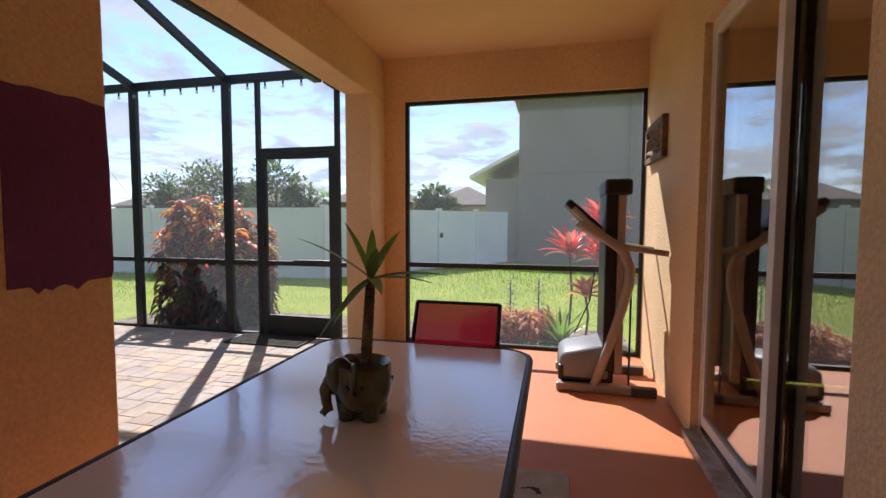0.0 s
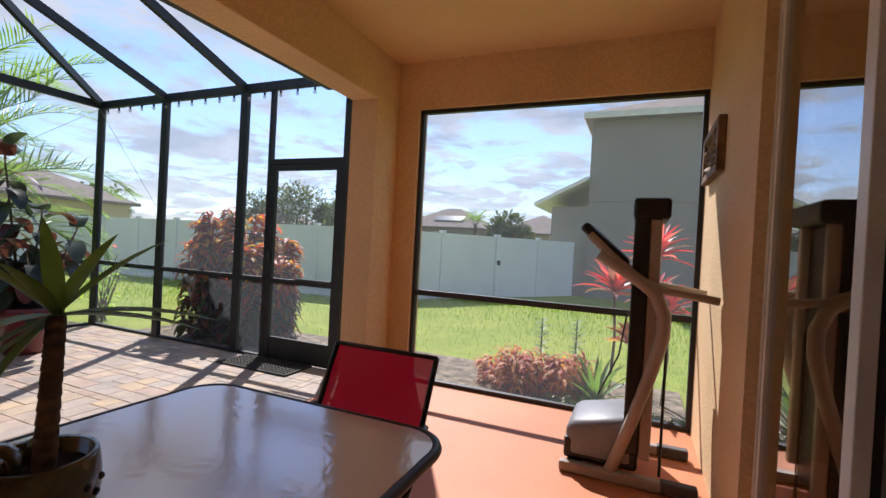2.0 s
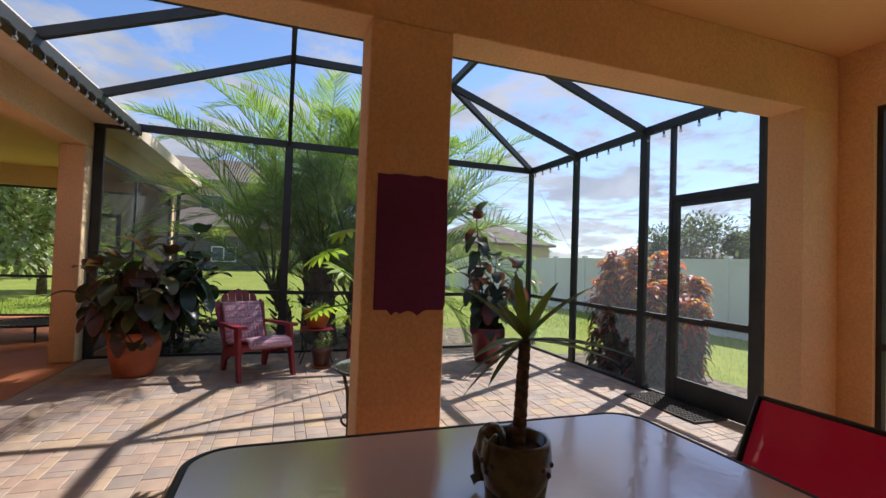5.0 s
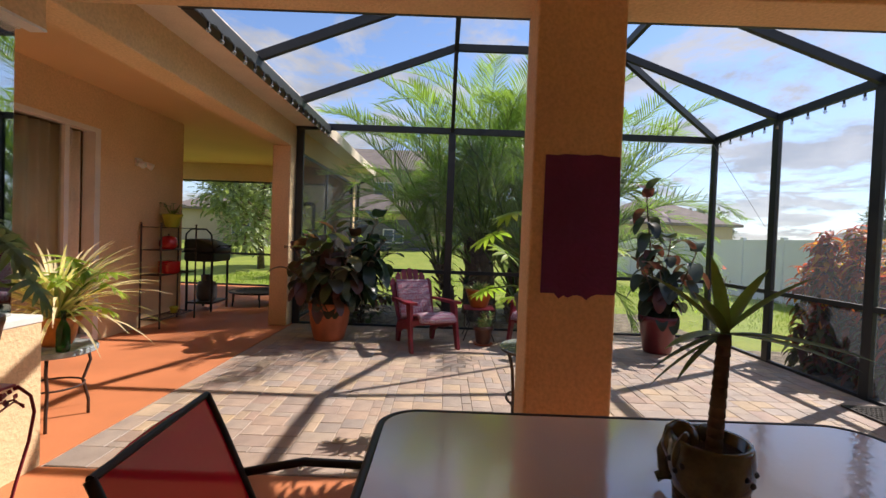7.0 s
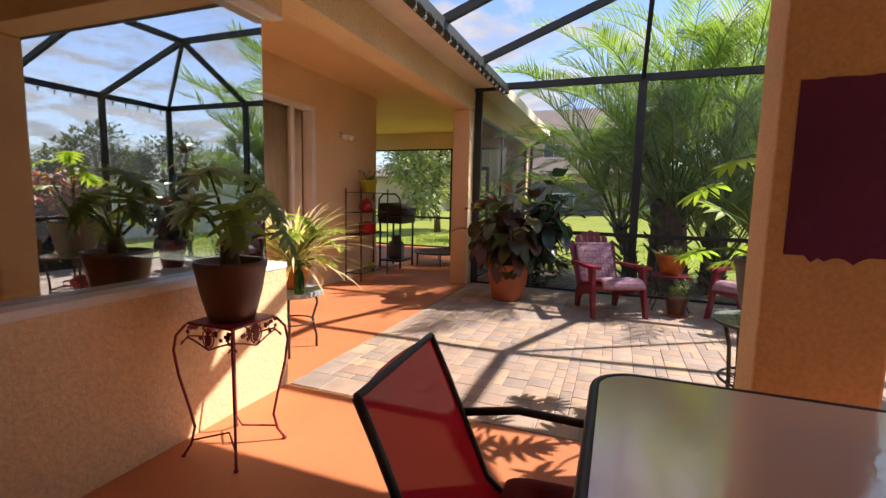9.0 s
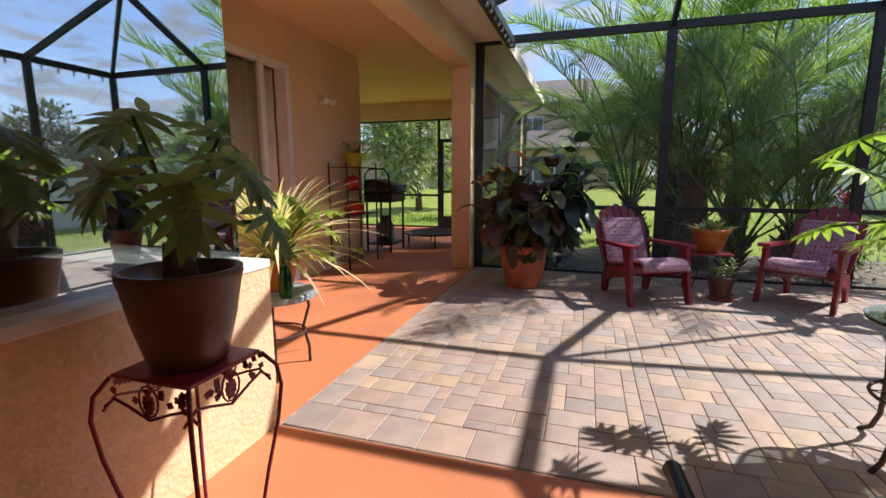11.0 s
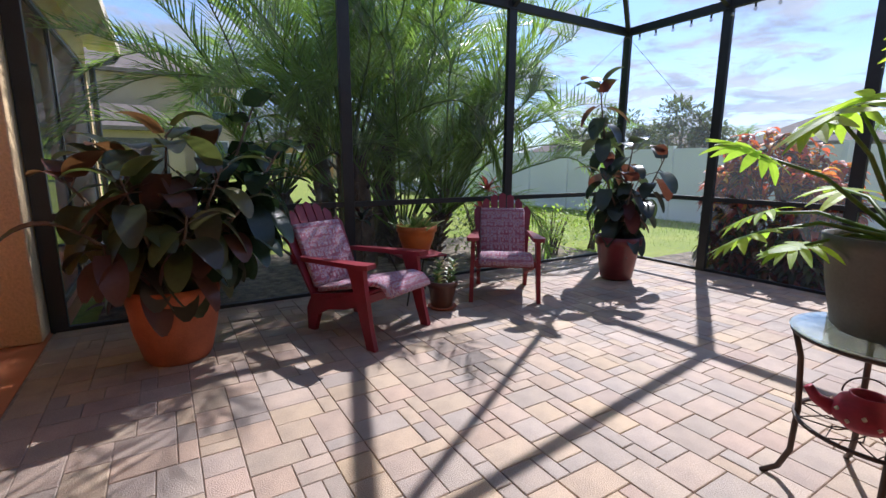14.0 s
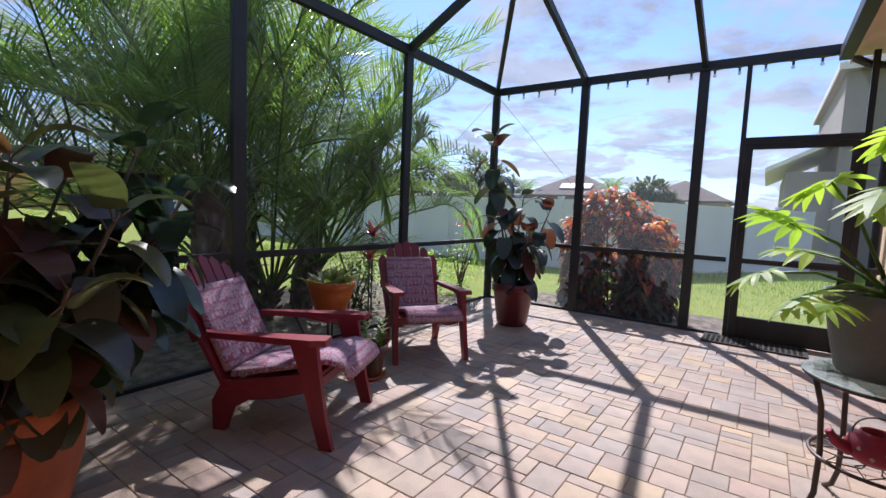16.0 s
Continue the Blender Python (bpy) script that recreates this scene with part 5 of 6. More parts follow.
def treadmill():
    e = tagged(empty("treadmill", Matrix.Translation((0.8, 4.6, 0))), "folded grey treadmill with upright deck, against the screen", "treadmill")
    for y in (4.34, 4.86):
        part("base_rail", boxes((0.46, 1.17, y - 0.03, y + 0.03, 0.0, 0.065), bevel=0.015), TAUPE, e)
        part("end_cap", boxes((1.0, 1.185, y - 0.033, y + 0.033, 0.0, 0.07), bevel=0.012), GREY_POT, e)
    part("cross_rail", boxes((0.50, 0.58, 4.37, 4.83, 0.0, 0.06)), BLACK, e)
    bm = boxes((0.48, 0.88, 4.37, 4.83, 0.06, 0.36), bevel=0.05)
    for v in bm.verts:
        if v.co.z > 0.25:
            v.co.z -= 0.09 * max(0, (0.70 - v.co.x) / 0.22)
    part("motor_hood", bm, GREY_PLASTIC, e, "pale grey plastic motor hood", True)
    part("hood_base", boxes((0.475, 0.885, 4.375, 4.825, 0.06, 0.19), bevel=0.02), BLACK, e)
    part("deck", boxes((0.80, 0.885, 4.36, 4.84, 0.16, 1.56), bevel=0.012), BLACK, e, "black running deck folded upright")
    part("deck_rail", boxes((0.885, 0.945, 4.37, 4.42, 0.14, 1.5), bevel=0.01), TAUPE, e)
    part("deck_rail", boxes((0.885, 0.945, 4.78, 4.83, 0.14, 1.5), bevel=0.01), TAUPE, e)
    part("belt", boxes((0.888, 0.90, 4.42, 4.78, 0.18, 1.5)), BLACK, e)
    part("end_roller", boxes((0.79, 0.985, 4.35, 4.85, 1.50, 1.62), bevel=0.02), BLACK, e, "black moulded end cap")
    for y in (4.345, 4.855):
        path = [(0.74, y, 0.05), (0.84, y, 0.35), (0.93, y, 0.66), (0.975, y, 0.85), (0.975, y, 0.97), (0.93, y, 1.08), (0.84, y, 1.15), (0.70, y, 1.24), (0.62, y, 1.29)]
        part("upright_arm", tube(bmesh.new(), path, [0.034, 0.034, 0.036, 0.038, 0.038, 0.036, 0.035, 0.035, 0.034], 10), TAUPE, e, "curved taupe metal arm", True)
        part("handlebar", tube(bmesh.new(), [(0.56, y, 1.40), (0.70, y, 1.27), (0.84, y, 1.16), (0.95, y, 1.11), (1.235, y, 1.07)], [0.024, 0.024, 0.023, 0.022, 0.022], 10), TAUPE, e, "", True)
    part("console", boxes((-0.17, 0.17, -0.24, 0.24, -0.03, 0.03), bevel=0.02, m=pose(0.645, 4.6, 1.345, 0, 42, 0)), BLACK, e, "black plastic console")
    part("gas_strut", tubes([(1.0, 4.42, 0.05), (1.0, 4.42, 0.95)], r=0.008), BLACK, e)
    part("power_cord", tube(bmesh.new(), [(0.78, 4.9, 0.9), (0.74, 4.92, 0.6), (0.68, 4.95, 0.45), (0.62, 4.97, 0.3)], 0.006, 6), BLACK, e)


treadmill()


def plaque(y0, y1, z0, z1, seed, label, carved):
    e = tagged(empty("wall_plaque", Matrix.Translation((1.25, (y0 + y1) / 2, z0))), label, "wall decoration")
    f = 0.05
    stone = CREAM_STONE if carved else CARVED
    part("plaque_frame", boxes((1.205, 1.249, y0, y1, z0, z0 + f), (1.205, 1.249, y0, y1, z1 - f, z1), (1.205, 1.249, y0, y0 + f, z0 + f, z1 - f), (1.205, 1.249, y1 - f, y1, z0 + f, z1 - f), bevel=0.006), stone, e)
    bm = bmesh.new()
    n = 46
    g = []
    for i in range(n + 1):
        row = []
        for j in range(n + 1):
            y, z = y0 + f + (y1 - y0 - 2 * f) * i / n, z0 + f + (z1 - z0 - 2 * f) * j / n
            u, v = (i / n - 0.5) * 2, (j / n - 0.5) * 2
            if carved:
                q = math.sin(5 * math.hypot(u - 0.3, v + 0.2) * 3 + 3 * math.atan2(v + 0.2, u - 0.3)) + 0.8 * math.sin(7 * u + 4 * math.sin(5 * v))
            else:
                q = 1.3 * math.sin(9 * u) * math.sin(6 * v) + math.cos(12 * math.hypot(u, v))
            row.append(bm.verts.new((1.228 - 0.015 * q, y, z)))
        g.append(row)
    for i in range(n):
        for j in range(n):
            bm.faces.new((g[i][j], g[i + 1][j], g[i + 1][j + 1], g[i][j + 1]))
    part("relief", bm, stone, e, "carved leaf relief", True)
    part("back_plate", boxes((1.238, 1.249, y0 + f, y1 - f, z0 + f, z1 - f)), stone, e)


plaque(4.55, 5.20, 1.80, 2.12, 1, "small carved brown plaque on the stucco wall", False)
plaque(1.30, 1.945, 1.375, 2.04, 2, "square carved stone plaque with scrolling leaves", True)

# purple trial paint on the pillar
random.seed(90)
bm = bmesh.new()
edge = [(1.872, 1.755)] + [(1.872 + 0.365 * k / 12, 1.758 + rnd(-0.006, 0.006)) for k in range(1, 13)]
edge += [(2.247, 1.5), (2.247, 1.10)] + [(2.237 - 0.365 * k / 16, 1.062 + (rnd(-0.02, 0.006) if 4 < k < 13 else 0.01)) for k in range(17)]
va = [bm.verts.new((-1.327, y, z)) for y, z in edge]
vb = [bm.verts.new((-1.333, y, z)) for y, z in edge]
bm.faces.new(va)
for i in range(len(va)):
    j = (i + 1) % len(va)
    bm.faces.new((va[i], va[j], vb[j], vb[i]))
structure("paint_patch", bm, PURPLE, "rough patch of dark purple trial paint on the pillar")


def rug():
    e = tagged(empty("rug", Matrix.Translation((0.0, 2.3, 0))), "cream rug with brown leaf scrolls under the table", "rug")
    part("rug_cloth", boxes((-0.55, 0.52, 1.3, 3.11, 0.001, 0.012), bevel=0.004), RUG, e)
    bm = bmesh.new()
    random.seed(91)
    for k in range(40):
        x, y, a = rnd(-0.45, 0.44), rnd(1.4, 3.05), rnd(0, 6.28)
        pts = [(x + 0.10 * t * math.cos(a + 2 * t), y + 0.10 * t * math.sin(a + 2 * t), 0.0125) for t in (0, 0.3, 0.6, 0.9)]
        for p, q, w in zip(pts, pts[1:], (0.014, 0.018, 0.008)):
            d = Vector(q) - Vector(p)
            s = Vector((-d.y, d.x, 0)).normalized() * w
            bm.faces.new([bm.verts.new(v) for v in (Vector(p) - s, Vector(q) - s * 0.7, Vector(q) + s * 0.7, Vector(p) + s)])
    tagged(part("leaf_pattern", bm, RUG2, e), kind="stuff")


rug()


def door_mat():
    e = tagged(empty("door_mat", Matrix.Translation((-2.5, 5.05, 0))), "dark openwork rubber door mat on pavers", "door mat")
    bm = bmesh.new()
    for k in range(19):
        x = -2.93 + k * 0.045
        box(bm, x - 0.008, x + 0.008, 4.86, 5.2, 0.004, 0.016)
    for k in range(9):
        y = 4.87 + k * 0.04
        box(bm, -2.94, -2.11, y - 0.007, y + 0.007, 0.0045, 0.0155)
    part("mat_grid", bm, MATTING, e)
    part("mat_rim", boxes((-2.96, -2.94, 4.84, 5.22, 0.004, 0.018), (-2.11, -2.09, 4.84, 5.22, 0.004, 0.018), (-2.94, -2.11, 4.84, 4.86, 0.004, 0.018), (-2.94, -2.11, 5.2, 5.22, 0.004, 0.018)), MATTING, e)


door_mat()


def plant_stand():
    cx, cy, h, w = -0.785, -0.485, 0.665, 0.14
    e = tagged(empty("plant_stand", Matrix.Translation((cx, cy, 0))), "red wrought iron plant stand with pineapple scrollwork", "plant stand")
    part("top_plate", boxes((cx - w, cx + w, cy - w, cy + w, h - 0.012, h), bevel=0.004), RED_IRON, e)
    for sx in (-1, 1):
        for sy in (-1, 1):
            p = [(cx + sx * w * k, cy + sy * w * k, z) for k, z in ((1.0, h - 0.01), (1.22, h - 0.06), (1.28, h - 0.13), (1.2, h - 0.25), (1.0, h - 0.42), (0.9, h - 0.52), (1.0, 0.06), (1.16, 0.012))]
            part("leg", tube(bmesh.new(), p, 0.0065, 8), RED_IRON, e, "", True)
            part("foot_ball", lathe([(0, 0), (0.011, 0.005), (0.011, 0.014), (0, 0.02)], 10, (cx + sx * w * 1.16, cy + sy * w * 1.16, 0)), RED_IRON, e)
        part("stretcher", tube(bmesh.new(), [(cx + sx * w * 0.98, cy - w * 0.98, 0.08), (cx + sx * w * 0.3, cy, 0.1), (cx + sx * w * 0.98, cy + w * 0.98, 0.08)], 0.005, 6), RED_IRON, e)
    random.seed(92)
    for side in range(4):
        bm = bmesh.new()
        m = Matrix.Translation((cx, cy, h)) @ Matrix.Rotation(side * math.pi / 2, 4, "Z") @ Matrix.Translation((0, -w * 1.03, 0))
        low = [(-w * 1.2, 0, -0.10), (-w * 0.9, 0, -0.07), (-w * 0.55, 0, -0.085), (0, 0, -0.115), (w * 0.55, 0, -0.085), (w * 0.9, 0, -0.07), (w * 1.2, 0, -0.10)]
        tube(bm, [m @ Vector(p) for p in low], 0.0045, 6)
        tube(bm, [m @ Vector((0.034 * math.cos(a), 0, -0.06 + 0.045 * math.sin(a))) for a in [k * 0.5236 for k in range(12)]], 0.0035, 5, True)
        for k in range(16):
            x, z = rnd(-w * 0.95, w * 0.95), rnd(-0.07, -0.02)
            if abs(x) > 0.04:
                box(bm, -0.0085, 0.0085, -0.002, 0.002, -0.0085, 0.0085, 0, m @ Matrix.Translation((x, 0, z)) @ Matrix.Rotation(rnd(0, 1.5), 4, "Y"))
        for z, r in ((-0.09, 0.012), (-0.077, 0.018), (-0.063, 0.02), (-0.05, 0.016)):
            box(bm, -r, r, -0.003, 0.003, z - 0.006, z + 0.006, 0, m)
        for k in range(-2, 3):
            tube(bm, [m @ Vector((0, 0, -0.046)), m @ Vector((0.008 * k, 0, -0.022 - 0.002 * abs(k)))], 0.003, 5)
        part("scrollwork", bm, RED_IRON, e)
    c = (cx, cy, h)
    pot("flower_pot", c, [(0.10, 0.0), (0.112, 0.03), (0.14, 0.14), (0.158, 0.24), (0.165, 0.265), (0.165, 0.285)], BROWN_POT, "dark brown glazed pot on the iron stand")
    random.seed(93)
    st = bmesh.new()
    b = Vector((cx, cy, h + 0.24))
    e = tagged(empty("philodendron", Matrix.Translation(b)), "split-leaf philodendron in the brown pot", "plant")
    tube(st, [b, b + Vector((0.01, 0, 0.12))], [0.05, 0.035], 10)
    for dx, dy, z, size, hang in ((0.02, -0.10, 0.47, 0.185, (-0.5, 0.0)), (0.09, 0.13, 0.26, 0.192, (-2.2, -1.4)), (-0.02, 0.20, 0.34, 0.163, (-0.9, -0.4)), (0.05, -0.2, 0.32, 0.163, (-1.2, -0.6)), (-0.15, 0.03, 0.42, 0.178, (-0.8, -0.2)),
                                  (0.17, -0.02, 0.30, 0.148, (-1.6, -0.9)), (-0.1, 0.24, 0.18, 0.148, (-1.4, -0.6)), (-0.16, -0.12, 0.28, 0.148, (-1.0, -0.4))):
        split_leaf(e, PHILO2, b + Vector((0, 0, 0.1)), b + Vector((dx, dy, z)), size, hang=hang)
    part("trunk", st, BARK, e, "", True)


plant_stand()


def mosaic_table():
    c = (-2.08, -1.18, 0.0)
    e = tagged(empty("mosaic_table", Matrix.Translation(c)), "round mosaic stone side table with iron legs", "side table")
    part("tabletop", lathe([(0, 0.47), (0.225, 0.47), (0.24, 0.48), (0.24, 0.505), (0.232, 0.512), (0, 0.512)], 40, c), STONE_TOP, e)
    for a in (30, 150, 270):
        d = Vector((math.cos(radians(a)), math.sin(radians(a)), 0))
        o = Vector(c)
        part("leg", tube(bmesh.new(), [o + d * 0.19 + Vector((0, 0, 0.47)), o + d * 0.21 + Vector((0, 0, 0.38)), o + d * 0.165 + Vector((0, 0, 0.25)), o + d * 0.2 + Vector((0, 0, 0.1)), o + d * 0.2], 0.010, 8), IRON, e, "", True)
    part("leg_ring", tube(bmesh.new(), arc((c[0], c[1], 0.25), 0.165, 0, 345, 23), 0.007, 6, True), IRON, e)
    bt = (-1.96, -1.02, 0.512)
    b = tagged(empty("bottle", Matrix.Translation(bt)), "empty green glass bottle on the mosaic table", "bottle")
    part("glass", lathe([(0, 0), (0.036, 0.0), (0.038, 0.02), (0.038, 0.13), (0.03, 0.165), (0.014, 0.20), (0.013, 0.245), (0.016, 0.25), (0.016, 0.26), (0, 0.26)], 20, bt), BOTTLE, b, "", True)
    pc = (-2.12, -1.20, 0.512)
    pot("flower_pot", pc, [(0.085, 0), (0.10, 0.03), (0.125, 0.15), (0.14, 0.16), (0.145, 0.2)], TERRA2, "orange clay pot on the mosaic table")
    random.seed(94)
    lv = bmesh.new()
    for k in range(190):
        a = k * 2.399
        leaf(lv, (pc[0], pc[1], pc[2] + 0.17), (math.cos(a), math.sin(a), 0.25 + 2.2 * rnd(0, 1)), rnd(0.45, 0.78), 0.024, 1.2, 0.3, 6)
    plant("spider_plant", "spiky plant with cream striped leaves", lv, STRIPE)
    e = tagged(empty("philodendron", Matrix.Translation(pc)), "young split-leaf plant beside the spider plant", "plant")
    for a, r, z, s in ((75, 0.14, 0.42, 0.22), (100, 0.26, 0.34, 0.22), (40, 0.22, 0.34, 0.2), (120, 0.28, 0.25, 0.2), (85, 0.3, 0.12, 0.18)):
        split_leaf(e, PHILO, (pc[0], pc[1], pc[2] + 0.15), (pc[0] + r * math.cos(radians(a)), pc[1] + r * math.sin(radians(a)), pc[2] + 0.15 + z), s, 5, (-0.7, 0.3))


mosaic_table()


def bakers_rack():
    x0, x1, y0, y1 = -5.80, -4.97, -2.54, -2.28
    e = tagged(empty("plant_rack", Matrix.Translation((-5.4, -2.4, 0))), "dark metal three-tier rack against the wall", "shelf")
    for x in (x0, x1):
        for y in (y0, y1):
            part("post", tubes([(x, y, 0), (x, y, 1.36)], r=0.012), IRON, e)
            part("finial", lathe([(0, 0), (0.016, 0.006), (0.012, 0.02), (0, 0.026)], 10, (x, y, 1.36)), IRON, e)
    for z in (0.12, 0.70, 1.03, 1.33):
        bm = boxes((x0, x1, y0 - 0.006, y0 + 0.006, z - 0.01, z), (x0, x1, y1 - 0.006, y1 + 0.006, z - 0.01, z), (x0 - 0.006, x0 + 0.006, y0, y1, z - 0.01, z), (x1 - 0.006, x1 + 0.006, y0, y1, z - 0.01, z))
        for k in range(1, 9):
            y = y0 + (y1 - y0) * k / 9
            tube(bm, [(x0, y, z - 0.004), (x1, y, z - 0.004)], 0.003, 5)
        part("shelf_grid", bm, IRON, e)
    c = (-5.40, -2.40, 1.33)
    pot("flower_pot", c, [(0.075, 0), (0.09, 0.03), (0.12, 0.15), (0.135, 0.16), (0.138, 0.185)], LIME, "lime green pot on the metal rack")
    random.seed(95)
    st, lv = bmesh.new(), bmesh.new()
    for k in range(16):
        a, r, z = rnd(0, 6.28), rnd(0.04, 0.16), rnd(0.03, 0.16)
        p = Vector((c[0] + r * math.cos(a), c[1] + r * math.sin(a), c[2] + 0.17 + z))
        tube(st, [(c[0], c[1], c[2] + 0.15), p], 0.004, 5)
        leaf(lv, p, (math.cos(a), math.sin(a), 0.2), 0.09, 0.075, 0.6, 0.15, 4)
    plant("houseplant", "small round-leaved plant in the lime pot", lv, SHRUB, st, SHRUB)
    k1 = (-5.33, -2.40, 1.03)
    e = tagged(empty("kettle", Matrix.Translation(k1)), "round red enamel kettle on the rack", "kettle")
    part("body", lathe([(0, 0), (0.08, 0), (0.115, 0.05), (0.112, 0.12), (0.08, 0.17), (0.05, 0.185), (0, 0.19)], 24, k1), RED_ENAMEL, e, "", True)
    part("spout", tube(bmesh.new(), [(k1[0] - 0.09, k1[1], k1[2] + 0.09), (k1[0] - 0.15, k1[1], k1[2] + 0.13), (k1[0] - 0.165, k1[1], k1[2] + 0.16)], [0.025, 0.017, 0.014], 10), RED_ENAMEL, e, "", True)
    part("lid_knob", lathe([(0, 0.19), (0.012, 0.19), (0.014, 0.205), (0, 0.215)], 12, k1), BLACK, e)
    k2 = (-5.36, -2.40, 0.70)
    e = tagged(empty("cooking_pot", Matrix.Translation(k2)), "red enamel pot with side handles on the rack", "pot")
    part("body", lathe([(0, 0), (0.12, 0), (0.135, 0.02), (0.135, 0.15), (0.14, 0.16), (0.13, 0.165), (0, 0.185)], 28, k2), RED_ENAMEL, e, "", True)
    for s in (-1, 1):
        part("handle", tube(bmesh.new(), [(k2[0] + s * 0.13, k2[1] - 0.04, k2[2] + 0.12), (k2[0] + s * 0.18, k2[1] - 0.03, k2[2] + 0.13), (k2[0] + s * 0.18, k2[1] + 0.03, k2[2] + 0.13), (k2[0] + s * 0.13, k2[1] + 0.04, k2[2] + 0.12)], 0.011, 8), RED_ENAMEL, e, "", True)
    g = (-5.52, -2.42, 0.12)
    pot("flower_pot", g, [(0.04, 0), (0.055, 0.07), (0.06, 0.09)], LIME, "tiny green pot on the lowest rack tier")


bakers_rack()


def grill():
    x, y = -6.62, -2.52
    e = tagged(empty("barbecue_grill", Matrix.Translation((x, y, 0))), "black gas barbecue grill with closed lid", "grill")
    for sx in (-1, 1):
        for sy in (-1, 1):
            part("leg", tubes([(x + sx * 0.26, y + sy * 0.2, 0.0), (x + sx * 0.26, y + sy * 0.2, 0.82)], r=0.02), BLACK, e)
    part("firebox", boxes((x - 0.3, x + 0.3, y - 0.24, y + 0.24, 0.80, 0.94), bevel=0.03), BLACK, e)
    bm = bmesh.new()
    outline = [(-0.24, 0.942), (0.26, 0.942), (0.265, 1.0), (0.22, 1.06), (0.08, 1.12), (-0.08, 1.165), (-0.2, 1.16), (-0.245, 1.1)]
    ends = [[bm.verts.new((x + dx, y + w * (0.93 if abs(dx) > 0.29 else 1), 0.942 + (z - 0.942) * (0.9 if abs(dx) > 0.29 else 1))) for w, z in outline] for dx in (-0.3, -0.27, 0.27, 0.3)]
    for p, q in zip(ends, ends[1:]):
        for k in range(len(outline)):
            bm.faces.new((p[k], p[(k + 1) % len(outline)], q[(k + 1) % len(outline)], q[k]))
    bm.faces.new(ends[0]); bm.faces.new(ends[-1][::-1])
    part("lid", bm, BLACK, e, "rounded black lid", True)
    part("lid_handle", tube(bmesh.new(), [(x - 0.22, y + 0.22, 1.02), (x - 0.2, y + 0.29, 1.06), (x + 0.2, y + 0.29, 1.06), (x + 0.22, y + 0.22, 1.02)], 0.012, 8), BLACK, e)
    part("hood_rail", tube(bmesh.new(), [(x + 0.30, y - 0.22, 0.94), (x + 0.30, y - 0.2, 1.24), (x + 0.30, y - 0.12, 1.32), (x + 0.30, y + 0.12, 1.32), (x + 0.30, y + 0.2, 1.24), (x + 0.30, y + 0.24, 0.94)], 0.014, 8), BLACK, e, "", True)
    part("low_shelf", boxes((x - 0.27, x + 0.27, y - 0.21, y + 0.21, 0.12, 0.15)), BLACK, e)
    g = (x + 0.02, y, 0.15)
    t = tagged(empty("gas_bottle", Matrix.Translation(g)), "grey propane gas bottle under the grill", "gas bottle")
    part("tank", lathe([(0, 0), (0.12, 0), (0.15, 0.04), (0.155, 0.1), (0.155, 0.24), (0.12, 0.31), (0.05, 0.335), (0, 0.335)], 24, g), GREY_POT, t, "", True)
    part("collar", lathe([(0.085, 0.32), (0.09, 0.42), (0.08, 0.42), (0.078, 0.32)], 20, g), GREY_POT, t)


grill()


def trampoline():
    c = (-7.35, -1.95, 0.0)
    e = tagged(empty("mini_trampoline", Matrix.Translation(c)), "small round black exercise trampoline on short legs", "trampoline")
    part("frame_ring", tube(bmesh.new(), arc((c[0], c[1], 0.23), 0.5, 0, 350, 35), 0.016, 8, True), BLACK, e, "", True)
    part("jump_mat", lathe([(0, 0.225), (0.40, 0.23), (0.40, 0.236), (0, 0.232)], 36, c), MATTING, e)
    for k in range(36):
        a = k * math.pi / 18
        part("spring", tube(bmesh.new(), [(c[0] + 0.395 * math.cos(a), c[1] + 0.395 * math.sin(a), 0.233), (c[0] + 0.49 * math.cos(a), c[1] + 0.49 * math.sin(a), 0.23)], 0.006, 5), TAUPE, e)
    for k in range(6):
        a = k * math.pi / 3 + 0.4
        part("leg", tubes([(c[0] + 0.49 * math.cos(a), c[1] + 0.49 * math.sin(a), 0.22), (c[0] + 0.5 * math.cos(a), c[1] + 0.5 * math.sin(a), 0)], r=0.013), BLACK, e)


trampoline()

# ---- cage things ----
pot("flower_pot", (-4.78, -0.02, 0), [(0.17, 0), (0.19, 0.03), (0.235, 0.22), (0.25, 0.36), (0.262, 0.42), (0.262, 0.47)], TERRA, "large terracotta pot standing on the pavers")
rubber_plant((-4.78, -0.02, 0.42), [(0.0, 0.05, 0.95), (0.32, -0.18, 0.7), (-0.25, 0.28, 0.9), (0.25, 0.3, 0.75), (-0.3, -0.3, 0.8), (0.05, -0.45, 0.7), (0.4, 0.1, 0.5), (0.15, 0.4, 0.5), (0.3, -0.4, 0.45), (-0.1, -0.2, 0.85)], 0.27, 27, 1.1, RUBBER, "dense rubber plant with large dark glossy leaves", 101, 0.18)
rubber_plant((-4.78, 0.05, 0.42), [(-0.15, 0.48, 1.12), (0.02, 0.6, 0.85), (-0.25, 0.62, 0.7)], 0.3, 20, 1.0, RUBBER3, "tall dark green rubber stems leaning out of the terracotta pot", 105, 0.25)
pot("flower_pot", (-4.72, 4.08, 0), [(0.15, 0), (0.165, 0.03), (0.215, 0.36), (0.235, 0.38), (0.238, 0.46)], MAROON_POT, "maroon glazed pot standing on the pavers")
rubber_plant((-4.72, 4.08, 0.42), [(-0.3, -0.1, 1.65), (0.02, 0.1, 1.0), (0.25, 0.3, 0.85), (-0.05, -0.25, 0.7), (0.2, -0.1, 0.6)], 0.27, 19, 1.1, RUBBER2, "tall dark-leaved rubber plant with several stems", 102, 0.15)


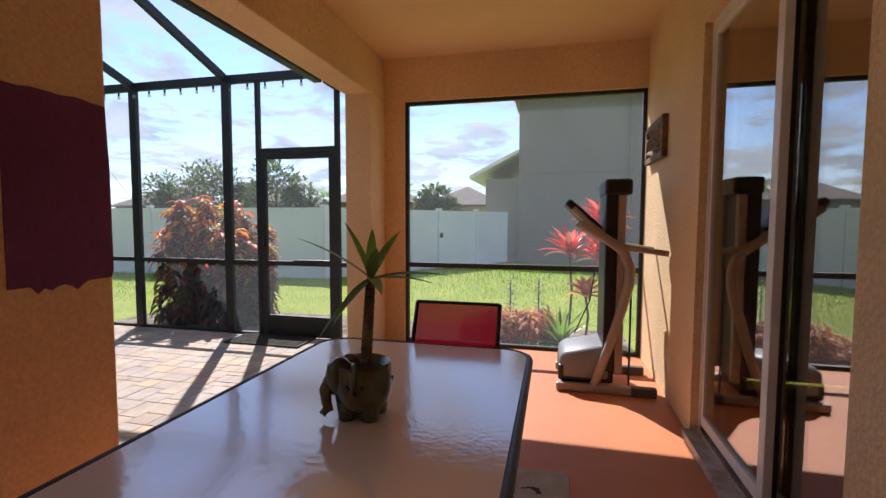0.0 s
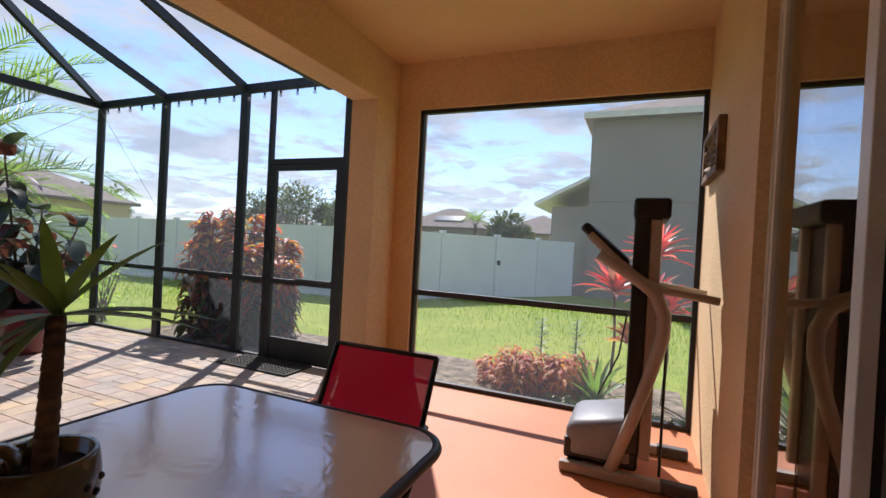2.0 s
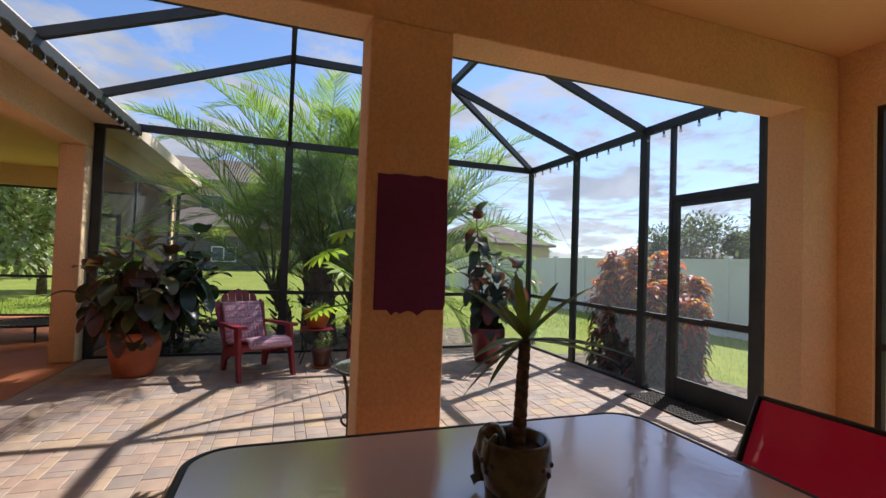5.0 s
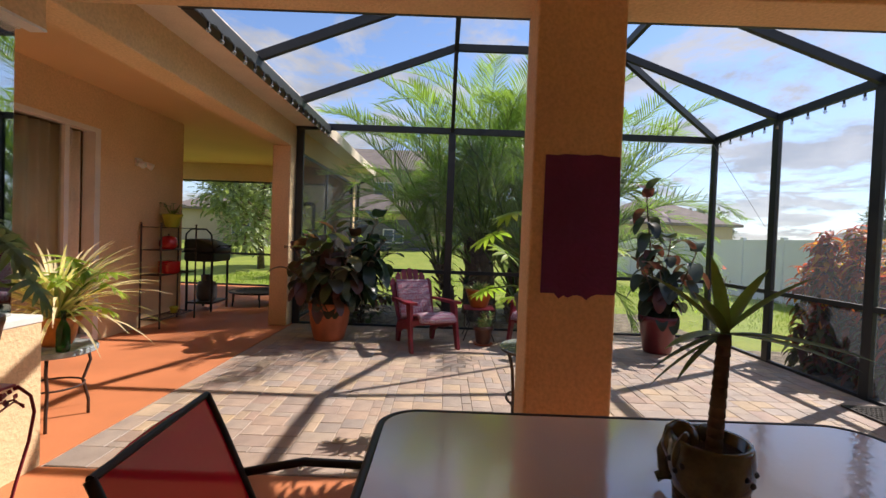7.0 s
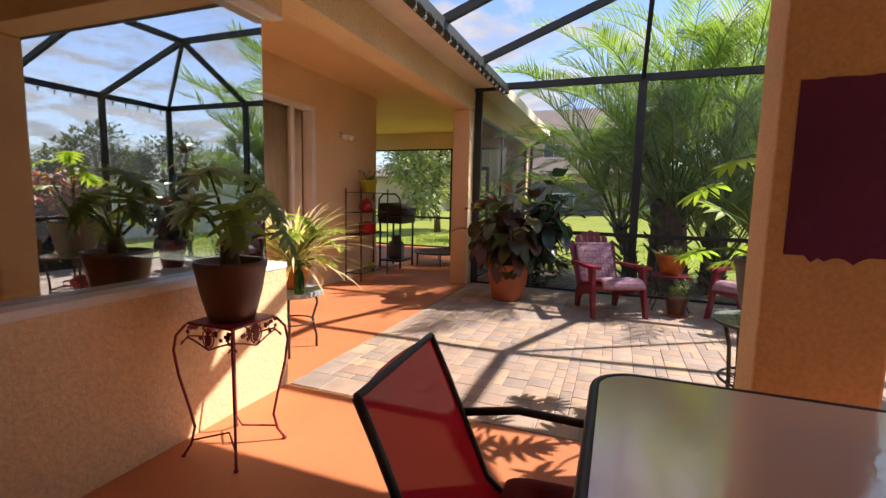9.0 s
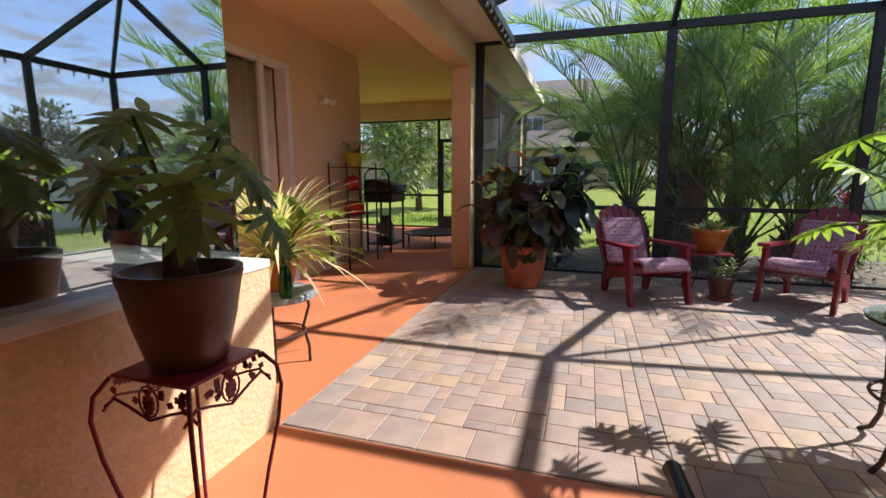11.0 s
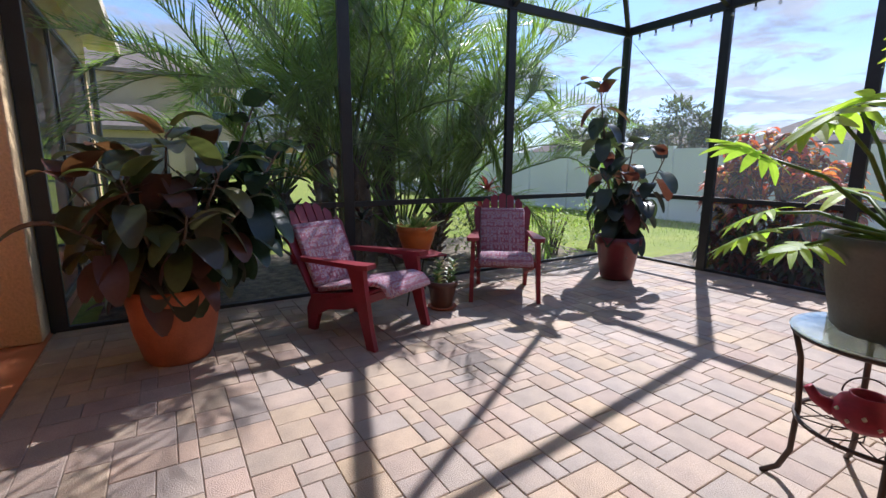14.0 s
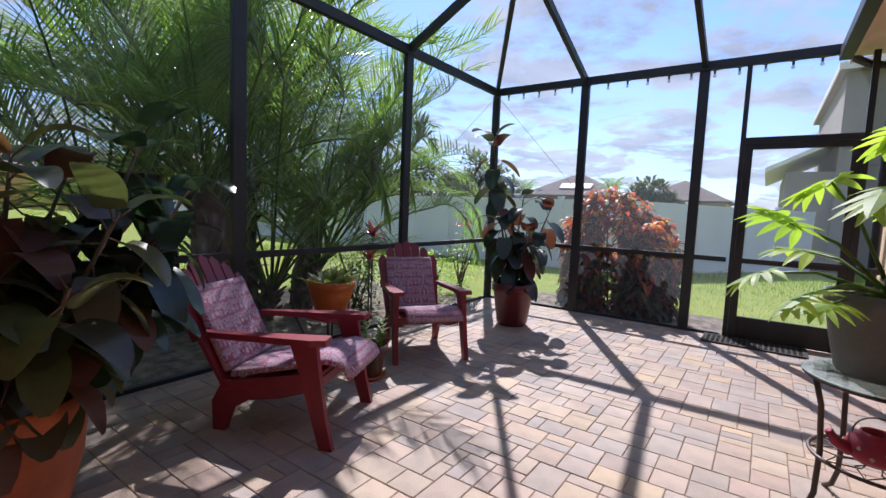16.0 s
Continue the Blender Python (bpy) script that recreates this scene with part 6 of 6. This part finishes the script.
def adirondack(m, label):
    """An Adirondack chair that faces its own +x; feet on z 0."""
    e = tagged(empty("adirondack_chair"), label, "chair", "adirondack chairs")
    for s in (-1, 1):
        bm = bmesh.new()
        pts = [(0.17, 0.55), (0.315, 0.55), (0.33, 0.43), (0.375, 0.16), (0.415, 0.0), (0.345, 0.0), (0.29, 0.18), (0.23, 0.38)]
        a = [bm.verts.new((x, s * (0.285 + 0.02 * (0.55 - z)) - 0.018, z)) for x, z in pts]
        b = [bm.verts.new((x, s * (0.285 + 0.02 * (0.55 - z)) + 0.018, z)) for x, z in pts]
        bm.faces.new(a); bm.faces.new(b[::-1])
        for i in range(len(pts)):
            j = (i + 1) % len(pts)
            bm.faces.new((a[i], a[j], b[j], b[i]))
        part("front_leg", bm, RED_PLASTIC, e)
        bm = bmesh.new()
        pts = [(0.30, 0.37), (0.30, 0.28), (0.10, 0.215), (-0.08, 0.185), (-0.18, 0.13), (-0.225, 0.0), (-0.295, 0.0), (-0.30, 0.16), (-0.24, 0.27)]
        a = [bm.verts.new((x, s * 0.235 - 0.018, z)) for x, z in pts]
        b = [bm.verts.new((x, s * 0.235 + 0.018, z)) for x, z in pts]
        bm.faces.new(a); bm.faces.new(b[::-1])
        for i in range(len(pts)):
            j = (i + 1) % len(pts)
            bm.faces.new((a[i], a[j], b[j], b[i]))
        part("side_rail", bm, RED_PLASTIC, e)
        bm = bmesh.new()
        pts = [(0.37, s * 0.235), (0.38, s * 0.33), (0.30, s * 0.345), (-0.30, s * 0.29), (-0.34, s * 0.245), (0.1, s * 0.24)]
        a = [bm.verts.new((x, y, 0.54 - 0.04 * (0.4 - x))) for x, y in pts]
        b = [bm.verts.new((x, y, 0.572 - 0.04 * (0.4 - x))) for x, y in pts]
        bm.faces.new(a); bm.faces.new(b[::-1])
        for i in range(len(pts)):
            j = (i + 1) % len(pts)
            bm.faces.new((a[i], a[j], b[j], b[i]))
        part("armrest", bm, RED_PLASTIC, e)
    for k in range(6):
        x = 0.29 - 0.094 * k
        z = 0.375 - 0.028 * k - (0.012 if k == 0 else 0)
        part("seat_slat", boxes((-0.042, 0.042, -0.255, 0.255, -0.01, 0.01), bevel=0.006, m=pose(x, 0, z, 0, -15, 0)), RED_PLASTIC, e)
    back_m = pose(-0.235, 0, 0.24, 0, -27, 0)
    for k in range(7):
        u = k - 3
        top = 0.74 - 0.016 * u * u
        bm = bmesh.new()
        y0, y1 = u * 0.072 - 0.031, u * 0.072 + 0.031
        f = 1.18
        sec = [(y0, 0.0), (y1, 0.0), (y1 * f, top - 0.02 - 0.012 * (u > 0) * u), ((y0 + y1) / 2 * f, top + 0.004), (y0 * f, top - 0.02 + 0.012 * (u < 0) * u)]
        a = [bm.verts.new(back_m @ Vector((-0.011, y, z))) for y, z in sec]
        b = [bm.verts.new(back_m @ Vector((0.011, y, z))) for y, z in sec]
        bm.faces.new(a); bm.faces.new(b[::-1])
        for i in range(5):
            j = (i + 1) % 5
            bm.faces.new((a[i], a[j], b[j], b[i]))
        part("back_slat", bm, RED_PLASTIC, e)
    part("back_rail", boxes((-0.035, -0.012, -0.28, 0.28, 0.28, 0.35), (-0.035, -0.012, -0.22, 0.22, 0.04, 0.10), m=back_m), RED_PLASTIC, e)
    part("front_apron", boxes((0.31, 0.335, -0.27, 0.27, 0.30, 0.36), bevel=0.006), RED_PLASTIC, e)
    e.matrix_world = m
    c = tagged(empty("chair_cushion"), "floral patterned seat and back cushion", "cushion")
    bm = bmesh.new()
    line = [(-0.20, 0.285), (-0.06, 0.318), (0.10, 0.352), (0.24, 0.388), (0.33, 0.408), (0.40, 0.402), (0.435, 0.375), (0.45, 0.34)]
    rows = []
    for (x, z), (x1, z1) in zip(line, line[1:] + [(0.462, 0.31)]):
        t = Vector((x1 - x, 0, z1 - z)).normalized()
        nx, nz = -t.z, t.x
        ring = []
        for y, lift in ((-0.235, 0.008), (-0.215, 0.036), (-0.1, 0.044), (0.0, 0.040), (0.1, 0.044), (0.215, 0.036), (0.235, 0.008), (0.2, -0.004), (-0.2, -0.004)):
            ring.append(bm.verts.new((x + nx * lift, y, z + nz * lift)))
        rows.append(ring)
    for p, q in zip(rows, rows[1:]):
        for k in range(9):
            bm.faces.new((p[k], p[(k + 1) % 9], q[(k + 1) % 9], q[k]))
    bm.faces.new(rows[0]); bm.faces.new(rows[-1][::-1])
    part("seat_pad", bm, PATTERN, c, "", True)
    part("back_pad", boxes((0.014, 0.06, -0.225, 0.225, 0.06, 0.56), bevel=0.02, m=back_m), PATTERN, c, "", True)
    c.matrix_world = m
    return e


adirondack(pose(-4.70, 1.165, 0, 0, 0, 25), "maroon resin Adirondack chair reclined beside the potted plants")
adirondack(pose(-4.94, 2.70, 0, 0, 0, -36), "maroon resin Adirondack chair with upright patterned cushion")


def wire_table():
    c = (-5.16, 1.88)
    e = tagged(empty("wire_side_table", Matrix.Translation((*c, 0))), "low square maroon metal side table", "side table")
    part("tabletop", boxes((c[0] - 0.2, c[0] + 0.2, c[1] - 0.2, c[1] + 0.2, 0.40, 0.415), bevel=0.004), RED_IRON, e)
    for sx in (-1, 1):
        for sy in (-1, 1):
            part("leg", tubes([(c[0] + sx * 0.19, c[1] + sy * 0.19, 0.40), (c[0] + sx * 0.12, c[1] + sy * 0.12, 0.2), (c[0] + sx * 0.2, c[1] + sy * 0.2, 0)], r=0.007), IRON, e)
    at = (c[0], c[1], 0.415)
    pot("flower_pot", at, [(0.10, 0), (0.115, 0.02), (0.16, 0.15), (0.165, 0.19), (0.18, 0.20), (0.182, 0.25)], TERRA2, "orange clay pot on the low side table")
    random.seed(103)
    lv = bmesh.new()
    for k in range(80):
        a, r = rnd(0, 6.28), rnd(0, 0.15)
        leaf(lv, (at[0] + r * math.cos(a), at[1] + r * math.sin(a), at[2] + 0.20), (math.cos(a) * r * 8, math.sin(a) * r * 8, rnd(0.4, 1.3)), rnd(0.09, 0.17), 0.055, 0.7, 0.4, 3)
    plant("succulent", "pale green succulents in the orange pot", lv, SUCC)
    at = (-4.78, 1.92, 0.0)
    t = tagged(part("pot_saucer", lathe([(0, 0.0), (0.10, 0.0), (0.125, 0.02), (0.118, 0.022), (0, 0.012)], 24, at), TERRA), "brown clay saucer under the small pot", "saucer")
    at = (-4.78, 1.92, 0.0135)
    pot("flower_pot", at, [(0.08, 0), (0.09, 0.02), (0.115, 0.17), (0.13, 0.18), (0.132, 0.23)], BROWN_POT, "small brown clay pot on the pavers")
    lv = bmesh.new()
    for cx, cy, h in ((0.05, 0.04, 0.14), (-0.05, 0.0, 0.2), (0.0, -0.05, 0.12), (0.04, 0.08, 0.22)):
        for k in range(26):
            a = k * 2.4
            leaf(lv, (at[0] + cx, at[1] + cy, at[2] + 0.18 + h * k / 26), (math.cos(a), math.sin(a), 0.5), 0.06, 0.028, 0.1, 0.4, 3)
    plant("succulent", "stacked green succulent stems in the brown pot", lv, SUCC)


wire_table()


def glass_side_table():
    c, h, r = (-2.06, 2.06), 0.62, 0.28
    e = tagged(empty("glass_side_table", Matrix.Translation((*c, 0))), "round glass side table with dark iron legs and wire shelf", "side table")
    part("glass_top", lathe([(0, h), (r - 0.005, h), (r, h + 0.004), (r - 0.005, h + 0.008), (0, h + 0.008)], 48, (*c, 0)), CLEAR, e)
    part("top_ring", tube(bmesh.new(), arc((*c, h - 0.008), r - 0.012, 0, 352, 44), 0.008, 8, True), IRON, e)
    for a in (205, 295, 25, 115):
        d = Vector((math.cos(radians(a)), math.sin(radians(a)), 0))
        o = Vector((*c, 0))
        part("leg", tube(bmesh.new(), [o + d * 0.26 + Vector((0, 0, h - 0.01)), o + d * 0.23 + Vector((0, 0, 0.5)), o + d * 0.215 + Vector((0, 0, 0.3)), o + d * 0.22 + Vector((0, 0, 0.12)), o + d * 0.25 + Vector((0, 0, 0.04)), o + d * 0.30], 0.011, 8), IRON, e, "", True)
    part("shelf_ring", tube(bmesh.new(), arc((*c, 0.28), 0.225, 0, 352, 44), 0.008, 8, True), IRON, e)
    for k in range(10):
        a = k * math.pi / 5
        q = [(c[0] + x * math.cos(a) - y * math.sin(a), c[1] + x * math.sin(a) + y * math.cos(a), 0.282) for x, y in ((0.03, 0), (0.12, 0.05), (0.22, 0), (0.12, -0.05))]
        part("shelf_wire", tube(bmesh.new(), q, 0.003, 5, True), IRON, e)
    at = (c[0] - 0.02, c[1] + 0.02, h + 0.009)
    pot("flower_pot", at, [(0.135, 0), (0.155, 0.02), (0.185, 0.16), (0.205, 0.29), (0.213, 0.30), (0.215, 0.34)], GREY_POT, "large dark grey resin pot on the glass table")
    random.seed(104)
    st = bmesh.new()
    b = Vector((at[0], at[1], at[2] + 0.28))
    e = tagged(empty("philodendron", Matrix.Translation(b)), "bright green tree philodendron with deeply cut leaves", "plant")
    tube(st, [b, b + Vector((0, 0, 0.10)), b + Vector((0.03, 0.02, 0.2))], [0.04, 0.035, 0.025], 10)
    for dx, dy, z, s in ((-0.36, -0.24, 0.33, 0.2), (-0.22, 0.12, 0.52, 0.22), (-0.44, -0.02, 0.10, 0.18), (0.10, -0.22, 0.60, 0.22), (-0.3, -0.36, 0.06, 0.17), (0.05, 0.34, 0.40, 0.2), (-0.12, -0.36, 0.45, 0.2), (0.22, 0.16, 0.62, 0.2), (-0.02, 0.05, 0.72, 0.2), (-0.28, 0.3, 0.2, 0.22), (-0.2, -0.2, 0.02, 0.16)):
        split_leaf(e, PHILO, b + Vector((0, 0, 0.05)), b + Vector((dx, dy, z)), s, hang=(-0.45, 0.8))
    part("trunk", st, BARK, e, "", True)
    t = (c[0] - 0.02, c[1] - 0.03, 0.288)
    e = tagged(empty("teapot_lantern", Matrix.Translation(t)), "red pierced metal teapot candle lantern on the shelf", "lantern")
    part("body", lathe([(0, 0), (0.06, 0), (0.095, 0.03), (0.10, 0.06), (0.08, 0.10), (0.055, 0.115), (0.055, 0.125), (0.048, 0.125), (0.045, 0.10), (0, 0.02)], 28, t), LANTERN, e, "", True)
    part("spout", tube(bmesh.new(), [(t[0] - 0.08, t[1] - 0.03, t[2] + 0.045), (t[0] - 0.13, t[1] - 0.05, t[2] + 0.07), (t[0] - 0.155, t[1] - 0.06, t[2] + 0.11)], [0.03, 0.02, 0.016], 10), LANTERN, e, "", True)
    part("handle", tube(bmesh.new(), [(t[0] + 0.09, t[1] + 0.03, t[2] + 0.03), (t[0] + 0.14, t[1] + 0.05, t[2] + 0.04), (t[0] + 0.14, t[1] + 0.05, t[2] + 0.08), (t[0] + 0.085, t[1] + 0.03, t[2] + 0.085)], 0.01, 8), LANTERN, e)
    part("bail_wire", tube(bmesh.new(), arc((t[0], t[1], t[2] + 0.11), 0.075, 0, 180, 14, "y"), 0.003, 6), IRON, e)
    # pale studs: the brightness seen through the pierced holes is painted on
    for k in range(14):
        a = k * math.pi / 7
        z = 0.07 if k % 2 else 0.045
        part("bright_hole_stud", lathe([(0, -0.011), (0.009, 0), (0, 0.011)], 8, (t[0] + 0.096 * math.cos(a), t[1] + 0.096 * math.sin(a), t[2] + z)), RUG, e)


glass_side_table()


def wall_lamp():
    e = tagged(empty("wall_lamp", Matrix.Translation((-4.93, -2.58, 2.12))), "white twin floodlight fixture on the wall", "wall lamp")
    part("base_plate", boxes((-4.99, -4.87, -2.578, -2.55, 2.10, 2.20), bevel=0.008), WHITE, e)
    for s in (-1, 1):
        part("lamp_head", tube(bmesh.new(), [(-4.93 + s * 0.03, -2.55, 2.15), (-4.93 + s * 0.07, -2.50, 2.13), (-4.93 + s * 0.09, -2.44, 2.10)], [0.02, 0.035, 0.045], 12), WHITE, e, "", True)


wall_lamp()


def string_lights(name_label, a, b, n, drop=0.05):
    a, b = Vector(a), Vector(b)
    e = tagged(empty("string_lights", Matrix.Translation(a)), name_label, "string lights")
    pts = []
    for k in range(n * 2 + 1):
        p = a.lerp(b, k / (2 * n))
        pts.append(p - Vector((0, 0, 0.02 if k % 2 else 0)))
    part("cable", tube(bmesh.new(), pts, 0.004, 5), BLACK, e)
    for k in range(n):
        p = pts[2 * k + 1]
        s = part("socket", lathe([(0, 0), (0.011, 0), (0.011, -0.035), (0, -0.036)], 8, p), BLACK, e)
        part("bulb", lathe([(0.009, -0.036), (0.017, -0.05), (0.017, -0.06), (0.01, -0.07), (0, -0.073)], 12, p), BULB, e, "", True)


string_lights("string of clear bulbs along the gutter", (-5.6, -0.29, 2.77), (-2.15, -0.29, 2.77), 18)
string_lights("string of clear bulbs under the cage eave", (-5.6, 5.2, 2.815), (-2.1, 5.2, 2.815), 16)

for a, b in (((-5.66, 5.2, 2.8), (-4.5, 5.22, 1.55)), ((-5.68, 5.2, 2.8), (-5.68, 3.4, 1.4))):
    tagged(part("guy_wire", tubes([a, b], r=0.0025, sides=5), TAUPE), "thin steel bracing cable of the pool cage", "cable")
tagged(part("downspout", tube(bmesh.new(), [(-1.99, 5.30, 2.80), (-1.86, 5.32, 2.72), (-1.70, 5.36, 2.70), (-1.66, 5.42, 2.6), (-1.66, 5.44, 0.0)], 0.035, 10), BRONZE), "dark bronze downspout at the column", "downspout")
tagged(part("downspout", tube(bmesh.new(), [(-10.5, -0.42, 2.82), (-10.45, -0.5, 2.7), (-10.15, -0.74, 2.55), (-10.15, -0.76, -0.1)], 0.04, 10), BRONZE), "dark downspout at the far corner", "downspout")

# room inside, seen dimly through the panes
tagged(part("indoor_table", boxes((-0.9, 0.3, -2.6, -1.8, 0.70, 0.74), (-0.34, -0.26, -2.24, -2.16, 0.0, 0.70), bevel=0.01), IRON), "dark dining table inside the nook", "table")


# ---- pavers ----
def pavers():
    e = tagged(empty("pavement"), "tan and grey concrete pavers in mixed sizes", "pavement", kind="structure")
    u = 0.0775
    x_lo, x_hi, y_lo, y_hi = -5.76, -1.535, -0.765, 5.32
    nx, ny = int((x_hi - x_lo) / u), int((y_hi - y_lo) / u)
    ux, uy = (x_hi - x_lo) / nx, (y_hi - y_lo) / ny
    taken = np.zeros((nx, ny), bool)
    rng = random.Random(5)
    cells = []
    # border course along the two slab edges
    k = 0
    while k < ny:
        w = min(3, ny - k)
        cells.append((nx - 3, k, 3, w)); taken[nx - 3:nx, k:k + w] = True
        k += w
    k = 0
    while k < nx - 3:
        w = min(3, nx - 3 - k)
        cells.append((k, 0, w, 2)); taken[k:k + w, 0:2] = True
        k += w
    for i in range(nx):
        for j in range(ny):
            if taken[i, j]:
                continue
            opts = [(3, 2), (2, 3), (2, 2), (2, 3), (2, 1), (2, 3), (2, 2), (2, 2), (2, 2), (1, 2)]
            rng.shuffle(opts)
            for a, b in opts + [(2, 1), (1, 2), (1, 1)]:
                if i + a <= nx and j + b <= ny and not taken[i:i + a, j:j + b].any():
                    break
            taken[i:i + a, j:j + b] = True
            cells.append((i, j, a, b))

    def stone(a, b):
        g, bv, h = 0.0014, 0.0035, 0.05
        w, d = a * ux / 2 - g, b * uy / 2 - g
        v = [(-w, -d, -h), (w, -d, -h), (w, d, -h), (-w, d, -h), (-w, -d, -bv), (w, -d, -bv), (w, d, -bv), (-w, d, -bv), (-w + bv, -d + bv, 0), (w - bv, -d + bv, 0), (w - bv, d - bv, 0), (-w + bv, d - bv, 0)]
        f = [(8, 9, 10, 11)] + [(p, (p + 1) % 4, (p + 1) % 4 + 4, p + 4) for p in range(4)] + [(p + 4, (p + 1) % 4 + 4, (p + 1) % 4 + 8, p + 8) for p in range(4)]
        return v, f

    shared, rest_v, rest_f, made = {}, [], [], 0
    near = sorted(cells, key=lambda c: (x_lo + c[0] * ux + 2.2) ** 2 + (y_lo + c[1] * uy - 1.0) ** 2)
    for n, (i, j, a, b) in enumerate(near):
        x, y = x_lo + (i + a / 2) * ux, y_lo + (j + b / 2) * uy
        z = rng.uniform(-0.0015, 0.0015)
        tilt = (rng.uniform(-0.003, 0.003), rng.uniform(-0.003, 0.003))
        if n < 300:
            if (a, b) not in shared:
                me = bpy.data.meshes.new("paver")
                me.from_pydata(*[stone(a, b)[0], [], stone(a, b)[1]])
                me.materials.append(PAVER)
                shared[(a, b)] = me
            o = new("paver", shared[(a, b)])
            o.location, o.rotation_euler = (x, y, z), (*tilt, 0)
            o.parent = e
        else:
            v, f = stone(a, b)
            k0 = len(rest_v)
            rest_v += [(x + p[0], y + p[1], z + p[2] + tilt[0] * p[1] - tilt[1] * p[0]) for p in v]
            rest_f += [tuple(q + k0 for q in ff) for ff in f]
    me = bpy.data.meshes.new("far_paver")
    me.from_pydata(rest_v, [], rest_f)
    me.materials.append(PAVER2)
    o = new("far_paver", me)
    o.parent = e
    tagged(o, kind="stuff")


pavers()
